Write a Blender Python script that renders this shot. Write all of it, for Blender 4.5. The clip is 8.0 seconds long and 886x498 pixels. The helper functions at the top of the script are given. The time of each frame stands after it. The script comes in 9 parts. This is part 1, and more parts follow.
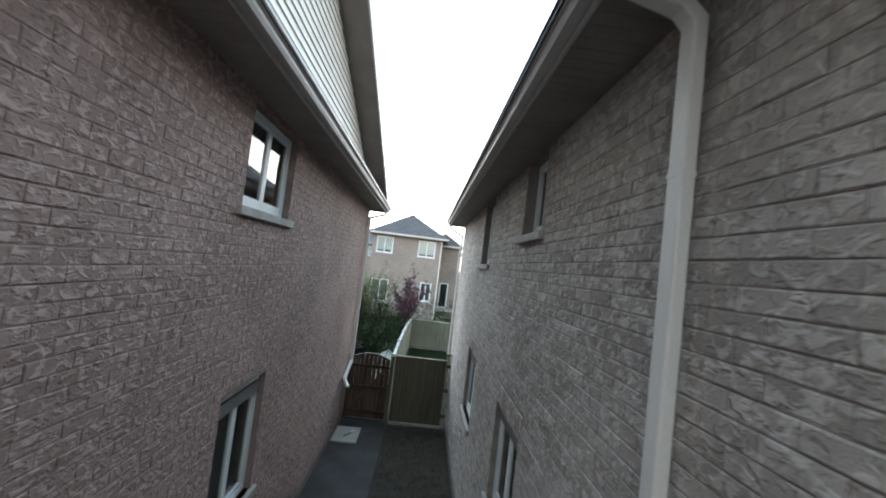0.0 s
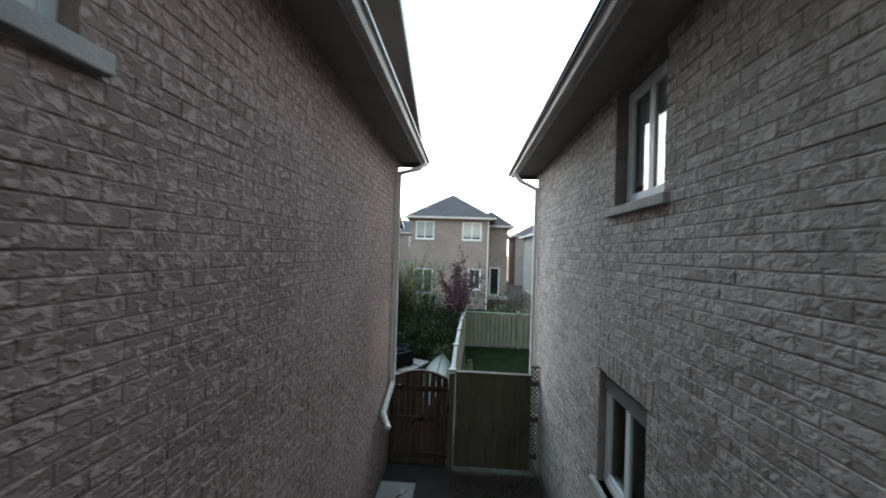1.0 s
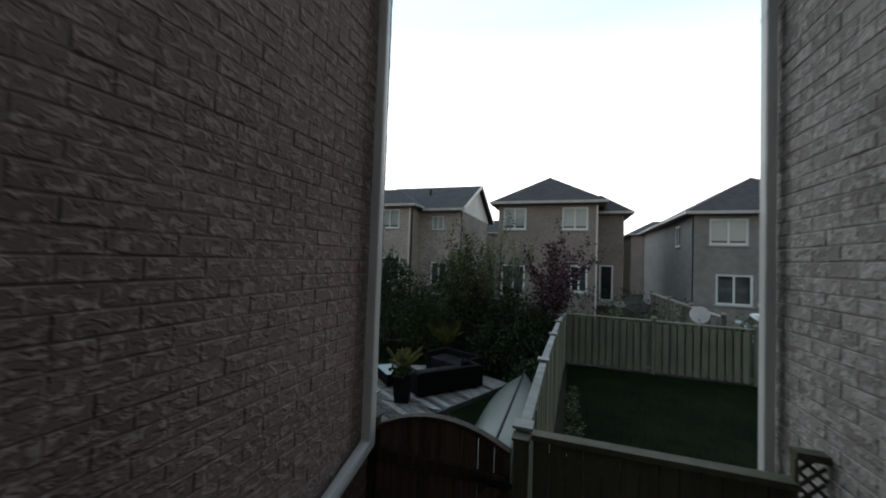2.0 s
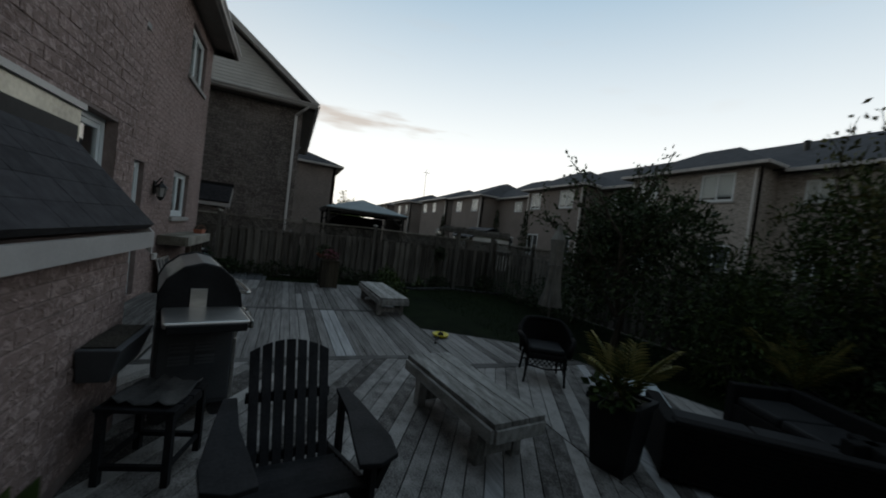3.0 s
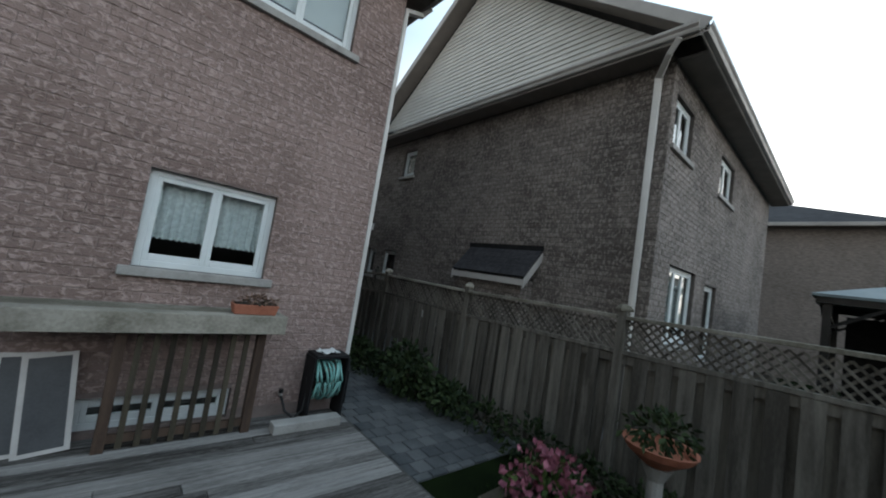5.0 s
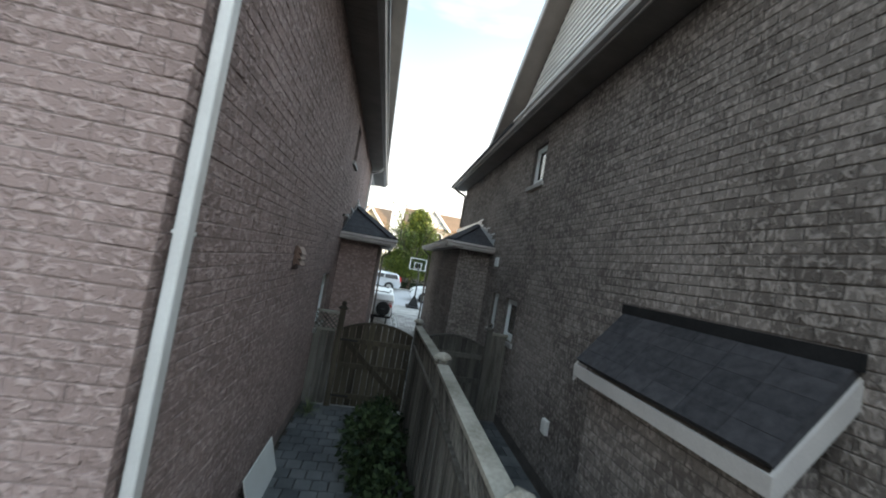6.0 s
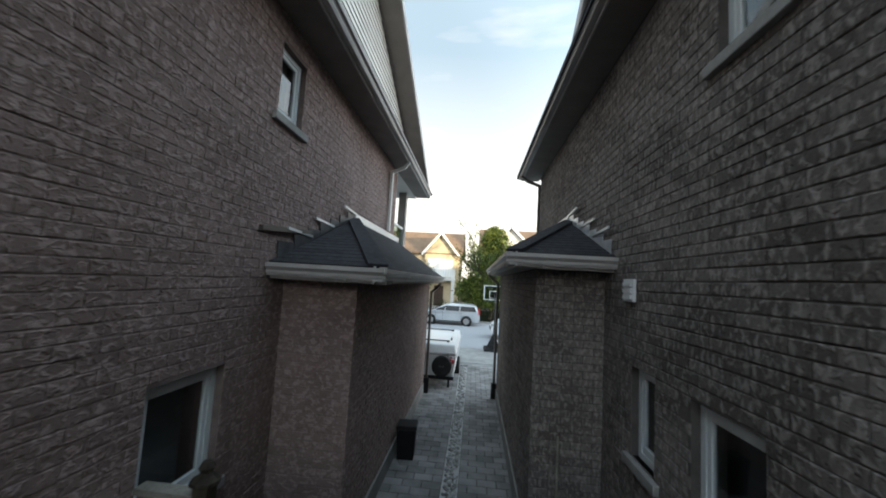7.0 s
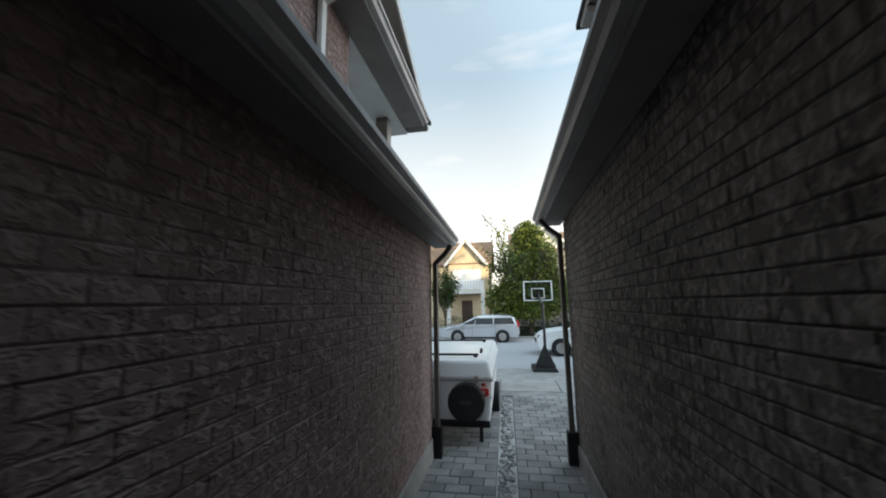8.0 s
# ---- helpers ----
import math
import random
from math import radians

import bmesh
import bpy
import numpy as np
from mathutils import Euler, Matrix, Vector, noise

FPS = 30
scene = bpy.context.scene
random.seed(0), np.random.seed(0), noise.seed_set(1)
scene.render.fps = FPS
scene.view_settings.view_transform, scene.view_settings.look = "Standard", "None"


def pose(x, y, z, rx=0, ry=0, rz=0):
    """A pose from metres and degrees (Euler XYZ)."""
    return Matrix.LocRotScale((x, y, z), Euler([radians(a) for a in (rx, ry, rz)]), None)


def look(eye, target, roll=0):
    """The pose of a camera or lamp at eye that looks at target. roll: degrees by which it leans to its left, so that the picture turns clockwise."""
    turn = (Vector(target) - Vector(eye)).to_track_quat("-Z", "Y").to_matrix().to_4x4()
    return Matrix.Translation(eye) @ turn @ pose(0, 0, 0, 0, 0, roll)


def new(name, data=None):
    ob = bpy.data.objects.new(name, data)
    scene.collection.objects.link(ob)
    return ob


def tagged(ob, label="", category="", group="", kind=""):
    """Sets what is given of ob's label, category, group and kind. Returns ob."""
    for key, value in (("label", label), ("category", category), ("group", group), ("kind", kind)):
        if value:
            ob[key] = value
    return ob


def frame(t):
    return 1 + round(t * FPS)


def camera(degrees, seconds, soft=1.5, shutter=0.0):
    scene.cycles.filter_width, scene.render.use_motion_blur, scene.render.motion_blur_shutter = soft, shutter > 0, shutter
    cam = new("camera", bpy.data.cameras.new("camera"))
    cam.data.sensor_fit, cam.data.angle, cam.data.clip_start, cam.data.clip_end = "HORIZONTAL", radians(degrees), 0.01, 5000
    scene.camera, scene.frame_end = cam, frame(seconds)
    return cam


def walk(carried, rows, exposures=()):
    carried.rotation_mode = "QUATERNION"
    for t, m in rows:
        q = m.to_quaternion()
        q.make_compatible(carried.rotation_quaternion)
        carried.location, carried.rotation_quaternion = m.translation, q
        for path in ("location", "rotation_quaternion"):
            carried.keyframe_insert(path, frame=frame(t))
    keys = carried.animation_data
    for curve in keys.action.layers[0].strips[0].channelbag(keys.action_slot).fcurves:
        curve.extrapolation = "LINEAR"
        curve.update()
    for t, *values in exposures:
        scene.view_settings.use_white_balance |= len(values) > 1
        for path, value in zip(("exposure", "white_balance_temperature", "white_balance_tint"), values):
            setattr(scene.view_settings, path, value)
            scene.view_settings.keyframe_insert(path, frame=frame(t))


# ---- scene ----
cam = camera(101.6, 8.0, soft=1.9, shutter=0.1)
PATH = [
    (0, (1.748, -9.733, 4.459), (1.837, -7.737, 4.558), 6.9),
    (0.5, (1.480, -8.158, 4.364), (1.468, -6.158, 4.401), 3.5),
    (1, (1.381, -6.372, 4.104), (1.252, -4.376, 4.124), 1.9),
    (1.2, (1.392, -5.589, 3.953), (1.199, -3.599, 3.977), 1.9),
    (2.3, (1.484, -0.697, 2.648), (0.504, 1.046, 2.705), 5.3),
    (2.4, (1.381, -0.271, 2.541), (0.277, 1.396, 2.574), 6.7),
    (2.5, (1.224, 0.149, 2.433), (-0.006, 1.726, 2.453), 7.3),
    (2.6, (1.130, 0.540, 2.300), (-0.246, 1.992, 2.303), 8.0),
    (2.7, (1.020, 0.970, 2.160), (-0.491, 2.280, 2.129), 7.4),
    (2.8, (0.850, 1.400, 2.035), (-0.792, 2.541, 1.990), 7.4),
    (2.9, (0.640, 1.770, 1.930), (-1.102, 2.752, 1.887), 7.5),
    (3, (0.390, 2.130, 1.827), (-1.443, 2.927, 1.769), 7.0),
    (3.1, (0.095, 2.480, 1.725), (-1.803, 3.107, 1.674), 6.9),
    (3.3, (-0.535, 3.100, 1.550), (-2.513, 3.394, 1.514), 5.5),
    (3.5, (-1.240, 3.620, 1.415), (-3.240, 3.607, 1.409), 4.9),
    (4, (-3.420, 4.310, 1.325), (-5.342, 3.761, 1.396), 5.0),
    (4.2, (-4.360, 4.520, 1.420), (-6.220, 3.795, 1.520), 4.9),
    (5.3, (-9.519, 3.947, 2.220), (-10.492, 2.204, 2.337), 10.7),
    (5.5, (-10.249, 3.478, 2.426), (-11.001, 1.627, 2.525), 11.2),
    (6, (-11.597, 1.857, 2.886), (-11.895, -0.119, 2.972), 9.8),
    (6.5, (-12.365, -0.403, 3.157), (-12.353, -2.399, 3.285), 6.5),
    (7, (-12.648, -2.696, 3.166), (-12.467, -4.680, 3.335), 3.4),
    (7.5, (-12.670, -4.983, 2.858), (-12.382, -6.950, 3.084), 1.1),
    (8, (-12.515, -7.505, 2.175), (-12.182, -9.453, 2.478), -1.0),
]
walk(cam, [(t, look(eye, target, roll)) for t, eye, target, roll in PATH],
     exposures=[(0, 2.78), (0.5, 2.47), (1.2, 2.13), (2.0, 0.6), (2.4, -0.18), (2.7, -0.42), (3.0, -0.52), (3.5, -0.43), (4.2, -0.42), (5.0, 1.0), (5.5, 1.65), (6.0, 1.85), (6.5, 1.78), (7.0, 1.5), (8.0, 1.25)])

# ---- world, sun ----
world = bpy.data.worlds.new("dusk_sky")
scene.world = world
world.use_nodes = True
wt = world.node_tree
sky = wt.nodes.new("ShaderNodeTexSky")
sky.sky_type, sky.sun_disc = "NISHITA", False
SUN_EL, SUN_AZ = radians(3.0), radians(310)  # azimuth clockwise from +y: north-west
sky.sun_elevation, sky.sun_rotation = SUN_EL, SUN_AZ
sky.air_density, sky.dust_density, sky.ozone_density, sky.altitude = 1.0, 0.1, 1.0, 200
bg = wt.nodes["Background"]
tc = wt.nodes.new("ShaderNodeTexCoord")
# thin high haze: white low down, pale blue overhead
sep = wt.nodes.new("ShaderNodeSeparateXYZ")
wt.links.new(tc.outputs["Generated"], sep.inputs[0])
height = wt.nodes.new("ShaderNodeMapRange")
for i, v in enumerate((0.02, 0.55, 0.0, 1.0)):
    height.inputs[i + 1].default_value = v
wt.links.new(sep.outputs["Z"], height.inputs[0])
veil = wt.nodes.new("ShaderNodeMix")
veil.data_type = "RGBA"
veil.inputs[6].default_value, veil.inputs[7].default_value = (10.2, 10.0, 9.6, 1), (3.3, 4.45, 5.6, 1)
wt.links.new(height.outputs[0], veil.inputs[0])
# brighter towards the set sun, dimmer and bluer away from it
toward = wt.nodes.new("ShaderNodeVectorMath")
toward.operation = "DOT_PRODUCT"
toward.inputs[1].default_value = (math.sin(SUN_AZ), math.cos(SUN_AZ), 0.0)
wt.links.new(tc.outputs["Generated"], toward.inputs[0])
side = wt.nodes.new("ShaderNodeMapRange")
for i, v in enumerate((-1.0, 1.0, 0.0, 1.0)):
    side.inputs[i + 1].default_value = v
wt.links.new(toward.outputs["Value"], side.inputs[0])
gain = wt.nodes.new("ShaderNodeValToRGB")
gain.color_ramp.interpolation = "EASE"
gain.color_ramp.elements[0].position, gain.color_ramp.elements[0].color = 0.20, (0.46, 0.44, 0.41, 1)
gain.color_ramp.elements[1].position, gain.color_ramp.elements[1].color = 0.95, (1.45, 1.42, 1.36, 1)
for at, c in ((0.34, (0.59, 0.565, 0.53, 1)), (0.52, (1.06, 1.04, 1.01, 1))):
    gain.color_ramp.elements.new(at).color = c
wt.links.new(side.outputs[0], gain.inputs[0])
glow = wt.nodes.new("ShaderNodeMix")
glow.data_type, glow.blend_type = "RGBA", "MULTIPLY"
glow.inputs[0].default_value = 1.0
wt.links.new(veil.outputs[2], glow.inputs[6])
wt.links.new(gain.outputs[0], glow.inputs[7])
haze = wt.nodes.new("ShaderNodeMix")
haze.data_type = "RGBA"
haze.inputs[0].default_value = 0.88
wt.links.new(sky.outputs[0], haze.inputs[6])
wt.links.new(glow.outputs[2], haze.inputs[7])
# a few low cloud streaks
stretch = wt.nodes.new("ShaderNodeMapping")
stretch.inputs["Scale"].default_value = (2.0, 2.0, 9)
stretch.inputs["Location"].default_value = (0.35, 0.1, 0.4)
wt.links.new(tc.outputs["Generated"], stretch.inputs[0])
cloud = wt.nodes.new("ShaderNodeTexNoise")
cloud.inputs["Scale"].default_value, cloud.inputs["Detail"].default_value = 2.4, 8
wt.links.new(stretch.outputs[0], cloud.inputs["Vector"])
ramp = wt.nodes.new("ShaderNodeMapRange")
for i, v in enumerate((0.60, 0.80, 0.0, 0.12)):
    ramp.inputs[i + 1].default_value = v
wt.links.new(cloud.outputs["Fac"], ramp.inputs[0])
mix = wt.nodes.new("ShaderNodeMix")
mix.data_type = "RGBA"
mix.inputs[7].default_value = (6.2, 5.2, 4.4, 1)
wt.links.new(ramp.outputs[0], mix.inputs[0])
wt.links.new(haze.outputs[2], mix.inputs[6])
# one long warm-edged streak low in the west
low_band = wt.nodes.new("ShaderNodeMapping")
low_band.inputs["Scale"].default_value = (3.0, 3.0, 22)
wt.links.new(tc.outputs["Generated"], low_band.inputs[0])
puff = wt.nodes.new("ShaderNodeTexNoise")
puff.inputs["Scale"].default_value, puff.inputs["Detail"].default_value = 2.0, 9
wt.links.new(low_band.outputs[0], puff.inputs["Vector"])
CLOUD_AZ, CLOUD_EL = radians(281), radians(16)
near_cloud = wt.nodes.new("ShaderNodeVectorMath")
near_cloud.operation = "DOT_PRODUCT"
near_cloud.inputs[1].default_value = (math.sin(CLOUD_AZ) * math.cos(CLOUD_EL), math.cos(CLOUD_AZ) * math.cos(CLOUD_EL), math.sin(CLOUD_EL))
wt.links.new(tc.outputs["Generated"], near_cloud.inputs[0])
around = wt.nodes.new("ShaderNodeMapRange")
for i, v in enumerate((0.955, 0.995, 0.0, 0.42)):
    around.inputs[i + 1].default_value = v
wt.links.new(near_cloud.outputs["Value"], around.inputs[0])
level = wt.nodes.new("ShaderNodeMath")
level.operation = "SUBTRACT"
level.inputs[1].default_value = math.sin(CLOUD_EL)
wt.links.new(sep.outputs["Z"], level.inputs[0])
off = wt.nodes.new("ShaderNodeMath")
off.operation = "ABSOLUTE"
wt.links.new(level.outputs[0], off.inputs[0])
thin = wt.nodes.new("ShaderNodeMapRange")
for i, v in enumerate((0.0, 0.085, 0.30, -0.5)):
    thin.inputs[i + 1].default_value = v
wt.links.new(off.outputs[0], thin.inputs[0])
sums = [wt.nodes.new("ShaderNodeMath") for _ in range(2)]
for k in sums:
    k.operation = "ADD"
wt.links.new(puff.outputs["Fac"], sums[0].inputs[0])
wt.links.new(around.outputs[0], sums[0].inputs[1])
wt.links.new(sums[0].outputs[0], sums[1].inputs[0])
wt.links.new(thin.outputs[0], sums[1].inputs[1])
edge_ = wt.nodes.new("ShaderNodeMapRange")
for i, v in enumerate((0.96, 1.18, 0.0, 0.75)):
    edge_.inputs[i + 1].default_value = v
wt.links.new(sums[1].outputs[0], edge_.inputs[0])
streak = wt.nodes.new("ShaderNodeMix")
streak.data_type = "RGBA"
streak.inputs[7].default_value = (5.6, 4.8, 4.15, 1)
wt.links.new(edge_.outputs[0], streak.inputs[0])
wt.links.new(mix.outputs[2], streak.inputs[6])
wt.links.new(streak.outputs[2], bg.inputs[0])
bg.inputs[1].default_value = 0.15

sun_data = bpy.data.lights.new("sun", "SUN")
sun_data.energy, sun_data.angle, sun_data.color = 3.6, radians(0.6), (1.0, 0.80, 0.52)
sun = new("sun", sun_data)
sun_from = Vector((math.sin(SUN_AZ) * math.cos(SUN_EL), math.cos(SUN_AZ) * math.cos(SUN_EL), math.sin(SUN_EL)))
sun.matrix_world = look(sun_from * 100, (0, 0, 0))

# ---- materials ----
def surface(name, c1, c2, scale=4.0, rough=0.8, bump=0.3, bump_scale=60.0, metal=0.0, vary=0.0, stain=0.0, stretch=(1, 1, 1), spec=0.3, fine=0.35, bump_dist=0.004, blotch=0.0):
    """Two colours mixed by a coarse and a fine noise, each piece shifted in tone by vary, with large stains and a fine relief."""
    m = bpy.data.materials.new(name)
    m.use_nodes = True
    t = m.node_tree
    n, l = t.nodes, t.links
    bsdf = n["Principled BSDF"]
    geo = n.new("ShaderNodeNewGeometry")
    info = n.new("ShaderNodeObjectInfo")
    mp = n.new("ShaderNodeMapping")
    mp.inputs["Scale"].default_value = stretch
    l.new(geo.outputs["Position"], mp.inputs[0])
    a = n.new("ShaderNodeTexNoise")
    a.inputs["Scale"].default_value, a.inputs["Detail"].default_value = scale, 6
    b = n.new("ShaderNodeTexNoise")
    b.inputs["Scale"].default_value, b.inputs["Detail"].default_value = bump_scale, 5
    s = n.new("ShaderNodeTexNoise")
    s.inputs["Scale"].default_value, s.inputs["Detail"].default_value = 0.7, 4
    for q in (a, b):
        l.new(mp.outputs[0], q.inputs["Vector"])
    l.new(geo.outputs["Position"], s.inputs["Vector"])

    def math_node(op, x, y):
        k = n.new("ShaderNodeMath")
        k.operation = op
        for i, v in enumerate((x, y)):
            if isinstance(v, (int, float)):
                k.inputs[i].default_value = v
            else:
                l.new(v, k.inputs[i])
        return k.outputs[0]

    f = math_node("ADD", math_node("MULTIPLY", a.outputs["Fac"], 1 - fine), math_node("MULTIPLY", b.outputs["Fac"], fine))
    rnd = math_node("FRACT", math_node("ADD", info.outputs["Random"], geo.outputs["Random Per Island"]), 0.0)
    f = math_node("ADD", f, math_node("MULTIPLY", math_node("SUBTRACT", rnd, 0.5), vary))
    mr = n.new("ShaderNodeMapRange")
    mr.inputs[1].default_value, mr.inputs[2].default_value = 0.33, 0.67
    l.new(f, mr.inputs[0])
    mx = n.new("ShaderNodeMix")
    mx.data_type = "RGBA"
    mx.inputs[6].default_value, mx.inputs[7].default_value = (*c1, 1), (*c2, 1)
    l.new(mr.outputs[0], mx.inputs[0])
    out = mx.outputs[2]
    if blotch:
        # pale rubbed patches of mortar smear on the faces
        bl = n.new("ShaderNodeTexNoise")
        bl.inputs["Scale"].default_value, bl.inputs["Detail"].default_value = 13, 2
        l.new(geo.outputs["Position"], bl.inputs["Vector"])
        lift = n.new("ShaderNodeMapRange")
        for i, v in enumerate((0.55, 0.66, 0.0, blotch)):
            lift.inputs[i + 1].default_value = v
        l.new(bl.outputs["Fac"], lift.inputs[0])
        pale = n.new("ShaderNodeMix")
        pale.data_type = "RGBA"
        pale.inputs[7].default_value = tuple(min(0.75, v * 1.35) for v in c2) + (1,)
        l.new(lift.outputs[0], pale.inputs[0])
        l.new(out, pale.inputs[6])
        out = pale.outputs[2]
    if stain:
        st = n.new("ShaderNodeMapRange")
        for i, v in enumerate((0.45, 0.7, 1.0, 1 - stain)):
            st.inputs[i + 1].default_value = v
        l.new(s.outputs["Fac"], st.inputs[0])
        mul = n.new("ShaderNodeMix")
        mul.data_type, mul.blend_type = "RGBA", "MULTIPLY"
        mul.inputs[0].default_value = 1
        l.new(out, mul.inputs[6])
        l.new(st.outputs[0], mul.inputs[7])
        out = mul.outputs[2]
    l.new(out, bsdf.inputs["Base Color"])
    bsdf.inputs["Roughness"].default_value, bsdf.inputs["Metallic"].default_value = rough, metal
    bsdf.inputs["Specular IOR Level"].default_value = spec
    if bump:
        bp = n.new("ShaderNodeBump")
        bp.inputs["Strength"].default_value, bp.inputs["Distance"].default_value = bump, bump_dist
        l.new(b.outputs["Fac"], bp.inputs["Height"])
        l.new(bp.outputs[0], bsdf.inputs["Normal"])
    return m


def rough_brick(name, dark, base, pale, flake=(26.0, (1, 1, 1.5)), amount=0.6, vary=0.10, relief=0.010, pit_shade=0.5):
    """Rustic brick: a mottled face with raised pale flakes, hollows darkened as relief shadow, each brick shifted in
    tone.
    """
    m = bpy.data.materials.new(name)
    m.use_nodes = True
    t = m.node_tree
    n, l = t.nodes, t.links
    bsdf = n["Principled BSDF"]
    geo, info = n.new("ShaderNodeNewGeometry"), n.new("ShaderNodeObjectInfo")

    def noise(scale, stretch, detail, rough=0.5, shift=0.0):
        mp = n.new("ShaderNodeMapping")
        mp.inputs["Scale"].default_value, mp.inputs["Location"].default_value = stretch, (shift, shift, shift)
        l.new(geo.outputs["Position"], mp.inputs[0])
        q = n.new("ShaderNodeTexNoise")
        q.inputs["Scale"].default_value, q.inputs["Detail"].default_value, q.inputs["Roughness"].default_value = scale, detail, rough
        q.inputs["Distortion"].default_value = 0.6
        l.new(mp.outputs[0], q.inputs["Vector"])
        return q.outputs["Fac"]

    def ranged(x, a, b, lo, hi):
        k = n.new("ShaderNodeMapRange")
        k.interpolation_type = "SMOOTHSTEP"
        for i, v in enumerate((a, b, lo, hi)):
            k.inputs[i + 1].default_value = v
        l.new(x, k.inputs[0])
        return k.outputs[0]

    def calc(op, x, y):
        k = n.new("ShaderNodeMath")
        k.operation = op
        for i, v in enumerate((x, y)):
            if isinstance(v, (int, float)):
                k.inputs[i].default_value = v
            else:
                l.new(v, k.inputs[i])
        return k.outputs[0]

    def blend(fac, a, b):
        k = n.new("ShaderNodeMix")
        k.data_type = "RGBA"
        l.new(fac, k.inputs[0])
        for i, v in ((6, a), (7, b)):
            if isinstance(v, tuple):
                k.inputs[i].default_value = (*v, 1)
            else:
                l.new(v, k.inputs[i])
        return k.outputs[2]

    flakes = ranged(noise(flake[0], flake[1], 2.5, 0.5), 0.46, 0.66, 0.0, 1.0)
    hollow = ranged(noise(flake[0] * 1.3, flake[1], 2.0, 0.5, 7.3), 0.30, 0.48, 1.0, 0.0)
    grain = noise(120.0, (1, 1, 1), 4, 0.6)
    broad = noise(0.8, (1, 1, 1), 3, 0.5, 3.0)
    rnd = calc("FRACT", calc("ADD", info.outputs["Random"], geo.outputs["Random Per Island"]), 0.0)
    tone = calc("ADD", calc("MULTIPLY", calc("SUBTRACT", rnd, 0.5), vary), calc("ADD", calc("MULTIPLY", grain, 0.35), calc("MULTIPLY", broad, 0.65)))
    col = blend(ranged(tone, 0.30, 0.70, 0.0, 1.0), dark, base)
    # Shadow of the relief, put into the hollows as dark colour.
    col = blend(calc("MULTIPLY", hollow, pit_shade), col, dark)
    col = blend(calc("MULTIPLY", flakes, amount), col, pale)
    l.new(col, bsdf.inputs["Base Color"])
    bsdf.inputs["Roughness"].default_value, bsdf.inputs["Specular IOR Level"].default_value = 0.9, 0.25
    high = calc("ADD", calc("SUBTRACT", flakes, hollow), calc("MULTIPLY", grain, 0.5))
    bp = n.new("ShaderNodeBump")
    bp.inputs["Strength"].default_value, bp.inputs["Distance"].default_value = 0.8, relief
    l.new(high, bp.inputs["Height"])
    l.new(bp.outputs[0], bsdf.inputs["Normal"])
    return m


BRICK_RED = rough_brick("red_brick", (0.165, 0.117, 0.104), (0.275, 0.202, 0.183), (0.45, 0.352, 0.322), (17.0, (1, 1, 1.3)), 0.5, 0.10, 0.006, 0.5)
BRICK_GREY = rough_brick("grey_brick", (0.085, 0.073, 0.066), (0.21, 0.184, 0.168), (0.43, 0.385, 0.355), (26.0, (1, 1, 0.6)), 0.45, 0.18, 0.006, 0.45)
BRICK_TAN = rough_brick("tan_grey_brick", (0.20, 0.176, 0.162), (0.345, 0.31, 0.29), (0.50, 0.46, 0.43), (16.0, (1, 1, 1.1)), 0.5, 0.25, 0.006, 0.5)
# Mortar tones lowered to carry the shadow lines under each brick.
MORTAR_RED = surface("red_mortar", (0.135, 0.105, 0.095), (0.22, 0.172, 0.158), 6, 0.95, 0.7, 40)
MORTAR_GREY = surface("grey_mortar", (0.062, 0.055, 0.05), (0.11, 0.097, 0.09), 6, 0.95, 0.5, 90)
MORTAR_TAN = surface("tan_mortar", (0.135, 0.118, 0.108), (0.22, 0.195, 0.18), 6, 0.95, 0.5, 90)
FAR_BRICK = surface("far_brick", (0.17, 0.147, 0.132), (0.30, 0.26, 0.236), 7, 0.9, 0.6, 14, stretch=(1, 1, 3), stain=0.15, bump_dist=0.02)
PALE_BRICK = surface("pale_brick", (0.17, 0.15, 0.132), (0.52, 0.475, 0.43), 5, 0.9, 0.6, 9, stretch=(1, 1, 3), stain=0.2, fine=0.6, bump_dist=0.02)
STUCCO = surface("cream_wall", (0.42, 0.34, 0.22), (0.52, 0.43, 0.29), 3, 0.9, 0.3, 40)
GREY_STUCCO = surface("grey_render_wall", (0.17, 0.165, 0.16), (0.24, 0.235, 0.225), 3, 0.9, 0.3, 40, stain=0.15)
MOSS_GATE = surface("mossy_gate_wood", (0.0227, 0.0184, 0.013), (0.0785, 0.0659, 0.0459), 3, 0.9, 0.7, 40, vary=0.3, stain=0.35, stretch=(6, 6, 0.5))
DAMP_GATE = surface("damp_dark_gate_wood", (0.03, 0.028, 0.025), (0.085, 0.08, 0.07), 3, 0.9, 0.7, 40, vary=0.3, stain=0.35, stretch=(6, 6, 0.5))
CONCRETE = surface("concrete", (0.22, 0.21, 0.20), (0.36, 0.35, 0.33), 3, 0.9, 0.4, 70, stain=0.25)
STONE_SILL = surface("stone_sill", (0.23, 0.22, 0.21), (0.34, 0.33, 0.315), 8, 0.85, 0.5, 80, stain=0.15)
VINYL = surface("white_vinyl", (0.54, 0.58, 0.585), (0.63, 0.665, 0.67), 3, 0.45, 0.1, 80)
SIDING = surface("white_siding", (0.56, 0.55, 0.52), (0.66, 0.65, 0.62), 2, 0.5, 0.15, 60, vary=0.12, stain=0.1)
SOFFIT = surface("taupe_soffit", (0.17, 0.15, 0.135), (0.23, 0.205, 0.185), 3, 0.6, 0.1, 60)
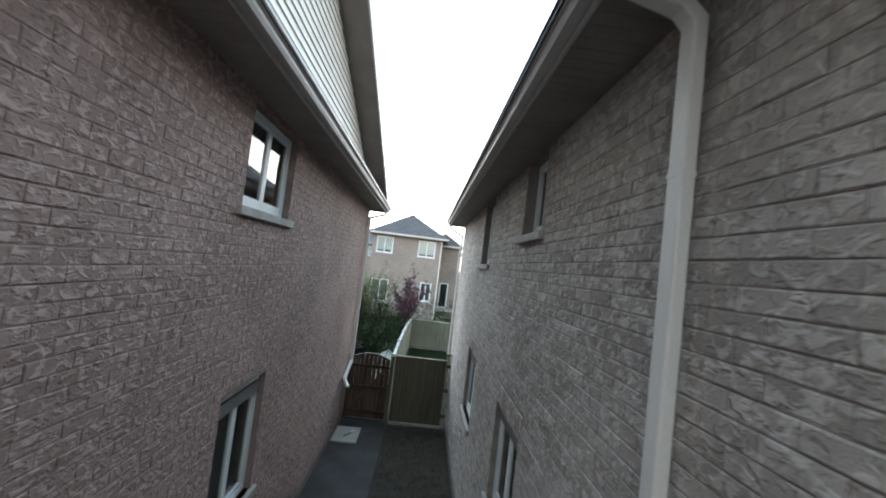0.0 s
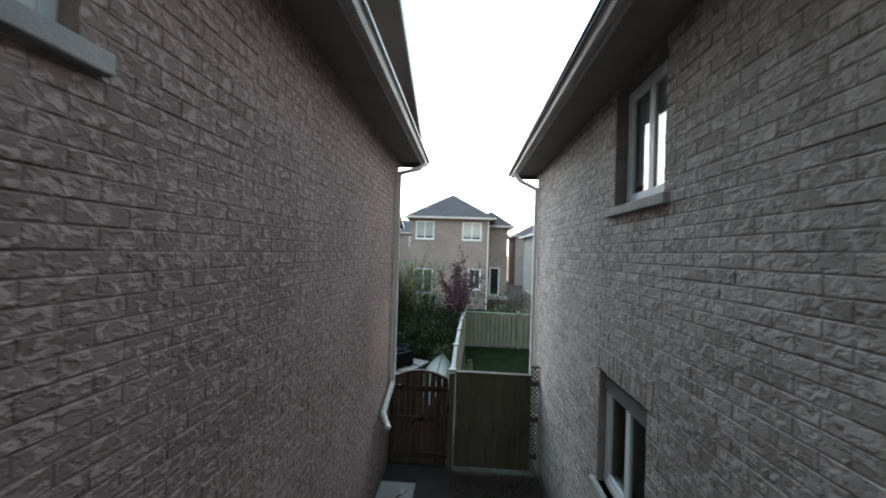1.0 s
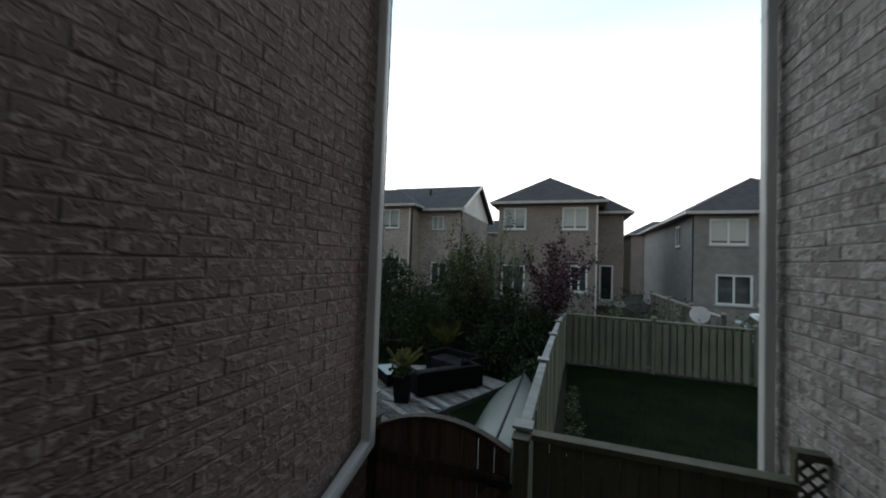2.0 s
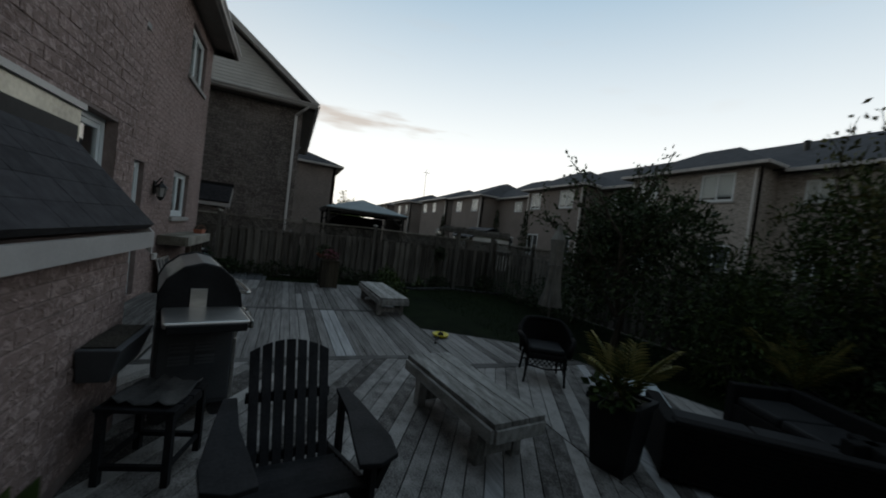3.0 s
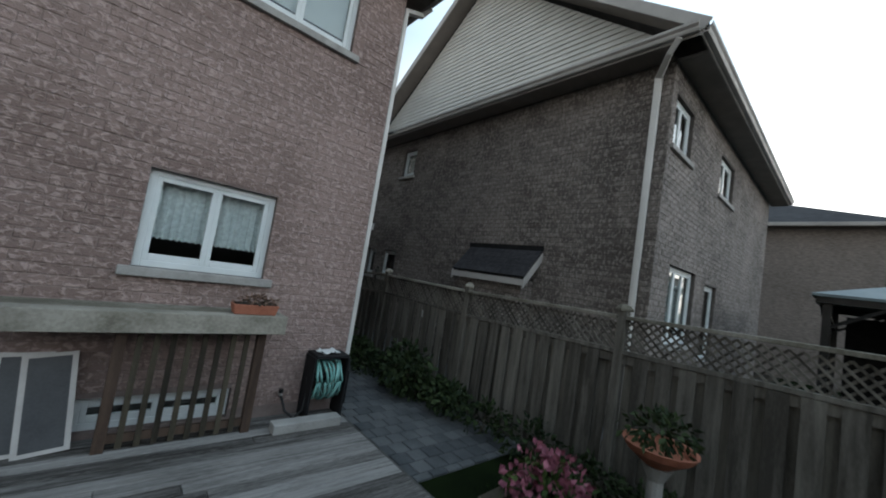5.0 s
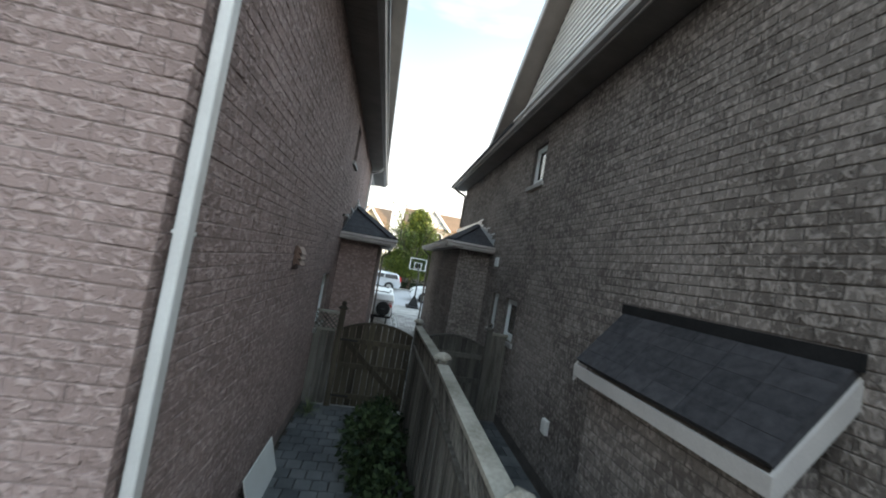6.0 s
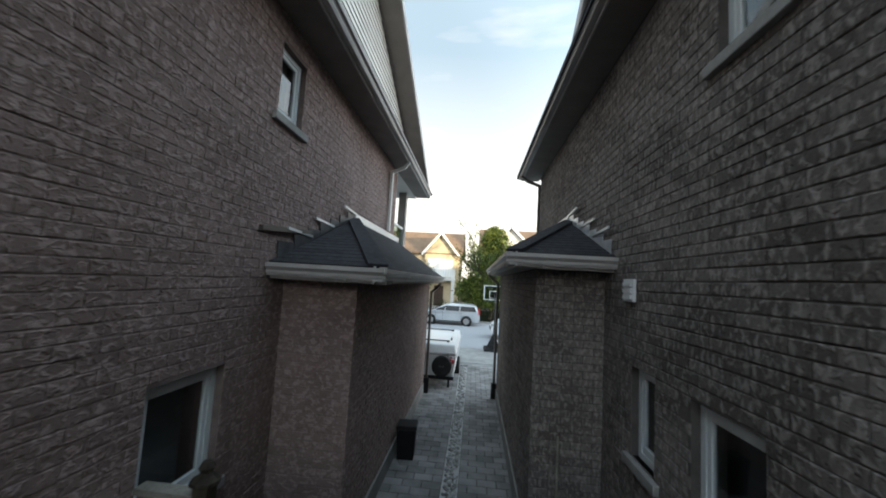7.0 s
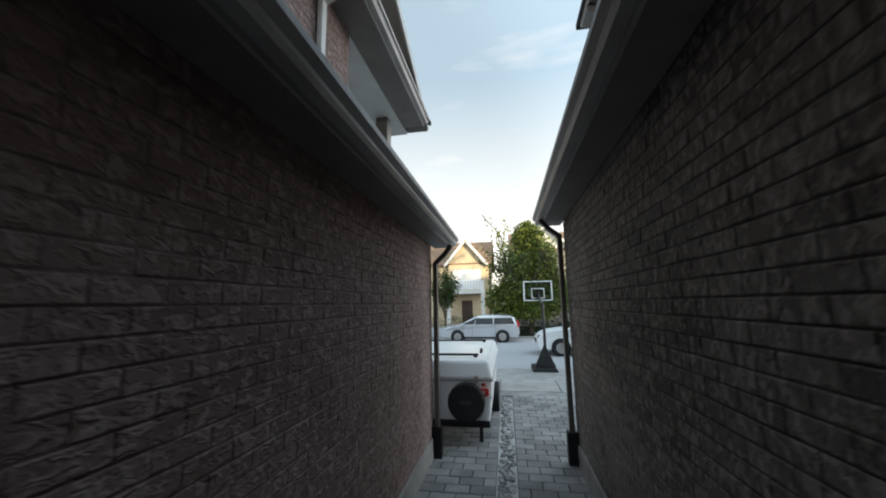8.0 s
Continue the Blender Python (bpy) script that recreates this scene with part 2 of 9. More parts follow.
GUTTER = surface("grey_gutter", (0.36, 0.34, 0.325), (0.46, 0.44, 0.42), 3, 0.45, 0.1, 60, stain=0.2)
DOWNPIPE = surface("beige_downpipe", (0.52, 0.505, 0.48), (0.60, 0.585, 0.56), 3, 0.4, 0.1, 60, stain=0.12)
DARKPIPE = surface("brown_downpipe", (0.075, 0.063, 0.054), (0.12, 0.103, 0.09), 3, 0.45, 0.1, 60)
SHINGLE = surface("asphalt_shingle", (0.018, 0.018, 0.021), (0.048, 0.047, 0.052), 14, 0.95, 0.8, 160, vary=0.14, stain=0.2)
FAR_SHINGLE = surface("far_shingle", (0.03, 0.03, 0.034), (0.065, 0.065, 0.07), 3, 0.95, 0.5, 30, stretch=(1, 1, 4), stain=0.2)
BROWN_SHINGLE = surface("brown_shingle", (0.16, 0.10, 0.06), (0.26, 0.17, 0.11), 4, 0.95, 0.5, 30, stain=0.15)
VENT_BROWN = surface("brown_vent_plastic", (0.10, 0.06, 0.045), (0.15, 0.095, 0.075), 5, 0.5, 0.15, 60)
DULL_TIN = surface("stained_tin", (0.26, 0.25, 0.21), (0.52, 0.50, 0.42), 2.2, 0.42, 0.3, 30, metal=0.55, stain=0.4)
TAUPE = surface("taupe_painted_post", (0.22, 0.21, 0.195), (0.30, 0.285, 0.265), 3, 0.6, 0.2, 40)
FLASHING = surface("tin_flashing", (0.50, 0.52, 0.54), (0.66, 0.68, 0.70), 5, 0.38, 0.2, 40, metal=0.4)
DECK_PALE = surface("pale_new_deck_wood", (0.20, 0.20, 0.20), (0.42, 0.42, 0.42), 3.2, 0.85, 0.6, 36, stain=0.2, stretch=(0.5, 9, 3))
# Pale tin darkened in colour to look backlit from below.
BACKLIT_TIN = surface("backlit_dark_flashing", (0.035, 0.035, 0.037), (0.10, 0.10, 0.105), 5, 0.5, 0.2, 40, metal=0.3)
FENCE_WOOD = surface("weathered_fence_wood", (0.052, 0.047, 0.04), (0.185, 0.172, 0.15), 3, 0.9, 0.7, 40, vary=0.3, stain=0.35, stretch=(6, 6, 0.5))
FENCE_RAIL = surface("mossy_rail_wood", (0.12, 0.11, 0.085), (0.32, 0.30, 0.26), 3, 0.9, 0.7, 40, vary=0.2, stain=0.3)
DARK_GATE = surface("dark_stained_gate_wood", (0.028, 0.017, 0.012), (0.085, 0.055, 0.04), 4, 0.75, 0.6, 40, vary=0.3, stretch=(6, 6, 0.5))
OLIVE = surface("olive_painted_wood", (0.055, 0.05, 0.034), (0.098, 0.09, 0.062), 3, 0.75, 0.4, 40, vary=0.15, stain=0.25, stretch=(4, 4, 0.6))
OLIVE_PALE = surface("pale_olive_painted_wood", (0.13, 0.135, 0.098), (0.215, 0.22, 0.165), 3, 0.8, 0.4, 40, vary=0.12, stain=0.2, stretch=(4, 4, 0.6))
GREY_RAIL = surface("silvery_rail_wood", (0.161, 0.161, 0.152), (0.322, 0.322, 0.31), 6, 0.85, 0.6, 60, stain=0.3)
DECK_X = surface("weathered_deck_wood", (0.034, 0.030, 0.027), (0.275, 0.262, 0.25), 3.2, 0.85, 0.6, 30, vary=0.27, fine=0.5, stain=0.25, stretch=(0.5, 9, 3))
DECK_D = surface("weathered_diagonal_deck_wood", (0.036, 0.032, 0.029), (0.305, 0.29, 0.275), 3.2, 0.85, 0.6, 30, vary=0.34, fine=0.5, stain=0.25, stretch=(2.0, 2.4, 3))
DECK_DARK = surface("damp_deck_border", (0.035, 0.033, 0.03), (0.12, 0.115, 0.11), 4, 0.85, 0.6, 40, vary=0.2)
BENCH_WOOD = surface("grey_bench_wood", (0.12, 0.115, 0.105), (0.40, 0.39, 0.37), 4, 0.85, 0.6, 40, vary=0.2, stain=0.2, stretch=(1, 5, 3))
CHAIR_WOOD = surface("dark_slat_wood", (0.008, 0.008, 0.009), (0.026, 0.026, 0.028), 5, 0.75, 0.5, 50, vary=0.2, spec=0.12)
BLACK = surface("black_plastic", (0.008, 0.008, 0.009), (0.018, 0.018, 0.019), 6, 0.6, 0.15, 60, spec=0.15)
RUBBER = surface("black_rubber", (0.012, 0.012, 0.012), (0.025, 0.025, 0.025), 6, 0.8, 0.3, 60)
STEEL = surface("brushed_steel", (0.40, 0.39, 0.375), (0.58, 0.57, 0.55), 5, 0.32, 0.12, 200, metal=0.9, stretch=(1, 1, 8))
GRILL_GREY = surface("grey_enamel", (0.04, 0.042, 0.046), (0.065, 0.068, 0.072), 4, 0.45, 0.15, 60)
WICKER = surface("dark_wicker", (0.004, 0.004, 0.004), (0.013, 0.012, 0.012), 30, 0.85, 0.9, 120, spec=0.1)
TABLE_GLASS = surface("pale_table_glass", (0.42, 0.47, 0.48), (0.50, 0.55, 0.56), 3, 0.12, 0.0, 40, spec=0.6)
CLOTH = surface("grey_umbrella_cloth", (0.153, 0.148, 0.133), (0.306, 0.292, 0.264), 5, 0.9, 0.4, 60, stain=0.2)
DARK_CLOTH = surface("dark_grey_cloth", (0.03, 0.03, 0.03), (0.085, 0.083, 0.08), 6, 0.9, 0.4, 60, stain=0.2)
CANOE_SHELL = surface("grey_green_hull", (0.065, 0.082, 0.07), (0.095, 0.116, 0.10), 2, 0.3, 0.05, 40, stain=0.15, spec=0.5)
TERRACOTTA = surface("terracotta", (0.26, 0.09, 0.055), (0.38, 0.15, 0.095), 5, 0.8, 0.3, 60)
HOSE = surface("teal_hose", (0.10, 0.26, 0.24), (0.20, 0.40, 0.37), 20, 0.5, 0.2, 60)
YELLOW = surface("yellow_plastic", (0.55, 0.45, 0.02), (0.68, 0.58, 0.05), 5, 0.45, 0.1, 60)
RED_PLASTIC = surface("red_plastic", (0.35, 0.015, 0.015), (0.5, 0.03, 0.03), 5, 0.4, 0.1, 60)
RED_CLOTH = surface("dull_red_cloth", (0.05, 0.010, 0.010), (0.11, 0.022, 0.022), 8, 0.9, 0.4, 60)
WHITE_PAINT = surface("white_paint", (0.66, 0.67, 0.67), (0.76, 0.77, 0.77), 2, 0.3, 0.05, 40, spec=0.5)
SILVER_PAINT = surface("silver_car_paint", (0.48, 0.50, 0.52), (0.56, 0.58, 0.60), 2, 0.25, 0.0, 40, metal=0.35, spec=0.5)
CAR_GLASS = surface("tinted_car_glass", (0.008, 0.01, 0.012), (0.014, 0.016, 0.02), 3, 0.1, 0.0, 40, spec=0.3)
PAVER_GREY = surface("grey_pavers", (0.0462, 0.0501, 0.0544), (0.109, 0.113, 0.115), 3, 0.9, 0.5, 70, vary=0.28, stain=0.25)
PAVER_TAN = surface("tan_pavers", (0.16, 0.155, 0.15), (0.31, 0.30, 0.29), 3, 0.9, 0.5, 70, vary=0.25, stain=0.25)
GRAVEL = surface("white_river_stone", (0.17, 0.165, 0.155), (0.46, 0.45, 0.43), 9, 0.8, 0.4, 60, vary=0.5)
ASPHALT = surface("asphalt", (0.28, 0.28, 0.285), (0.38, 0.38, 0.385), 0.7, 0.95, 0.5, 50, stain=0.15)
# Colour lowered to hold the shade at the bottom of the deep passage.
WALK = surface("shade_darkened_walk_slab", (0.0211, 0.0205, 0.0205), (0.0422, 0.0415, 0.0422), 2, 0.85, 0.4, 60, stain=0.3)
SOIL = surface("dark_soil", (0.014, 0.011, 0.008), (0.040, 0.033, 0.024), 5, 0.95, 0.9, 40, bump_dist=0.02)
# Near-black greens: the low light on lawn and passage is in the colour.
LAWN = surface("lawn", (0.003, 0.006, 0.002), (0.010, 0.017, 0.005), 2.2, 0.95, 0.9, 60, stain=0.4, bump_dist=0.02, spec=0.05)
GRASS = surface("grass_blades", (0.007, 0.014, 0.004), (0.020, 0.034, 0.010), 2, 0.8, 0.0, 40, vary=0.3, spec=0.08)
BARK = surface("bark", (0.035, 0.028, 0.02), (0.10, 0.085, 0.065), 8, 0.95, 0.8, 40, stretch=(4, 4, 1))
LEAF_DARK = surface("dark_leaves", (0.010, 0.018, 0.008), (0.034, 0.05, 0.02), 1.5, 0.6, 0.0, 40, vary=0.5, spec=0.12)
LEAF_MID = surface("green_leaves", (0.020, 0.036, 0.010), (0.060, 0.085, 0.024), 1.5, 0.6, 0.0, 40, vary=0.5, spec=0.12)
LEAF_GARDEN = surface("garden_tree_leaves", (0.018, 0.032, 0.013), (0.058, 0.078, 0.034), 1.5, 0.6, 0.0, 40, vary=0.5, spec=0.12)
LEAF_OLIVE = surface("yellowing_leaves", (0.045, 0.05, 0.016), (0.11, 0.105, 0.035), 1.2, 0.6, 0.0, 40, vary=0.5, spec=0.12)
LEAF_PALE = surface("pale_leaves", (0.055, 0.075, 0.035), (0.14, 0.165, 0.08), 1.5, 0.6, 0.0, 40, vary=0.5)
LEAF_PLUM = surface("plum_leaves", (0.022, 0.008, 0.013), (0.085, 0.03, 0.045), 1.5, 0.6, 0.0, 40, vary=0.5)
LEAF_YELLOW = surface("yellow_green_leaves", (0.035, 0.065, 0.013), (0.14, 0.165, 0.026), 0.6, 0.6, 0.0, 40, vary=0.4)
PALM = surface("yellowing_palm_leaves", (0.07, 0.085, 0.016), (0.24, 0.20, 0.06), 3, 0.55, 0.0, 40, vary=0.4)
BLOOM = surface("pale_green_blooms", (0.22, 0.26, 0.15), (0.46, 0.49, 0.36), 10, 0.7, 0.0, 40, vary=0.3)
PINK = surface("pink_blooms", (0.12, 0.03, 0.05), (0.24, 0.08, 0.11), 10, 0.7, 0.0, 40, vary=0.4)
DRY = surface("dry_stems", (0.08, 0.05, 0.035), (0.19, 0.12, 0.09), 10, 0.8, 0.0, 40, vary=0.4)
BLIND = surface("grey_vertical_blind", (0.11, 0.115, 0.12), (0.17, 0.175, 0.18), 3, 0.8, 0.1, 60, vary=0.15)
LACE = surface("lace_curtain", (0.55, 0.57, 0.57), (0.86, 0.88, 0.88), 26, 0.9, 0.5, 45)
SHADE = surface("pale_window_shade", (0.50, 0.51, 0.50), (0.60, 0.61, 0.60), 2, 0.9, 0.1, 60)
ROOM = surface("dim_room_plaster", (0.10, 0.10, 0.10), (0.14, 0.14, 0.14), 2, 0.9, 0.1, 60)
TEAL_ROOF = surface("blue_grey_roof_sheet", (0.12, 0.155, 0.165), (0.17, 0.205, 0.215), 2, 0.6, 0.2, 30)
BLACK_METAL = surface("black_metal", (0.012, 0.012, 0.012), (0.03, 0.03, 0.03), 5, 0.4, 0.2, 60, metal=0.5)
WARM_GLASS = surface("seeded_lamp_glass", (0.28, 0.28, 0.26), (0.40, 0.40, 0.38), 8, 0.15, 0.2, 60, spec=0.6)


def glass(name, tint, gloss=0.06):
    """A clear pane: seen through, and mirroring more at a slant."""
    m = bpy.data.materials.new(name)
    m.use_nodes = True
    t = m.node_tree
    t.nodes.remove(t.nodes["Principled BSDF"])
    a, b, c, f, p, k = (t.nodes.new(q) for q in ("ShaderNodeBsdfTransparent", "ShaderNodeBsdfGlossy", "ShaderNodeMixShader", "ShaderNodeLayerWeight", "ShaderNodeMath", "ShaderNodeMath"))
    a.inputs[0].default_value, b.inputs[1].default_value, f.inputs[0].default_value = (*tint, 1), gloss, 0.5
    # the share that mirrors, alike on both faces of the pane
    p.operation, p.inputs[1].default_value = "POWER", 3.6
    k.operation, k.inputs[1].default_value, k.inputs[2].default_value = "MULTIPLY_ADD", 0.85, 0.04
    t.links.new(f.outputs["Facing"], p.inputs[0])
    t.links.new(p.outputs[0], k.inputs[0])
    t.links.new(k.outputs[0], c.inputs[0])
    t.links.new(a.outputs[0], c.inputs[1])
    t.links.new(b.outputs[0], c.inputs[2])
    t.links.new(c.outputs[0], t.nodes["Material Output"].inputs[0])
    return m


PANE = glass("window_glass", (0.86, 0.89, 0.89), 0.0)
BOARD_GLASS = glass("backboard_glass", (0.75, 0.82, 0.82), 0.05)


# ---- mesh tools ----
class Geo:
    """Gathers corners and faces in world metres and turns them into one mesh object."""

    def __init__(self):
        self.v, self.f = [], []

    def add(self, verts, faces):
        k = len(self.v)
        self.v += [tuple(p) for p in verts]
        self.f += [tuple(i + k for i in q) for q in faces]
        return self

    def box(self, x0, x1, y0, y1, z0, z1):
        x0, x1, y0, y1, z0, z1 = min(x0, x1), max(x0, x1), min(y0, y1), max(y0, y1), min(z0, z1), max(z0, z1)
        p = [(x, y, z) for z in (z0, z1) for y in (y0, y1) for x in (x0, x1)]
        return self.add(p, [(0, 2, 3, 1), (4, 5, 7, 6), (0, 1, 5, 4), (2, 6, 7, 3), (0, 4, 6, 2), (1, 3, 7, 5)])

    def wall(self, axis, pos, sgn, c0, c1, d0, d1, z0, z1):
        """A box on a wall: c along it, d out of it."""
        if axis == "x":
            return self.box(pos + sgn * d0, pos + sgn * d1, c0, c1, z0, z1)
        return self.box(c0, c1, pos + sgn * d0, pos + sgn * d1, z0, z1)

    def hexa(self, p):
        """Eight corners: the lower ring, then the upper ring."""
        return self.add(p, [(3, 2, 1, 0), (4, 5, 6, 7), (0, 1, 5, 4), (1, 2, 6, 5), (2, 3, 7, 6), (3, 0, 4, 7)])

    def beam(self, p, q, w, h, up=(0, 0, 1), taper=1.0):
        p, q = Vector(p), Vector(q)
        a = (q - p).normalized()
        s = a.cross(Vector(up))
        s = s.normalized() if s.length > 1e-4 else Vector((1, 0, 0))
        u = s.cross(a)
        ring = [(-1, -1), (1, -1), (1, 1), (-1, 1)]
        lo = [p + s * (i * w / 2) + u * (j * h / 2) for i, j in ring]
        hi = [q + (s * (i * w / 2) + u * (j * h / 2)) * taper for i, j in ring]
        return self.hexa(lo + hi)

    def tube(self, pts, r, n=8, r1=None):
        pts = [Vector(p) for p in pts]
        r1 = r if r1 is None else r1
        k = len(self.v)
        for i, p in enumerate(pts):
            a = (pts[min(i + 1, len(pts) - 1)] - pts[max(i - 1, 0)]).normalized()
            s = a.cross(Vector((0, 0, 1)))
            s = s.normalized() if s.length > 1e-3 else Vector((1, 0, 0))
            u = s.cross(a)
            rr = r + (r1 - r) * i / (len(pts) - 1)
            self.v += [tuple(p + (s * math.cos(t) + u * math.sin(t)) * rr) for t in (2 * math.pi * j / n for j in range(n))]
        for i in range(len(pts) - 1):
            for j in range(n):
                a, b = k + i * n + j, k + i * n + (j + 1) % n
                self.f.append((a, b, b + n, a + n))
        self.f.append(tuple(k + j for j in reversed(range(n))))
        self.f.append(tuple(k + (len(pts) - 1) * n + j for j in range(n)))
        return self

    def lathe(self, at, profile, n=14, squash=(1, 1)):
        """Rings of (radius, height) about the upright through at."""
        k = len(self.v)
        for r, z in profile:
            self.v += [(at[0] + r * squash[0] * math.cos(t), at[1] + r * squash[1] * math.sin(t), at[2] + z) for t in (2 * math.pi * j / n for j in range(n))]
        for i in range(len(profile) - 1):
            for j in range(n):
                a, b = k + i * n + j, k + i * n + (j + 1) % n
                self.f.append((a, b, b + n, a + n))
        self.f.append(tuple(k + j for j in reversed(range(n))))
        self.f.append(tuple(k + (len(profile) - 1) * n + j for j in range(n)))
        return self

    def prism(self, pts, z0, z1):
        n = len(pts)
        v = [(x, y, z0) for x, y in pts] + [(x, y, z1) for x, y in pts]
        return self.add(v, [tuple(reversed(range(n))), tuple(range(n, 2 * n))] + [(i, (i + 1) % n, n + (i + 1) % n, n + i) for i in range(n)])

    def slab(self, pts, thick):
        """A sheet with corners pts, thick metres deep downwards."""
        n = len(pts)
        v = [(x, y, z - thick) for x, y, z in pts] + [tuple(p) for p in pts]
        return self.add(v, [tuple(reversed(range(n))), tuple(range(n, 2 * n))] + [(i, (i + 1) % n, n + (i + 1) % n, n + i) for i in range(n)])

    def sweep(self, profile, axis, c0, c1):
        """A closed (d, z) outline in world metres drawn along the axis from c0 to c1."""
        n = len(profile)
        if axis == "y":
            v = [(d, c0, z) for d, z in profile] + [(d, c1, z) for d, z in profile]
        else:
            v = [(c0, d, z) for d, z in profile] + [(c1, d, z) for d, z in profile]
        return self.add(v, [tuple(reversed(range(n))), tuple(range(n, 2 * n))] + [(i, (i + 1) % n, n + (i + 1) % n, n + i) for i in range(n)])

    def obj(self, name, material, parent=None, label="", smooth=False, bevel=0.0, fix=True):
        me = bpy.data.meshes.new(name)
        me.from_pydata(self.v, [], self.f)
        if fix:
            bm = bmesh.new()
            bm.from_mesh(me)
            bmesh.ops.recalc_face_normals(bm, faces=bm.faces)
            bm.to_mesh(me)
            bm.free()
        me.materials.append(material)
        if smooth:
            me.shade_smooth()
        ob = new(name, me)
        adopt(ob, parent)
        if label:
            ob["label"] = label
        if bevel:
            mod = ob.modifiers.new("edges", "BEVEL")
            mod.width, mod.segments, mod.limit_method = bevel, 2, "ANGLE"
        return ob


def adopt(ob, parent):
    if parent is not None:
        ob.parent = parent
        ob.matrix_parent_inverse = parent.matrix_basis.inverted() if parent.type == "EMPTY" and parent.parent is None else Matrix()


def thing(name, at, label, category, group="", kind=""):
    root = new(name)
    root.location = at
    root.empty_display_size = 0.2
    return tagged(root, label, category, group, kind)


def cut(poly, a, b, c):
    """The part of a flat polygon where a*x + b*y >= c."""
    out = []
    for i, p in enumerate(poly):
        q = poly[(i + 1) % len(poly)]
        dp, dq = a * p[0] + b * p[1] - c, a * q[0] + b * q[1] - c
        if dp >= 0:
            out.append(p)
        if dp * dq < 0:
            t = dp / (dp - dq)
            out.append((p[0] + t * (q[0] - p[0]), p[1] + t * (q[1] - p[1])))
    return out


# ---- house parts ----
BRICK_L, BRICK_H = 0.24, 0.09
rng = random.Random(7)


def flipped(axis, sgn):
    return (axis == "x") == (sgn > 0)


def brick_shape(axis, sgn, a, b, z0, z1, depth, jig):
    """One brick as seen from outside: sides, worn edges, face. Corners as (along, out, up)."""
    e = 0.006
    j = [jig() for _ in range(8)]
    ring = lambda c0, c1, d, l, h: [(c0, d, l), (c1, d, l), (c1, d, h), (c0, d, h)]
    p = ring(a, b, -0.003, z0, z1) + ring(a, b, depth - 0.003, z0, z1)
    p += [(a + e, depth + j[0], z0 + e + j[4] / 2), (b - e, depth + j[1], z0 + e + j[5] / 2), (b - e, depth + j[2], z1 - e + j[6] / 2), (a + e, depth + j[3], z1 - e + j[7] / 2)]
    v = [(sgn * d, c, z) if axis == "x" else (c, sgn * d, z) for c, d, z in p]
    f = [(k + i, k + (i + 1) % 4, k + 4 + (i + 1) % 4, k + 4 + i) for k in (0, 4) for i in range(4)] + [(8, 9, 10, 11)]
    return v, f if flipped(axis, sgn) else [tuple(reversed(q)) for q in f]


def brickwork(axis, pos, sgn, c0, c1, z0, z1, holes, material, wall, near=None, soldiers=()):
    """Running-bond bricks over a wall, kept out of holes (c0, c1, z0, z1). Those in near are objects of their own."""
    jig = lambda: rng.uniform(-0.0025, 0.0025)
    shift = (lambda v: [(x + pos, y, z) for x, y, z in v]) if axis == "x" else (lambda v: [(x, y + pos, z) for x, y, z in v])
    proud, gap, bed = (0.006, 0.011, 0.009) if material is BRICK_GREY else (0.004, 0.004, 0.006)
    shapes = []
    for _ in range(6):
        me = bpy.data.meshes.new("brick")
        v, f = brick_shape(axis, sgn, 0, BRICK_L - gap, 0, BRICK_H - bed, proud + rng.uniform(-0.0015, 0.002), jig)
        me.from_pydata(v, [], f)
        me.materials.append(material)
        shapes.append(me)
    rest, made = Geo(), 0
    blocks = list(holes)
    for a, b, zb in soldiers:
        n = round((b - a) / BRICK_H)
        w = (b - a) / n
        for i in range(n):
            v, f = brick_shape(axis, sgn, a + i * w, a + (i + 1) * w - 0.01, zb, zb + 0.23, 0.015 + rng.uniform(-0.003, 0.003), jig)
            rest.add(shift(v), f)
        blocks.append((a, b, zb, zb + 0.235))
    for r in range(int((z1 - z0) / BRICK_H)):
        z = z0 + r * BRICK_H
        mid = z + BRICK_H / 2
        s = c0 - (r % 2) * BRICK_L / 2
        while s < c1:
            pieces = [(max(s, c0), min(s + BRICK_L - gap, c1))]
            for ha, hb, hz0, hz1 in blocks:
                if hz0 - 0.02 < mid < hz1 + 0.02:
                    pieces = [q for a, b in pieces for q in ((a, min(b, ha)), (max(a, hb), b)) if q[1] - q[0] > 0.025]
            for a, b in pieces:
                if near and b - a > BRICK_L - gap - 0.002 and near[0] < a < near[1] and near[2] < z < near[3] and made < 290:
                    ob = new("brick", shapes[rng.randrange(6)])
                    ob.location = (pos, a, z) if axis == "x" else (a, pos, z)
                    adopt(ob, wall)
                    made += 1
                else:
                    v, f = brick_shape(axis, sgn, a, b, z, z + BRICK_H - bed, proud + rng.uniform(-0.0015, 0.003), jig)
                    rest.add(shift(v), f)
            s += BRICK_L
    ob = rest.obj("brickwork", material, wall, fix=False)
    ob["kind"] = "stuff"


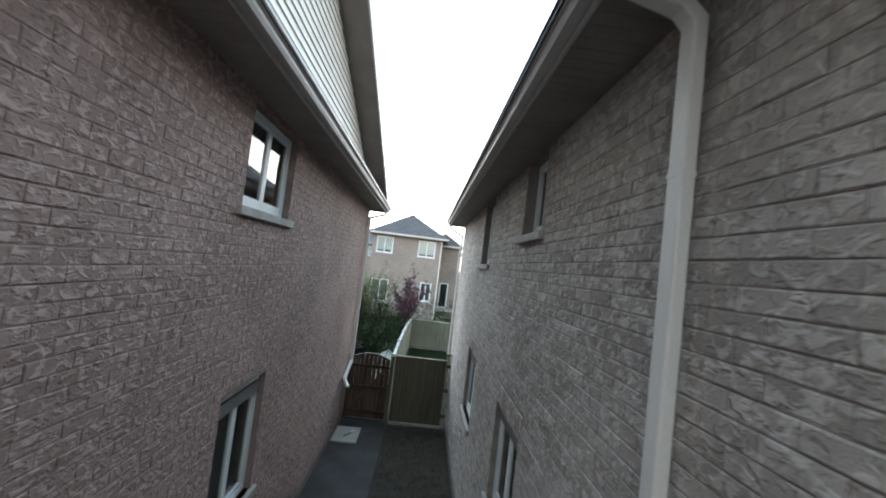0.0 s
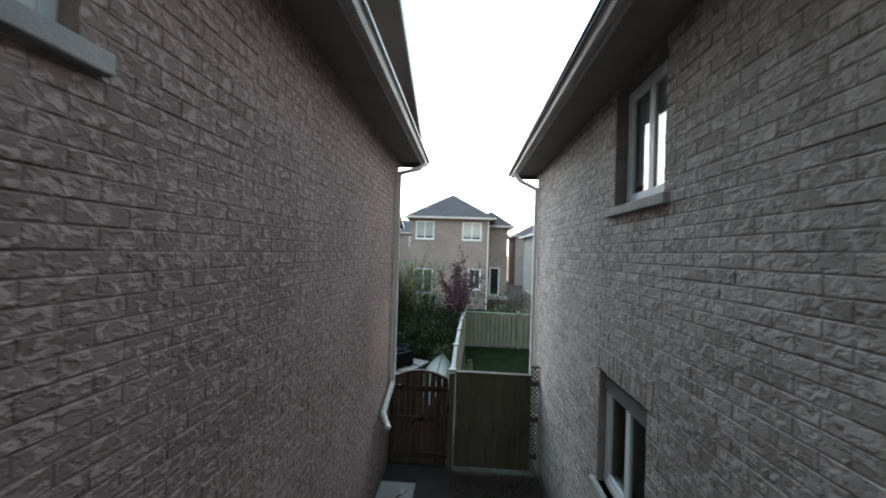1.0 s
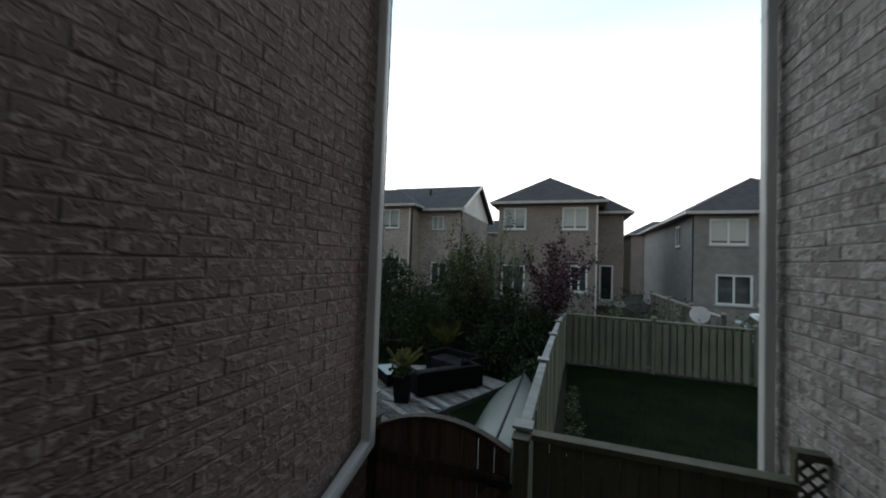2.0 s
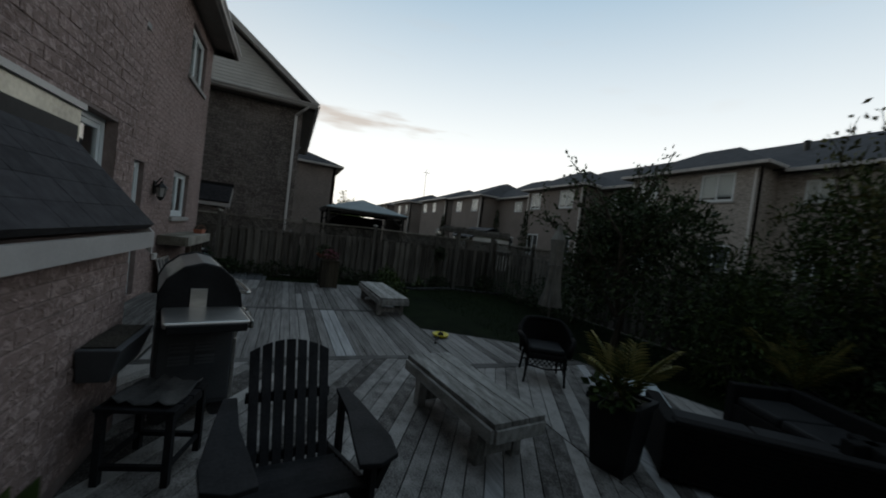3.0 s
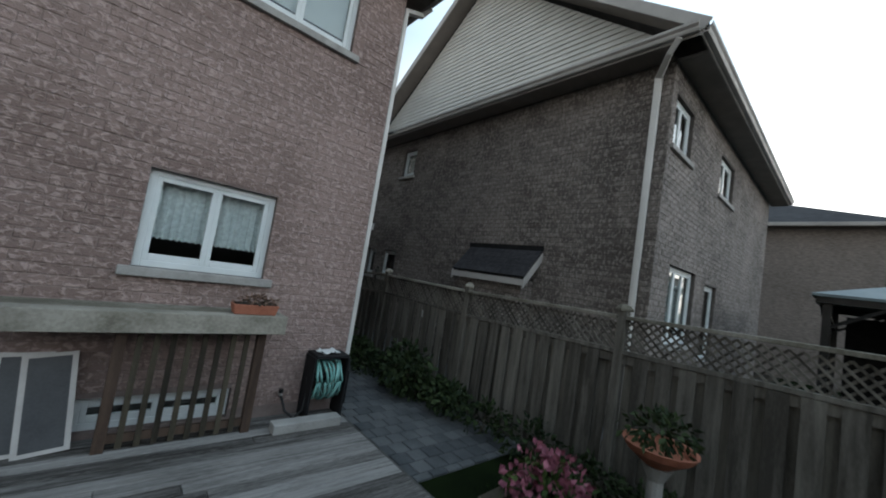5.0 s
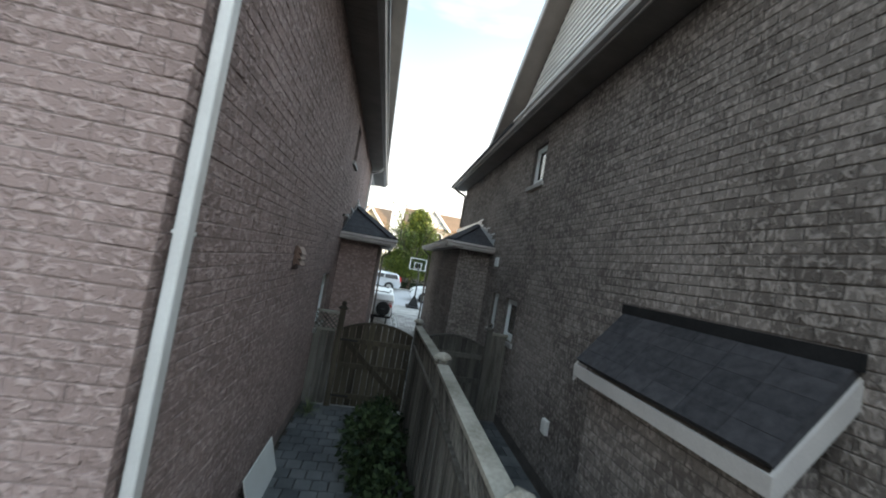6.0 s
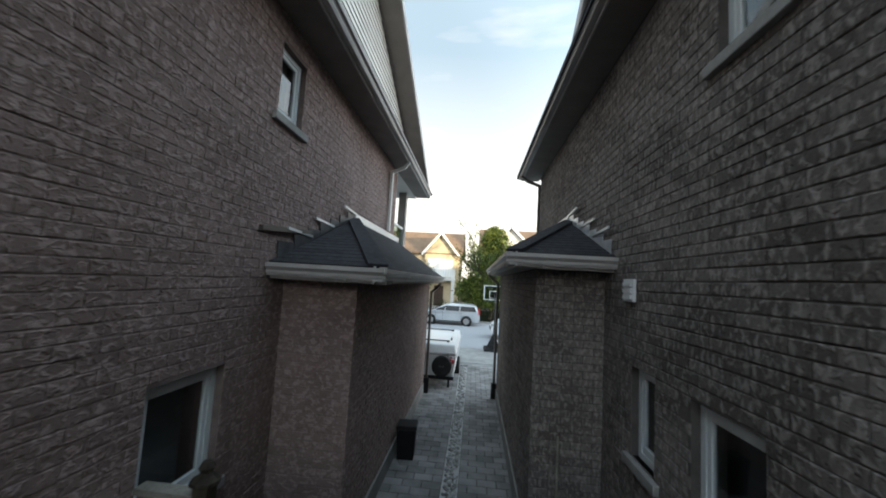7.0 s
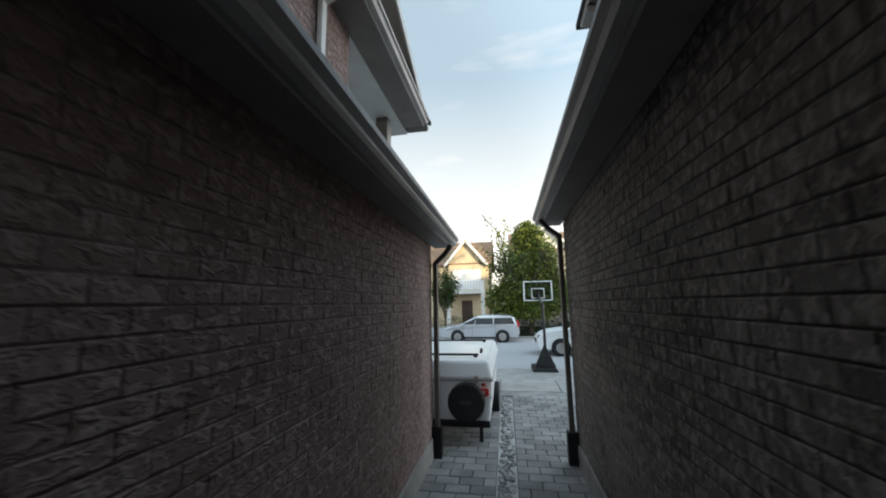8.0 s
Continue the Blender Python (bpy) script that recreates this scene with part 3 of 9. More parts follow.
def wall_core(name, axis, pos, sgn, c0, c1, z0, z1, holes, material, parent, thick=0.24, label=""):
    """A wall with real openings, its outside at pos, as one closed shell."""
    g = Geo()
    cs = sorted({c0, c1, *(min(max(h[k], c0), c1) for h in holes for k in (0, 1))})
    zs = sorted({z0, z1, *(h[k] for h in holes for k in (2, 3))})
    C, Z = len(cs), len(zs)
    for d in (0.0, -thick):
        for z in zs:
            for c in cs:
                g.v.append((pos + sgn * d, c, z) if axis == "x" else (c, pos + sgn * d, z))
    at = lambda i, j, k: k * C * Z + j * C + i

    def solid(i, j):
        if not (0 <= i < C - 1 and 0 <= j < Z - 1):
            return False
        a, l = (cs[i] + cs[i + 1]) / 2, (zs[j] + zs[j + 1]) / 2
        return not any(q[0] < a < q[1] and q[2] < l < q[3] for q in holes)

    for i in range(C - 1):
        for j in range(Z - 1):
            if not solid(i, j):
                continue
            for k in (0, 1):
                g.f.append((at(i, j, k), at(i + 1, j, k), at(i + 1, j + 1, k), at(i, j + 1, k)))
            for open_, p, q in ((not solid(i - 1, j), (i, j), (i, j + 1)), (not solid(i + 1, j), (i + 1, j), (i + 1, j + 1)), (not solid(i, j - 1), (i, j), (i + 1, j)), (not solid(i, j + 1), (i, j + 1), (i + 1, j + 1))):
                if open_:
                    g.f.append((at(*p, 0), at(*q, 0), at(*q, 1), at(*p, 1)))
    return g.obj(name, material, parent, label)


def window(house, axis, pos, sgn, c0, c1, z0, z1, split=2, back="", sill=True, name="window", deep=0.065, slider=False, label=""):
    """A white framed window or glass door set deep in its opening, with panes, a stone sill and what hangs behind."""
    W = lambda g, a, b, d0, d1, l, h: g.wall(axis, pos, sgn, a, b, d0, d1, l, h)
    g = Geo()
    o, t = 0.05, 0.06
    W(g, c0, c0 + t, -deep - o, -deep, z0, z1), W(g, c1 - t, c1, -deep - o, -deep, z0, z1)
    W(g, c0 + t, c1 - t, -deep - o, -deep, z0, z0 + t), W(g, c0 + t, c1 - t, -deep - o, -deep, z1 - t, z1)
    win = g.obj(name, VINYL, house, label, bevel=0.004)
    n, step = split, (c1 - c0 - 2 * t) / split
    for i in range(n):
        a, b = c0 + t + i * step, c0 + t + (i + 1) * step
        s, g, sh = 0.045, Geo(), (0.012 if slider and i else 0.0)
        lo, hi = z0 + t, z1 - t
        W(g, a, a + s, -deep - 0.042 - sh, -deep - 0.008 - sh, lo, hi), W(g, b - s, b, -deep - 0.042 - sh, -deep - 0.008 - sh, lo, hi)
        W(g, a + s, b - s, -deep - 0.042 - sh, -deep - 0.008 - sh, lo, lo + s + 0.02), W(g, a + s, b - s, -deep - 0.042 - sh, -deep - 0.008 - sh, hi - s, hi)
        g.obj("sash", VINYL, win, bevel=0.004)
        p = Geo()
        W(p, a + s, b - s, -deep - 0.03 - sh, -deep - 0.024 - sh, lo + s + 0.02, hi - s)
        pane = p.obj("pane", PANE, win, "clear glass")
        pane.visible_shadow = False
    if sill:
        g = Geo()
        W(g, c0 - 0.09, c1 + 0.09, -deep, 0.055, z0 - 0.085, z0)
        g.obj("sill", STONE_SILL, win, "grey stone sill", bevel=0.008)
    if back == "shade":
        g = Geo()
        W(g, c0 + t, c1 - t, -deep - 0.075, -deep - 0.07, z0 + 0.02 + (z1 - z0) * 0.16, z1)
        g.obj("roller_shade", SHADE, win, "pale roller shade half drawn")
    elif back == "blind":
        g, w = Geo(), 0.085
        k = int((c1 - c0) / w)
        for i in range(k):
            a = c0 + 0.03 + i * w
            g.wall(axis, pos, sgn, a, a + 0.066, -0.16 + 0.006 * (i % 2), -0.15 + 0.006 * (i % 2), z0 + 0.05, z1 - 0.05)
        g.obj("vertical_blind", BLIND, win, "grey vertical blind strips")
    elif back == "lace":
        for a, b in ((c0 + 0.06, (c0 + c1) / 2), ((c0 + c1) / 2, c1 - 0.06)):
            g, k = Geo(), 22
            pts = [(a + (b - a) * i / k, -0.175 + 0.018 * math.sin(i * 1.9)) for i in range(k + 1)]
            low = [z0 + (z1 - z0) * 0.30 + 0.012 * math.sin(i * 2.7) for i in range(k + 1)]
            q = lambda c, d, z: (pos + sgn * d, c, z) if axis == "x" else (c, pos + sgn * d, z)
            v = [q(c, d, z) for (c, d), z in zip(pts, low)] + [q(c, d, z1 - 0.03) for c, d in pts]
            g.add(v, [(i, i + 1, k + 2 + i, k + 1 + i) for i in range(k)])
            cur = g.obj("lace_curtain", LACE, win, "white lace half curtain")
            mod = cur.modifiers.new("thick", "SOLIDIFY")
            mod.thickness = 0.003
    elif back == "dark":
        # Added dark sheet that stands for the unlit room behind the pane.
        g = Geo()
        W(g, c0 + t, c1 - t, -0.30, -0.29, z0, z1)
        g.obj("dark_drape", BLIND, win, "dark sheet standing in for the unlit room")
    return win


def eave(house, axis, pos, sgn, c0, c1, z, over=0.42, gutter=True, ends=True):
    """Soffit boards, fascia and a gutter along the top of a wall."""
    at = lambda d: pos + sgn * d
    sweep_axis = "y" if axis == "x" else "x"
    g = Geo()
    step = 0.10
    k = max(1, round((c1 - c0) / step))
    for i in range(k):
        a, b = c0 + (c1 - c0) * i / k, c0 + (c1 - c0) * (i + 1) / k
        g.wall(axis, pos, sgn, a, b - 0.005, 0, over, z, z + 0.004)
    g.wall(axis, pos, sgn, c0, c1, 0, over, z + 0.003, z + 0.03)
    g.obj("soffit", SOFFIT, house, "taupe ribbed soffit")
    g = Geo().wall(axis, pos, sgn, c0, c1, over, over + 0.02, z - 0.012, z + 0.17)
    g.obj("fascia", GUTTER, house, "grey fascia board")
    if gutter:
        o = over + 0.02
        prof = [(o, 0.02), (o + 0.07, 0.02), (o + 0.085, 0.05), (o + 0.085, 0.075), (o + 0.12, 0.11), (o + 0.12, 0.15), (o + 0.105, 0.15), (o + 0.105, 0.135), (o + 0.07, 0.085), (o + 0.06, 0.04), (o + 0.012, 0.04), (o + 0.012, 0.15), (o, 0.15)]
        Geo().sweep([(at(d), z + h) for d, h in prof], sweep_axis, c0, c1).obj("gutter", GUTTER, house, "grey metal gutter")


def downpipe(house, pts, material=None, w=0.085, d=0.065, boot=False, out=(1, 0, 0)):
    """A square rain pipe through pts, with straps and, if wanted, a black boot at its foot."""
    g = Geo()
    o = Vector(out)
    along = Vector((0, 0, 1)).cross(o)
    P = [Vector(p) for p in pts]
    dirs = [(q - p).normalized() for p, q in zip(P, P[1:])]
    frames = []
    for a in dirs:
        sd = along - a * a.dot(along)
        sd = sd.normalized() if sd.length > 0.05 else Vector((0, 0, 1))
        frames.append((sd, sd.cross(a)))
    for i, p in enumerate(P):
        lo, hi = max(i - 1, 0), min(i, len(dirs) - 1)
        k = 1 / max(0.5, math.cos(dirs[lo].angle(dirs[hi]) / 2))
        sd, up = ((frames[lo][j] + frames[hi][j]).normalized() for j in (0, 1))
        g.v += [tuple(p + (sd * (x * w / 2) + up * (y * d / 2)) * k) for x, y in ((-1, -1), (1, -1), (1, 1), (-1, 1))]
    g.f = [(4 * i + j, 4 * i + (j + 1) % 4, 4 * i + 4 + (j + 1) % 4, 4 * i + 4 + j) for i in range(len(dirs)) for j in range(4)] + [(3, 2, 1, 0), tuple(4 * len(dirs) + j for j in range(4))]
    pipe = g.obj("downpipe", material or DOWNPIPE, house, "square rain downpipe", bevel=0.012)
    tall = max(zip(pts, pts[1:]), key=lambda s: abs(s[0][2] - s[1][2]))
    for k in (0.12, 0.5, 0.88):
        p = Vector(tall[0]).lerp(Vector(tall[1]), k)
        side = Vector((0, 0, 1)).cross(o)
        Geo().beam(p - side * 0.045, p + side * 0.045, 0.02, d + 0.004, up=o).obj("strap", material or DOWNPIPE, pipe)
    if boot:
        p = Vector(pts[-1])
        Geo().box(p.x - 0.07, p.x + 0.07, p.y - 0.07, p.y + 0.07, p.z, p.z + 0.42).obj("boot", BLACK, pipe, "black plastic drain boot", bevel=0.015)
    return pipe


def gable_siding(house, x, sgn, y0, y1, z0, ridge_y, ridge_z, material):
    """Lapped boards that fill the triangle over the eave."""
    back = Geo()
    t = 0.12
    back.add([(x, y0, z0), (x, y1, z0), (x, ridge_y, ridge_z), (x - sgn * t, y0, z0), (x - sgn * t, y1, z0), (x - sgn * t, ridge_y, ridge_z)],
             [(0, 1, 2), (3, 5, 4), (0, 3, 4, 1), (1, 4, 5, 2), (2, 5, 3, 0)])
    wall = back.obj("gable_wall", material, house, "white vinyl sided gable")
    h, z = 0.115, z0
    left = lambda q: y0 + (ridge_y - y0) * (q - z0) / (ridge_z - z0)
    right = lambda q: y1 + (ridge_y - y1) * (q - z0) / (ridge_z - z0)
    while z < ridge_z - 0.15:
        a0, b0, a1, b1 = left(z), right(z), left(z + h), right(z + h)
        v = [(x, a0, z), (x, b0, z), (x + sgn * 0.028, b0, z), (x + sgn * 0.028, a0, z), (x, a1, z + h), (x, b1, z + h), (x + sgn * 0.006, b1, z + h), (x + sgn * 0.006, a1, z + h)]
        Geo().hexa(v).obj("siding_board", material, wall)
        z += h


def shingle_plane(name, parent, a, b, c, d, course=0.14, material=None, label="dark asphalt shingle roof"):
    """A roof slope: eave from a to b, top from d to c, in overlapping courses."""
    a, b, c, d = map(Vector, (a, b, c, d))
    base = Geo()
    n = (b - a).cross(d - a).normalized()
    if n.z < 0:
        n = -n
    base.hexa([a - n * 0.05, b - n * 0.05, c - n * 0.05, d - n * 0.05, a, b, c, d])
    roof = base.obj(name, material or SHINGLE, parent, label)
    k = max(2, round(((d - a).length + (c - b).length) / 2 / course))
    g = Geo()
    for i in range(k):
        t0, t1 = i / k, (i + 1) / k
        p, q, r, s = a.lerp(d, t0), b.lerp(c, t0), b.lerp(c, t1), a.lerp(d, t1)
        m = max(1, round((q - p).length / 0.32))
        for j in range(m):
            off = 0.5 * (i % 2) / m
            u0, u1 = max(0, min(1, j / m + off - (0.5 / m if i % 2 else 0))), min(1, (j + 1) / m + off - (0.5 / m if i % 2 else 0)) - 0.004 / max(0.3, (q - p).length)
            if u1 - u0 < 0.01:
                continue
            w = [p.lerp(q, u0), p.lerp(q, u1), s.lerp(r, u1), s.lerp(r, u0)]
            hi = 0.006 + rng.uniform(0, 0.002)
            g.hexa([w[0], w[1], w[2], w[3], w[0] + n * hi, w[1] + n * hi, w[2] + n * 0.004, w[3] + n * 0.004])
    ob = g.obj("shingles", material or SHINGLE, roof, fix=False)
    ob["kind"] = "stuff"
    return roof


def lean_roof(house, axis, pos, sgn, c0, c1, z_top, z_eave, depth, brick_c=None, material=None, wall_mat=None, mortar=None):
    """A small chimney-breast bump with a shingled lean-to roof and pale fascia."""
    q = lambda c, d, z: (pos + sgn * d, c, z) if axis == "x" else (c, pos + sgn * d, z)
    roof = shingle_plane("lean_to_roof", house, q(c0, depth + 0.12, z_eave), q(c1, depth + 0.12, z_eave), q(c1, 0.02, z_top), q(c0, 0.02, z_top), 0.15, label="dark shingled lean-to roof")
    g = Geo()
    g.wall(axis, pos, sgn, c0 - 0.02, c1 + 0.02, depth + 0.10, depth + 0.125, z_eave - 0.17, z_eave - 0.055)
    g.obj("fascia", GUTTER, roof, "pale painted fascia")
    for c in (c0 - 0.022, c1 - 0.003):
        v = [q(c, 0, z_top - 0.06), q(c + 0.025, 0, z_top - 0.06), q(c + 0.025, depth + 0.12, z_eave - 0.055), q(c, depth + 0.12, z_eave - 0.055)]
        lo = [(x, y, z - 0.17) for x, y, z in v]
        Geo().hexa(lo + v).obj("rake_board", GUTTER, roof, "pale painted rake board")
    Geo().wall(axis, pos, sgn, c0 - 0.03, c1 + 0.03, 0.015, 0.05, z_top - 0.03, z_top + 0.07).obj("flashing", BLACK, roof, "dark flashing strip")
    a, b = brick_c or (c0 + 0.12, c1 - 0.12)
    top = z_eave + 0.0
    core = Geo().wall(axis, pos, sgn, a, b, 0.02, depth, 0.05, top - 0.06).obj("chimney_breast", mortar, house, "brick chimney breast under the lean-to roof")
    o = pos + sgn * depth
    brickwork(axis, o, sgn, a, b, 0.2, top - 0.06, [], wall_mat, core)
    other = "y" if axis == "x" else "x"
    for c, s in ((a, -1), (b, 1)):
        e0, e1 = sorted((pos + sgn * 0.02, o))
        brickwork(other, c, s, e0, e1, 0.2, top - 0.06, [], wall_mat, core)
    return roof

# ---- ground ----
ground = Geo().box(-900, 900, -900, 900, -0.4, -0.02).obj("ground", SOIL)
tagged(ground, "dark bare earth under and beyond the gardens", "ground", kind="structure")

# ---- the house the camera goes round: walls at x -10.54 and 0, back wall at y 0 ----
AX0, AX1, AY0 = -10.54, 0.0, -11.7
ASOF = 5.86
house_a = thing("house", (-5.3, -6, 0), "two-storey red brick house with white windows and siding gables", "house")
A_E = [(-6.32, -5.20, 4.80, 5.78), (-6.16, -5.20, 1.57, 2.95)]
BAY0, BAY_Y = -4.28, 0.64
A_B = [(-9.40, -8.28, 1.60, 2.52), (-6.69, -4.86, 0.36, 2.43), (-9.92, -8.62, 4.50, 5.56), (-6.22, -5.1, 4.38, 5.45), (-9.3, -8.1, 0.12, 0.42)]
A_W = [(-6.63, -6.12, 4.77, 5.56), (-5.72, -4.97, 1.38, 2.33)]
near = {"e": (-5.36, -2.36, 3.3, 4.65), "b": (-10.3, -8.2, 2.6, 4.3), "w": (-4.6, -1.4, 2.2, 3.4)}
w = wall_core("wall_east", "x", AX1, 1, AY0 + 0.004, BAY_Y - 0.004, 0.0, ASOF + 0.05, A_E, MORTAR_RED, house_a, label="rough red brick side wall")
brickwork("x", AX1, 1, AY0, BAY_Y + 0.012, 0.2, ASOF + 0.03, A_E, BRICK_RED, w, near["e"])
w = wall_core("wall_back", "y", 0.0, 1, AX0 + 0.004, BAY0 + 0.2, 0.0, ASOF + 0.05, A_B, MORTAR_RED, house_a, label="rough red brick garden wall of the house")
brickwork("y", 0.0, 1, AX0 - 0.012, BAY0, 0.2, ASOF + 0.03, A_B, BRICK_RED, w, near["b"])
w = wall_core("wall_west", "x", AX0, -1, AY0 + 0.004, -0.004, 0.0, ASOF + 0.05, A_W, MORTAR_RED, house_a, label="rough red brick side wall")
brickwork("x", AX0, -1, AY0, 0.0, 0.2, ASOF + 0.03, A_W, BRICK_RED, w, near["w"])
wall_core("wall_front", "y", AY0, -1, AX0 + 0.004, AX1 - 0.004, 0.0, ASOF + 0.05, [], MORTAR_RED, house_a, label="brick street wall")
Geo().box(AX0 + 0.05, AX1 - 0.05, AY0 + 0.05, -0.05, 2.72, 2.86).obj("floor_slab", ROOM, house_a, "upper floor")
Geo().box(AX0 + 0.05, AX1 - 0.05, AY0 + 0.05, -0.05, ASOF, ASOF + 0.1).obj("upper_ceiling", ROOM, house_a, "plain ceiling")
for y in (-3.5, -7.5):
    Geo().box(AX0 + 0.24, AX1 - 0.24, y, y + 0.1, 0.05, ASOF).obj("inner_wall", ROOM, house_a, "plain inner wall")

window(house_a, "x", AX1, 1, *A_E[0], deep=0.08)
window(house_a, "x", AX1, 1, *A_E[1], back="dark", deep=0.07)
window(house_a, "y", 0, 1, *A_B[0], back="lace")
window(house_a, "y", 0, 1, *A_B[1], back="blind", sill=False, name="patio_door", slider=True, label="white sliding patio door with vertical blinds")
window(house_a, "y", 0, 1, *A_B[2], back="shade")
window(house_a, "y", 0, 1, *A_B[3])
window(house_a, "y", 0, 1, *A_B[4], back="dark", sill=False, label="low white basement window")
# the eastern part of the garden wall stands forward, with a window on each side of the chimney breast
A_BAY = [(-3.85, -3.18, 0.75, 2.51), (-1.55, -0.88, 0.75, 2.58)]
w = wall_core("wall_back", "y", BAY_Y, 1, BAY0, AX1 - 0.004, 0.11, ASOF + 0.05, A_BAY, MORTAR_RED, house_a, label="rough red brick forward part of the garden wall")
brickwork("y", BAY_Y, 1, BAY0 - 0.005, AX1, 0.2, ASOF + 0.03, A_BAY, BRICK_RED, w)
w = wall_core("wall_return", "x", BAY0, -1, 0.0, BAY_Y - 0.24, 0.11, ASOF + 0.05, [], MORTAR_RED, house_a, label="brick return of the garden wall")
brickwork("x", BAY0, -1, 0.008, BAY_Y, 0.2, ASOF + 0.03, [], BRICK_RED, w)
for q in A_BAY:
    window(house_a, "y", BAY_Y, 1, *q, split=1, back="dark", sill=False, deep=0.09)
eave(house_a, "y", BAY_Y, 1, BAY0 - 0.42, AX1 + 0.42, ASOF)
window(house_a, "x", AX0, -1, *A_W[0], split=1)
window(house_a, "x", AX0, -1, *A_W[1], split=1, back="dark")

# roof with gables over both side walls
RY, RZ = -7.1, 9.35
EY0, EY1, EX0, EX1 = -14.7, 0.5, -10.98, 0.45
for x0, x1, y in ((EX0, BAY0 - 0.44, EY1), (BAY0 - 0.44, EX1, BAY_Y + 0.52), (EX0, EX1, EY0)):
    Geo().slab([(x0, y, 6.02), (x1, y, 6.02), (x1, RY, RZ), (x0, RY, RZ)], 0.09).obj("roof", FAR_SHINGLE, house_a, "dark shingled main roof")
for x, s, ye in ((AX1, 1, BAY_Y + 0.5), (AX0, -1, EY1)):
    gable_siding(house_a, x, s, EY0 + 0.5, ye - 0.5, 6.02, RY, RZ - 0.16, SIDING)
    eave(house_a, "x", x, s, AY0 - 2.7 if s < 0 else AY0, ye, ASOF)
    shingle_plane("pent_roof", house_a, (x + s * 0.56, EY0 + 0.1, 6.0), (x + s * 0.56, ye, 6.0), (x + s * 0.01, ye - 0.3, 6.13), (x + s * 0.01, EY0 + 0.4, 6.13), 0.16)
    for y in (ye, EY0):
        o = x + s * 0.46
        sl = (RZ - 6.0) / (RY - y)
        up = lambda q, d: (o, q, 6.0 + (q - y) * sl + d)
        Geo().beam(up(y, -0.03), up(RY, -0.03), 0.03, 0.17).obj("rake_fascia", GUTTER, house_a, "grey rake board")
        Geo().slab([(x, y, 5.9), (x + s * 0.45, y, 5.9), (x + s * 0.45, RY, RZ - 0.1), (x, RY, RZ - 0.1)], 0.012).obj("rake_soffit", SOFFIT, house_a, "taupe rake soffit")
eave(house_a, "y", 0.0, 1, EX0 + 0.02, BAY0 - 0.02, ASOF, over=0.42)
downpipe(house_a, [(0.50, 0.79, 5.86), (0.42, 0.66, 5.74), (0.075, 0.412, 5.58), (0.075, 0.412, 1.62), (0.08, -0.36, 1.38), (0.24, -0.66, 1.28)], out=(1, 0, 0))
downpipe(house_a, [(-11.04, -0.1, 5.86), (-10.95, -0.2, 5.74), (-10.61, -0.09, 5.55), (-10.61, -0.09, 0.1)], out=(-1, 0, 0), boot=True)
downpipe(house_a, [(-11.0, -10.85, 5.86), (-10.9, -10.85, 5.72), (-10.61, -10.85, 5.6), (-10.61, -10.85, 4.2)], out=(-1, 0, 0))

# chimney breast on the garden wall, with its lean-to roof
lean_roof(house_a, "y", BAY_Y, 1, -3.05, -1.28, 2.24, 1.66, 0.43, brick_c=(-3.0, -1.47), wall_mat=BRICK_RED, mortar=MORTAR_RED)
Geo().wall("y", BAY_Y, 1, -3.15, -1.66, 0.018, 0.03, 2.18, 2.44).obj("upstand", DULL_TIN, house_a, "stained tin upstand above the lean-to roof")
Geo().wall("y", BAY_Y, 1, -3.17, -1.64, 0.012, 0.055, 2.44, 2.485).obj("upstand_cap", GUTTER, house_a, "pale cap strip of the upstand")

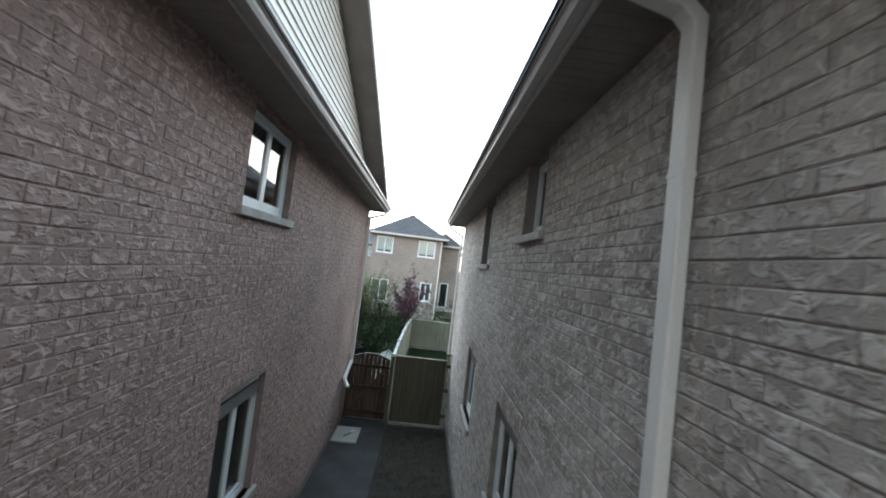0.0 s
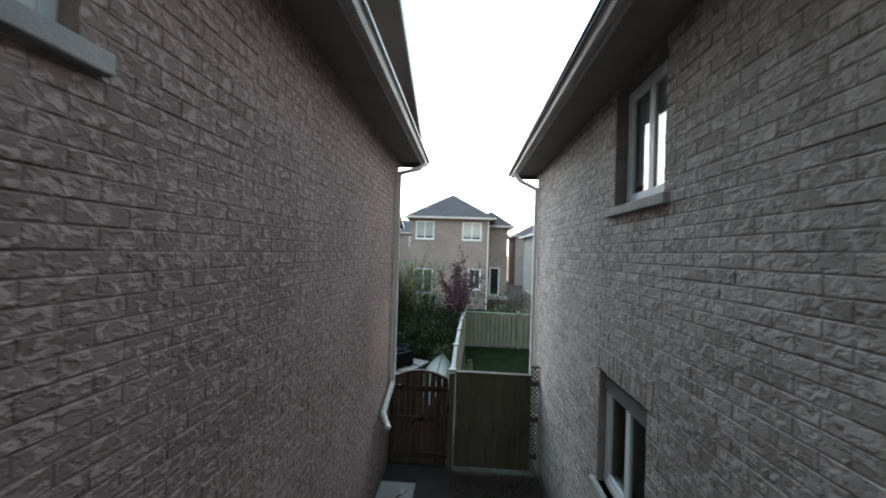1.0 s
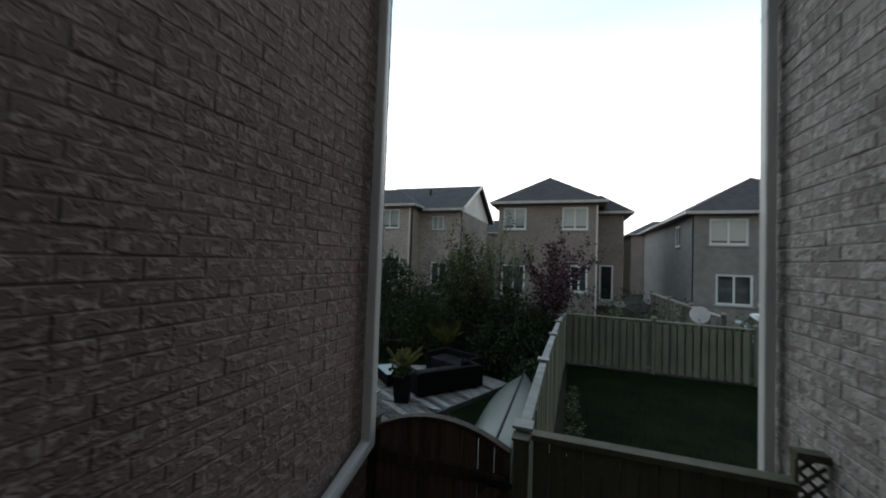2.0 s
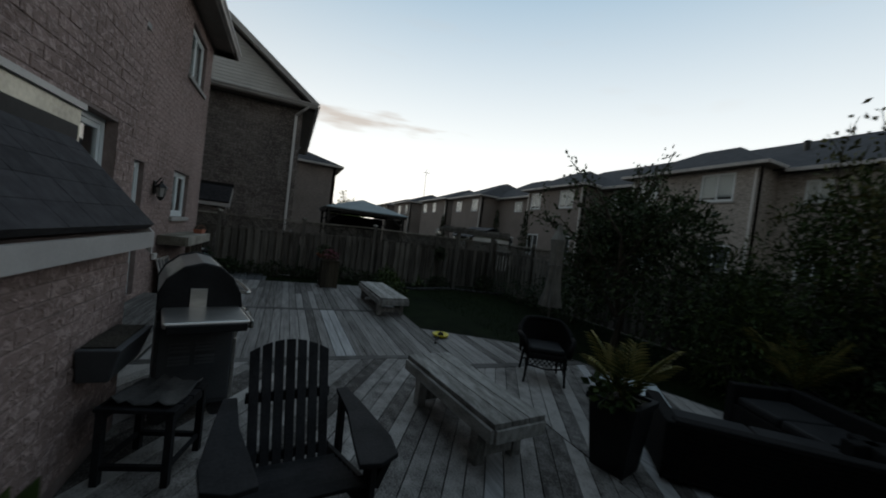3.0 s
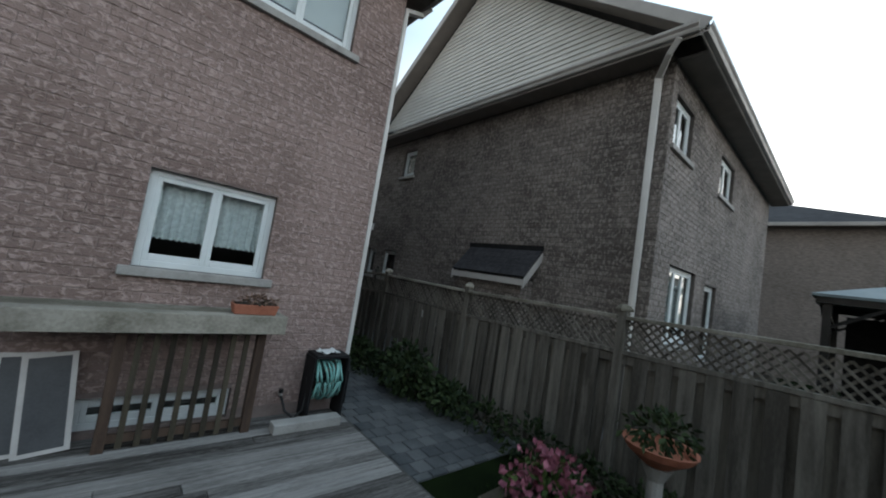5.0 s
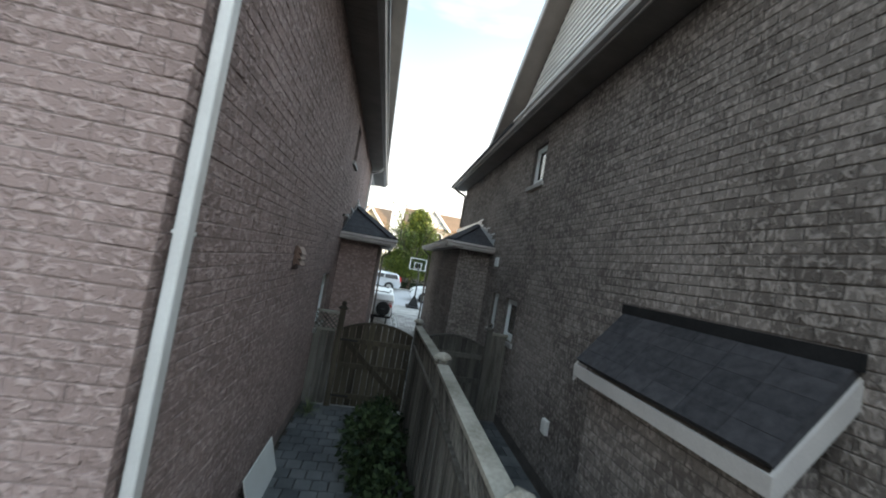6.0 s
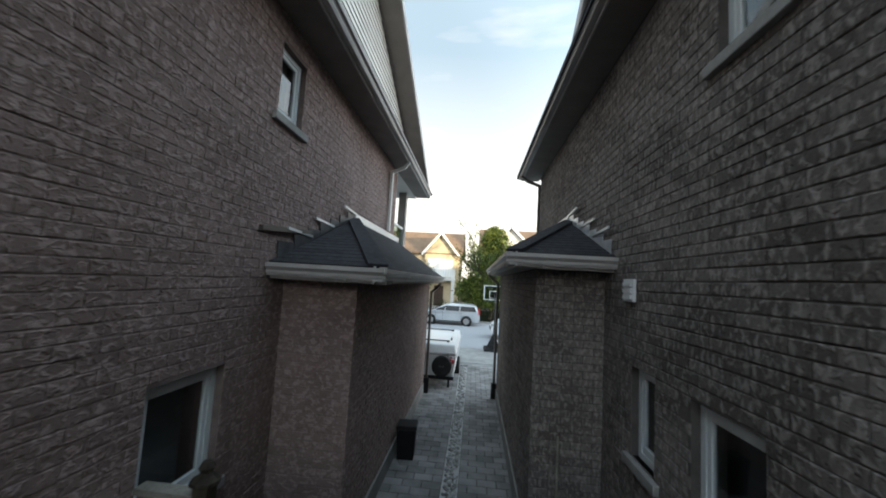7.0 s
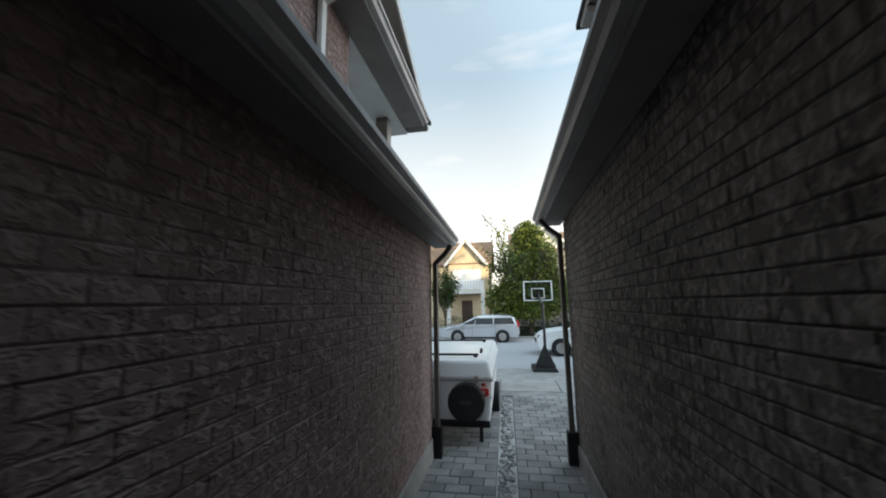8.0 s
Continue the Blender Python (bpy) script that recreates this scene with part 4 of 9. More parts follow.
# side wing towards the street, with a hip roof
def side_wing(house, wx, bx, sgn, y0, y1, z_eave, peak_y, peak_z, brick, mortar, tin, over):
    """A one-storey wing from the main wall at wx out to bx."""
    wing = wall_core("wing_wall", "x", bx, sgn, y0 + 0.004, y1 - 0.004, 0.0, z_eave, [], mortar, house, label="brick wall of the garage wing")
    brickwork("x", bx, sgn, y0, y1, 0.3, z_eave, [], brick, wing)
    c0, c1 = sorted((wx, bx))
    back = wall_core("wing_back_wall", "y", y1, 1, c0 + 0.004, c1 - 0.004, 0.0, z_eave, [], mortar, house, label="brick end wall of the garage wing")
    brickwork("y", y1, 1, c0, c1, 0.3, z_eave, [], brick, back)
    wall_core("wing_front_wall", "y", y0, -1, c0 + 0.004, c1 - 0.004, 0.0, z_eave, [], mortar, house, label="street end of the garage wing")
    Geo().wall("x", bx, sgn, y0 - 0.02, y1 + 0.02, -0.1, 0.03, 0.0, 0.3).obj("footing", CONCRETE, house, "bare concrete footing")
    Geo().wall("y", y1, 1, c0, c1, -0.1, 0.03, 0.0, 0.3).obj("footing", CONCRETE, house, "bare concrete footing")
    ex = bx + sgn * (over + 0.04)
    ez = z_eave + 0.16
    eave(house, "x", bx, sgn, y0 - 0.3, y1 + over + 0.1, z_eave, over=over)
    eave(house, "y", y1, 1, c0 - (over + 0.12 if sgn < 0 else 0), c1 + (over + 0.12 if sgn > 0 else 0), z_eave, over=over)
    front_peak = y0 + (y1 - peak_y) * 0.4
    by, fy = y1 + over + 0.07, y0 - 0.3
    shingle_plane("wing_roof", house, (ex, fy, ez), (ex, by, ez), (wx, peak_y, peak_z), (wx, front_peak, peak_z), 0.14)
    shingle_plane("wing_hip", house, (ex, by, ez), (wx, by, ez), (wx, peak_y + 0.02, peak_z), (wx, peak_y, peak_z), 0.14)
    Geo().beam((ex, by, ez + 0.02), (wx, peak_y, peak_z + 0.02), 0.2, 0.03).obj("hip_cap", SHINGLE, house, "shingle hip cap")
    # saw-tooth flashing up the wall: each step follows a brick course
    steps = 7
    for i in range(steps):
        ya, yb = by - 0.12 - i * (by - peak_y - 0.12) / steps, by - 0.12 - (i + 1) * (by - peak_y - 0.12) / steps
        za, zb = ez + (by - ya) / (by - peak_y) * (peak_z - ez), ez + (by - yb) / (by - peak_y) * (peak_z - ez)
        o0, o1 = wx + sgn * 0.018, wx + sgn * (0.026 + 0.004 * (i % 2))
        Geo().hexa([(o0, ya, za - 0.04), (o0, yb, zb - 0.04), (o1, yb, zb - 0.04), (o1, ya, za - 0.04), (o0, ya + 0.02, zb + 0.07), (o0, yb, zb + 0.08), (o1, yb, zb + 0.08), (o1, ya + 0.02, zb + 0.07)]).obj("step_flashing", tin, house, "bent tin step flashing")
    Geo().wall("x", wx, sgn, front_peak, peak_y, 0.018, 0.04, peak_z - 0.02, peak_z + 0.10).obj("top_flashing", FLASHING, house, "dull tin wall flashing")
    # strips pulled out of the joints, lying along the courses
    for i, out, long in ((2, 0.05, 0.55), (4, 0.03, 0.5), (steps, 0.06, 0.6)):
        y = by - 0.12 - i * (by - peak_y - 0.12) / steps
        z = ez + (by - y) / (by - peak_y) * (peak_z - ez) + 0.09
        Geo().beam((wx + sgn * 0.03, y - 0.1, z), (wx + sgn * out, y + long, z + 0.02), 0.02, 0.03, up=(0, 0, 1)).obj("loose_strip", FLASHING, house, "loose strip of pale tin flashing")


side_wing(house_a, AX0, -11.38, -1, -13.0, -6.57, 3.09, -8.65, 4.10, BRICK_RED, MORTAR_RED, BACKLIT_TIN, 0.27)
downpipe(house_a, [(-11.72, -12.9, 3.07), (-11.62, -12.92, 2.94), (-11.46, -12.95, 2.80), (-11.46, -12.95, 0.02)], out=(-1, 0, 0), boot=True, material=DARKPIPE)
# balcony with a column and a glass rail at the street end
Geo().box(AX0 + 0.02, AX0 + 2.5, -14.3, AY0, 3.0, 3.3).obj("balcony_floor", SIDING, house_a, "white balcony slab")
Geo().box(-10.36, -10.12, -14.12, -13.88, 3.3, 5.86).obj("column", TAUPE, house_a, "plain square taupe balcony post", bevel=0.008)
Geo().box(-10.3, -10.28, -13.88, -11.8, 3.4, 4.66).obj("balcony_glass", BOARD_GLASS, house_a, "clear balcony glass")
Geo().box(-10.32, -10.26, -13.88, -11.8, 4.66, 4.71).obj("balcony_rail", WHITE_PAINT, house_a, "white handrail")
Geo().box(AX0, EX1 - 3, EY0, AY0, ASOF, ASOF + 0.03).obj("porch_ceiling", SIDING, house_a, "taupe boarded porch ceiling")

# wall fittings
# A dark bar draws the shadow gap along the lifted flashing.
Geo().beam((AX0 - 0.02, -6.0, 3.57), (AX0 - 0.02, -7.05, 3.66), 0.05, 0.06, up=(1, 0, 0)).obj("lifted_flashing", DARKPIPE, house_a, "lifted flashing strip, its shadow gap put into the dark colour")
vent = thing("wall_vent", (-10.56, -2.68, 2.7), "brown louvred dryer vent on the red brick wall", "vent")
Geo().wall("x", AX0, -1, -2.81, -2.55, 0.015, 0.045, 2.59, 2.82).obj("vent_frame", VENT_BROWN, vent)
for k in range(3):
    z = 2.61 + k * 0.068
    Geo().hexa([(AX0 - 0.045, -2.80, z), (AX0 - 0.045, -2.56, z), (AX0 - 0.10, -2.56, z - 0.012), (AX0 - 0.10, -2.80, z - 0.012), (AX0 - 0.045, -2.80, z + 0.06), (AX0 - 0.045, -2.56, z + 0.06), (AX0 - 0.06, -2.56, z + 0.055), (AX0 - 0.06, -2.80, z + 0.055)]).obj("louvre", VENT_BROWN, vent)

# ---- the grey brick house across the eastern passage ----
BX, BY0, BY1, BSOF = 2.84, -15.36, 1.34, 5.80
house_b = thing("house", (7, -7, 0), "two-storey grey-brown brick house with white windows", "house")
B_W = [(-6.26, -5.56, 4.92, 5.77), (-3.58, -2.68, 4.60, 5.73), (-3.42, -2.42, 1.75, 2.93), (-6.23, -5.22, 1.75, 2.90)]
w = wall_core("wall_west", "x", BX, -1, BY0 + 0.004, BY1 - 0.004, 0, BSOF + 0.05, B_W, MORTAR_TAN, house_b, label="rough grey-brown brick side wall")
brickwork("x", BX, -1, BY0, BY1, 0.2, BSOF + 0.03, B_W, BRICK_TAN, w, (-5.56, -1.96, 3.3, 4.5), [(-3.51, -2.33, 2.94), (-6.33, -5.13, 2.91)])
w = wall_core("wall_back", "y", BY1, 1, BX + 0.004, 11.496, 0, BSOF + 0.05, [], MORTAR_TAN, house_b, label="rough grey-brown brick garden wall of the house")
brickwork("y", BY1, 1, BX, 11.5, 0.2, BSOF + 0.03, [], BRICK_TAN, w)
wall_core("wall_east", "x", 11.5, 1, BY0 + 0.004, BY1 - 0.004, 0, BSOF + 0.05, [], FAR_BRICK, house_b, label="brick side wall")
wall_core("wall_front", "y", BY0, -1, BX + 0.004, 11.496, 0, BSOF + 0.05, [], FAR_BRICK, house_b, label="brick street wall")
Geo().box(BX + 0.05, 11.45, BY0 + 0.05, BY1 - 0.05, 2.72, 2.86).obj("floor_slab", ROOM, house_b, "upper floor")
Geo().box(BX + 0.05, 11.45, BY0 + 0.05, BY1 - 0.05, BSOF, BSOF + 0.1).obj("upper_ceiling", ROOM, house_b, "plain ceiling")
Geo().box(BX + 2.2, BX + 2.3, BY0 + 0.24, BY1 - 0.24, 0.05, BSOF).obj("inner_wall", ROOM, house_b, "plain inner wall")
window(house_b, "x", BX, -1, *B_W[0], split=1, back="shade", deep=0.12)
window(house_b, "x", BX, -1, *B_W[1], back="shade", deep=0.11)
window(house_b, "x", BX, -1, *B_W[2], back="dark", deep=0.07)
window(house_b, "x", BX, -1, *B_W[3], back="dark", deep=0.07)
eave(house_b, "x", BX, -1, BY0 - 0.4, BY1 + 0.42, BSOF)
eave(house_b, "y", BY1, 1, BX - 0.42, 11.9, BSOF)
x0, x1, y0, y1, e, t = BX - 0.56, 12.0, BY0 - 0.5, BY1 + 0.56, 5.96, 9.2
mx = (x0 + x1) / 2
for q in ([(x0, y0, e), (x0, y1, e), (mx, y1 - 4.5, t), (mx, y0 + 4.5, t)], [(x1, y0, e), (x1, y1, e), (mx, y1 - 4.5, t), (mx, y0 + 4.5, t)], [(x0, y1, e), (x1, y1, e), (mx, y1 - 4.5, t)], [(x0, y0, e), (x1, y0, e), (mx, y0 + 4.5, t)]):
    Geo().slab(q, 0.08).obj("roof", FAR_SHINGLE, house_b, "dark shingled hip roof")
downpipe(house_b, [(2.32, -8.29, 5.86), (2.42, -8.29, 5.76), (2.70, -8.29, 5.68), (2.765, -8.29, 5.62), (2.765, -8.29, 0.1)], out=(-1, 0, 0))
downpipe(house_b, [(2.32, 1.06, 5.76), (2.42, 1.06, 5.62), (2.765, 1.06, 5.45), (2.765, 1.06, 0.1)], out=(-1, 0, 0))

# ---- the grey brick house across the western passage ----
CX, CY0, CY1, CSOF = -14.21, -11.85, 2.22, 5.90
house_c = thing("house", (-19, -5, 0), "two-storey grey-brown brick house with steep siding gable", "house")
C_E = [(-5.16, -4.56, 4.74, 5.54), (-6.42, -5.97, 1.62, 2.46), (-5.47, -4.80, 1.62, 2.43)]
C_B = [(-15.36, -14.42, 4.58, 5.45), (-16.4, -14.96, 1.38, 2.72), (-18.0, -17.1, 1.0, 2.6), (-18.6, -17.4, 4.58, 5.45)]
w = wall_core("wall_east", "x", CX, 1, CY0 + 0.004, CY1 - 0.004, 0, CSOF + 0.05, C_E, MORTAR_GREY, house_c, label="rough grey-brown brick side wall")
brickwork("x", CX, 1, CY0, CY1 + 0.012, 0.2, CSOF + 0.03, C_E, BRICK_GREY, w, (-4.3, -0.4, 2.8, 4.1), ())
w = wall_core("wall_back", "y", CY1, 1, -23.496, CX - 0.004, 0, CSOF + 0.05, C_B, MORTAR_GREY, house_c, label="rough grey-brown brick garden wall of the house")
brickwork("y", CY1, 1, -23.5, CX, 0.2, CSOF + 0.03, C_B, BRICK_GREY, w)
wall_core("wall_west", "x", -23.5, -1, CY0 + 0.004, CY1 - 0.004, 0, CSOF + 0.05, [], FAR_BRICK, house_c, label="brick side wall")
wall_core("wall_front", "y", CY0, -1, -23.496, CX - 0.004, 0, CSOF + 0.05, [], FAR_BRICK, house_c, label="brick street wall")
Geo().box(-23.4, CX - 0.05, CY0 + 0.05, CY1 - 0.05, 2.72, 2.86).obj("floor_slab", ROOM, house_c, "upper floor")
Geo().box(-23.4, CX - 0.05, CY0 + 0.05, CY1 - 0.05, CSOF, CSOF + 0.1).obj("upper_ceiling", ROOM, house_c, "plain ceiling")
Geo().box(CX - 2.4, CX - 2.3, CY0 + 0.24, CY1 - 0.24, 0.05, CSOF).obj("inner_wall", ROOM, house_c, "plain inner wall")
window(house_c, "x", CX, 1, *C_E[0], split=1)
window(house_c, "x", CX, 1, *C_E[1], split=1, back="dark")
window(house_c, "x", CX, 1, *C_E[2], split=1, back="dark")
window(house_c, "y", CY1, 1, *C_B[0], back="dark")
window(house_c, "y", CY1, 1, *C_B[1], split=3, back="shade")
window(house_c, "y", CY1, 1, *C_B[2], split=1, back="dark", sill=False, name="garden_door", label="narrow white framed glass garden door")
window(house_c, "y", CY1, 1, *C_B[3], back="dark")
eave(house_c, "x", CX, 1, CY0 - 0.4, CY1 + 0.42, CSOF)
eave(house_c, "y", CY1, 1, -23.9, CX + 0.42, CSOF)
CRY, CRZ, CF = -2.5, 9.95, -7.6
gable_siding(house_c, CX, 1, CF + 0.35, CY1 + 0.1, 6.08, CRY, CRZ - 0.2, SIDING)
for y in (CY1 + 0.5, CF):
    Geo().slab([(-24.0, y, 6.06), (CX + 0.42, y, 6.06), (CX + 0.42, CRY, CRZ), (-24.0, CRY, CRZ)], 0.09).obj("roof", FAR_SHINGLE, house_c, "dark shingled gable roof")
    sl = (CRZ - 6.06) / (CRY - y)
    Geo().beam((CX + 0.44, y, 6.02), (CX + 0.44, CRY, CRZ - 0.04), 0.03, 0.17).obj("rake_fascia", GUTTER, house_c, "grey rake board")
    Geo().slab([(CX, y, 5.97), (CX + 0.43, y, 5.97), (CX + 0.43, CRY, CRZ - 0.1), (CX, CRY, CRZ - 0.1)], 0.012).obj("rake_soffit", SOFFIT, house_c, "taupe rake soffit")
for q in ([(CX + 0.56, CY0 - 0.5, 6.05), (CX + 0.56, -5.2, 6.05), (CX - 4.5, -5.2, 8.4), (CX - 4.5, CY0 + 4.5, 8.4)], [(CX + 0.56, CY0 - 0.5, 6.05), (-24.0, CY0 - 0.5, 6.05), (-19, CY0 + 4.5, 8.4), (CX - 4.5, CY0 + 4.5, 8.4)]):
    Geo().slab(q, 0.08).obj("roof", FAR_SHINGLE, house_c, "dark shingled hip roof")
shingle_plane("pent_roof", house_c, (CX + 0.55, CF, 6.05), (CX + 0.55, CY1 + 0.4, 6.05), (CX + 0.01, CY1, 6.18), (CX + 0.01, CF, 6.18), 0.16)
downpipe(house_c, [(-13.72, 2.4, 5.92), (-13.82, 2.25, 5.78), (-14.13, 2.02, 5.62), (-14.13, 2.02, 0.1)], out=(1, 0, 0))
downpipe(house_c, [(-13.72, -11.9, 5.92), (-13.85, -11.75, 5.76), (-14.13, -11.6, 5.6), (-14.13, -11.6, 4.4)], out=(1, 0, 0), material=DARKPIPE)
lean_roof(house_c, "x", CX, 1, -1.66, 0.26, 2.73, 2.16, 0.38, wall_mat=BRICK_GREY, mortar=MORTAR_GREY)
side_wing(house_c, CX, -13.40, 1, -13.0, -7.2, 3.37, -8.9, 4.27, BRICK_GREY, MORTAR_GREY, FLASHING, 0.28)
downpipe(house_c, [(-13.05, -12.9, 3.39), (-13.16, -12.92, 3.26), (-13.32, -12.95, 3.14), (-13.32, -12.95, 0.02)], out=(1, 0, 0), boot=True, material=DARKPIPE)
vent = thing("wall_vent", (-14.19, -6.43, 3.17), "small white louvred vent on the grey brick wall", "vent")
Geo().wall("x", CX, 1, -6.54, -6.32, 0.015, 0.05, 3.06, 3.28).obj("vent_frame", WHITE_PAINT, vent, bevel=0.006)
for k in range(3):
    Geo().wall("x", CX, 1, -6.52, -6.34, 0.05, 0.065, 3.085 + k * 0.062, 3.085 + k * 0.062 + 0.038).obj("louvre", WHITE_PAINT, vent)
box_ = thing("utility_box", (-14.19, -2.9, 0.9), "small pale plastic outlet box on grey brick", "outlet box")
Geo().wall("x", CX, 1, -3.02, -2.88, 0.015, 0.07, 0.8, 1.0).obj("box_body", SIDING, box_, bevel=0.01)
Geo().wall("x", CX, 1, -3.01, -2.89, 0.07, 0.082, 0.82, 0.98).obj("box_lid", SIDING, box_, bevel=0.004)

# ---- paving, lawns, street ----
def mesh_of(g, name, material, fix=True):
    me = bpy.data.meshes.new(name)
    me.from_pydata(g.v, [], g.f)
    if fix:
        bm = bmesh.new()
        bm.from_mesh(me)
        bmesh.ops.recalc_face_normals(bm, faces=bm.faces)
        bm.to_mesh(me)
        bm.free()
    me.materials.append(material)
    return me


def place(name, me, parent, at, turn=(0, 0, 0), size=None):
    ob = new(name, me)
    ob.location, ob.rotation_euler = at, turn
    if size:
        ob.scale = size
    adopt(ob, parent)
    return ob


def chamfered(w, d, h, e):
    """A block about the middle of its foot, with a bevelled upper rim."""
    g = Geo()
    ring = lambda a, b, z: [(-a, -b, z), (a, -b, z), (a, b, z), (-a, b, z)]
    v = ring(w / 2, d / 2, 0) + ring(w / 2, d / 2, h - e) + ring(w / 2 - e, d / 2 - e, h)
    f = [(k + i, k + (i + 1) % 4, k + 4 + (i + 1) % 4, k + 4 + i) for k in (0, 4) for i in range(4)] + [(8, 9, 10, 11), (3, 2, 1, 0)]
    return g.add(v, f)


def setting(name, geo, material, label, category, **k):
    return tagged(geo.obj(name, material, **k), label, category, kind="structure")


def grass_tufts(name, areas, n, h, label, seed, material=None):
    """Blades of grass scattered over rectangles (x0, x1, y0, y1, z)."""
    r = random.Random(seed)
    v, f = [], []
    sizes = [(a[1] - a[0]) * (a[3] - a[2]) for a in areas]
    for _ in range(n):
        a = r.choices(areas, sizes)[0]
        x, y, t, l = r.uniform(a[0], a[1]), r.uniform(a[2], a[3]), r.uniform(0, 6.28), h * r.uniform(0.5, 1.3)
        c, s, k = math.cos(t), math.sin(t), len(v)
        lean = r.uniform(0.1, 0.6) * l
        v += [(x - 0.004 * s, y + 0.004 * c, a[4]), (x + 0.004 * s, y - 0.004 * c, a[4]), (x + c * lean, y + s * lean, a[4] + l)]
        f.append((k, k + 1, k + 2))
    g = Geo()
    g.v, g.f = v, f
    ob = g.obj(name, material or GRASS, fix=False)
    return tagged(ob, label, "grass", kind="stuff")


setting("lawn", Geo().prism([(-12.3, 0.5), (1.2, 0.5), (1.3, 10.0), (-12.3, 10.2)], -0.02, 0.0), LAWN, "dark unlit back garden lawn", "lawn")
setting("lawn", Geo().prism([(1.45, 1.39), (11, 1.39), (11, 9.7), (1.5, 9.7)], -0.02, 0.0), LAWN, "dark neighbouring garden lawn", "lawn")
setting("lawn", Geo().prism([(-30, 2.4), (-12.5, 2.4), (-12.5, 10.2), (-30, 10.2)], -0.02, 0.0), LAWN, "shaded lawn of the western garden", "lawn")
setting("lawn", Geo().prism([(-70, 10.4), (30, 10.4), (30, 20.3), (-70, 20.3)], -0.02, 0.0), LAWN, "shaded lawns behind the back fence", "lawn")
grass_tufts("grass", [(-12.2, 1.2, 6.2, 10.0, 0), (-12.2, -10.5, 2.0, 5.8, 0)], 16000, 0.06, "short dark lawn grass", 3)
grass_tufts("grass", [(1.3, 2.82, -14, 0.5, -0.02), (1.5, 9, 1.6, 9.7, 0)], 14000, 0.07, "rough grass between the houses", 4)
setting("footpath", Geo().box(0.02, 1.22, -14, 0.52, -0.02, 0.03), WALK, "concrete path along the brick wall, darkened for the deep passage", "path")
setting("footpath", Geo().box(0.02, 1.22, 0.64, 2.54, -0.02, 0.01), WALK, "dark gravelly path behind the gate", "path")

slab = thing("splash_slab", (0.32, -0.36, 0.03), "pale concrete slab under the downpipe end", "slab")
Geo().box(0.02, 0.63, -0.86, -0.06, 0.03, 0.07).obj("slab_block", CONCRETE, slab, bevel=0.012)
tool = thing("garden_trowel", (0.4, -0.46, 0.07), "small hand tool lying on the pale slab", "tool")
Geo().tube([(0.3, -0.61, 0.085), (0.42, -0.41, 0.085)], 0.014, 8).obj("tool_handle", DARKPIPE, tool)
Geo().slab([(0.41, -0.42, 0.09), (0.47, -0.41, 0.085), (0.53, -0.22, 0.078), (0.42, -0.28, 0.085)], 0.006).obj("tool_blade", STEEL, tool)

# pavers in the western passage and out to the street
def pavers(name, x0, x1, y0, y1, w, d, material, label, seed, near=None):
    """Laid blocks; those in the near stretch (y0, y1) are pieces of their own."""
    r = random.Random(seed)
    bed = setting(name, Geo().box(x0, x1, y0, y1, -0.06, -0.012), SOIL, label, "paving")
    shapes = [mesh_of(chamfered(w - 0.012, d - 0.012, 0.045 + r.uniform(-0.003, 0.003), 0.006), "paver", material) for _ in range(4)]
    rest, row, y, made = Geo(), 0, y0, 0
    while y < y1 - 0.02:
        x = x0 - (row % 2) * w / 2
        dd = min(d, y1 - y)
        while x < x1 - 0.02:
            a, b = max(x, x0), min(x + w, x1)
            cx, cy = (a + b) / 2, y + dd / 2
            if near and near[0] < y < near[1] and b - a > w - 0.01 and dd > d - 0.01 and made < 290:
                place("paver", shapes[r.randrange(4)], bed, (cx, cy, -0.02), (r.uniform(-0.008, 0.008), r.uniform(-0.008, 0.008), r.uniform(-0.01, 0.01)))
                made += 1
            elif b - a > 0.05:
                g = chamfered(b - a - 0.012, dd - 0.012, 0.045 + r.uniform(-0.003, 0.003), 0.006)
                rest.add([(px + cx, py + cy, pz - 0.02) for px, py, pz in g.v], g.f)
            x += w
        y += d
        row += 1
    ob = rest.obj("paver_rest", material, bed, fix=False)
    ob["kind"] = "stuff"


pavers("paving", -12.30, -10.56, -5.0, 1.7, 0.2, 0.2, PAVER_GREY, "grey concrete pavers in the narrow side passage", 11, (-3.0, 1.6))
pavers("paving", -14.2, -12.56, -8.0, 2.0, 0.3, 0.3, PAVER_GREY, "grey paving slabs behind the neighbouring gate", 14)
pavers("paving", -12.30, -10.56, -16.6, -5.0, 0.3, 0.2, PAVER_TAN, "worn grey-brown pavers beside the garage wing", 12)
pavers("paving", -14.2, -12.56, -16.6, -8.0, 0.3, 0.2, PAVER_TAN, "worn grey-brown pavers beside the grey brick wing", 13, (-12.0, -8.0))
strip = setting("stone_strip", Geo().box(-12.56, -12.30, -16.6, -5.0, -0.06, -0.012), GRAVEL, "strip of pale river stones between the pavings", "gravel")
r = random.Random(21)
g = Geo()
stones = []
for _ in range(5):
    q = Geo().lathe((0, 0, 0), [(0.02, 0), (0.036, 0.014), (0.034, 0.03), (0.016, 0.042)], 7, (1, r.uniform(0.6, 0.9)))
    q.v = [(x + r.uniform(-0.008, 0.008), y + r.uniform(-0.008, 0.008), z + r.uniform(-0.006, 0.006)) for x, y, z in q.v]
    stones.append(mesh_of(q, "stone", GRAVEL))
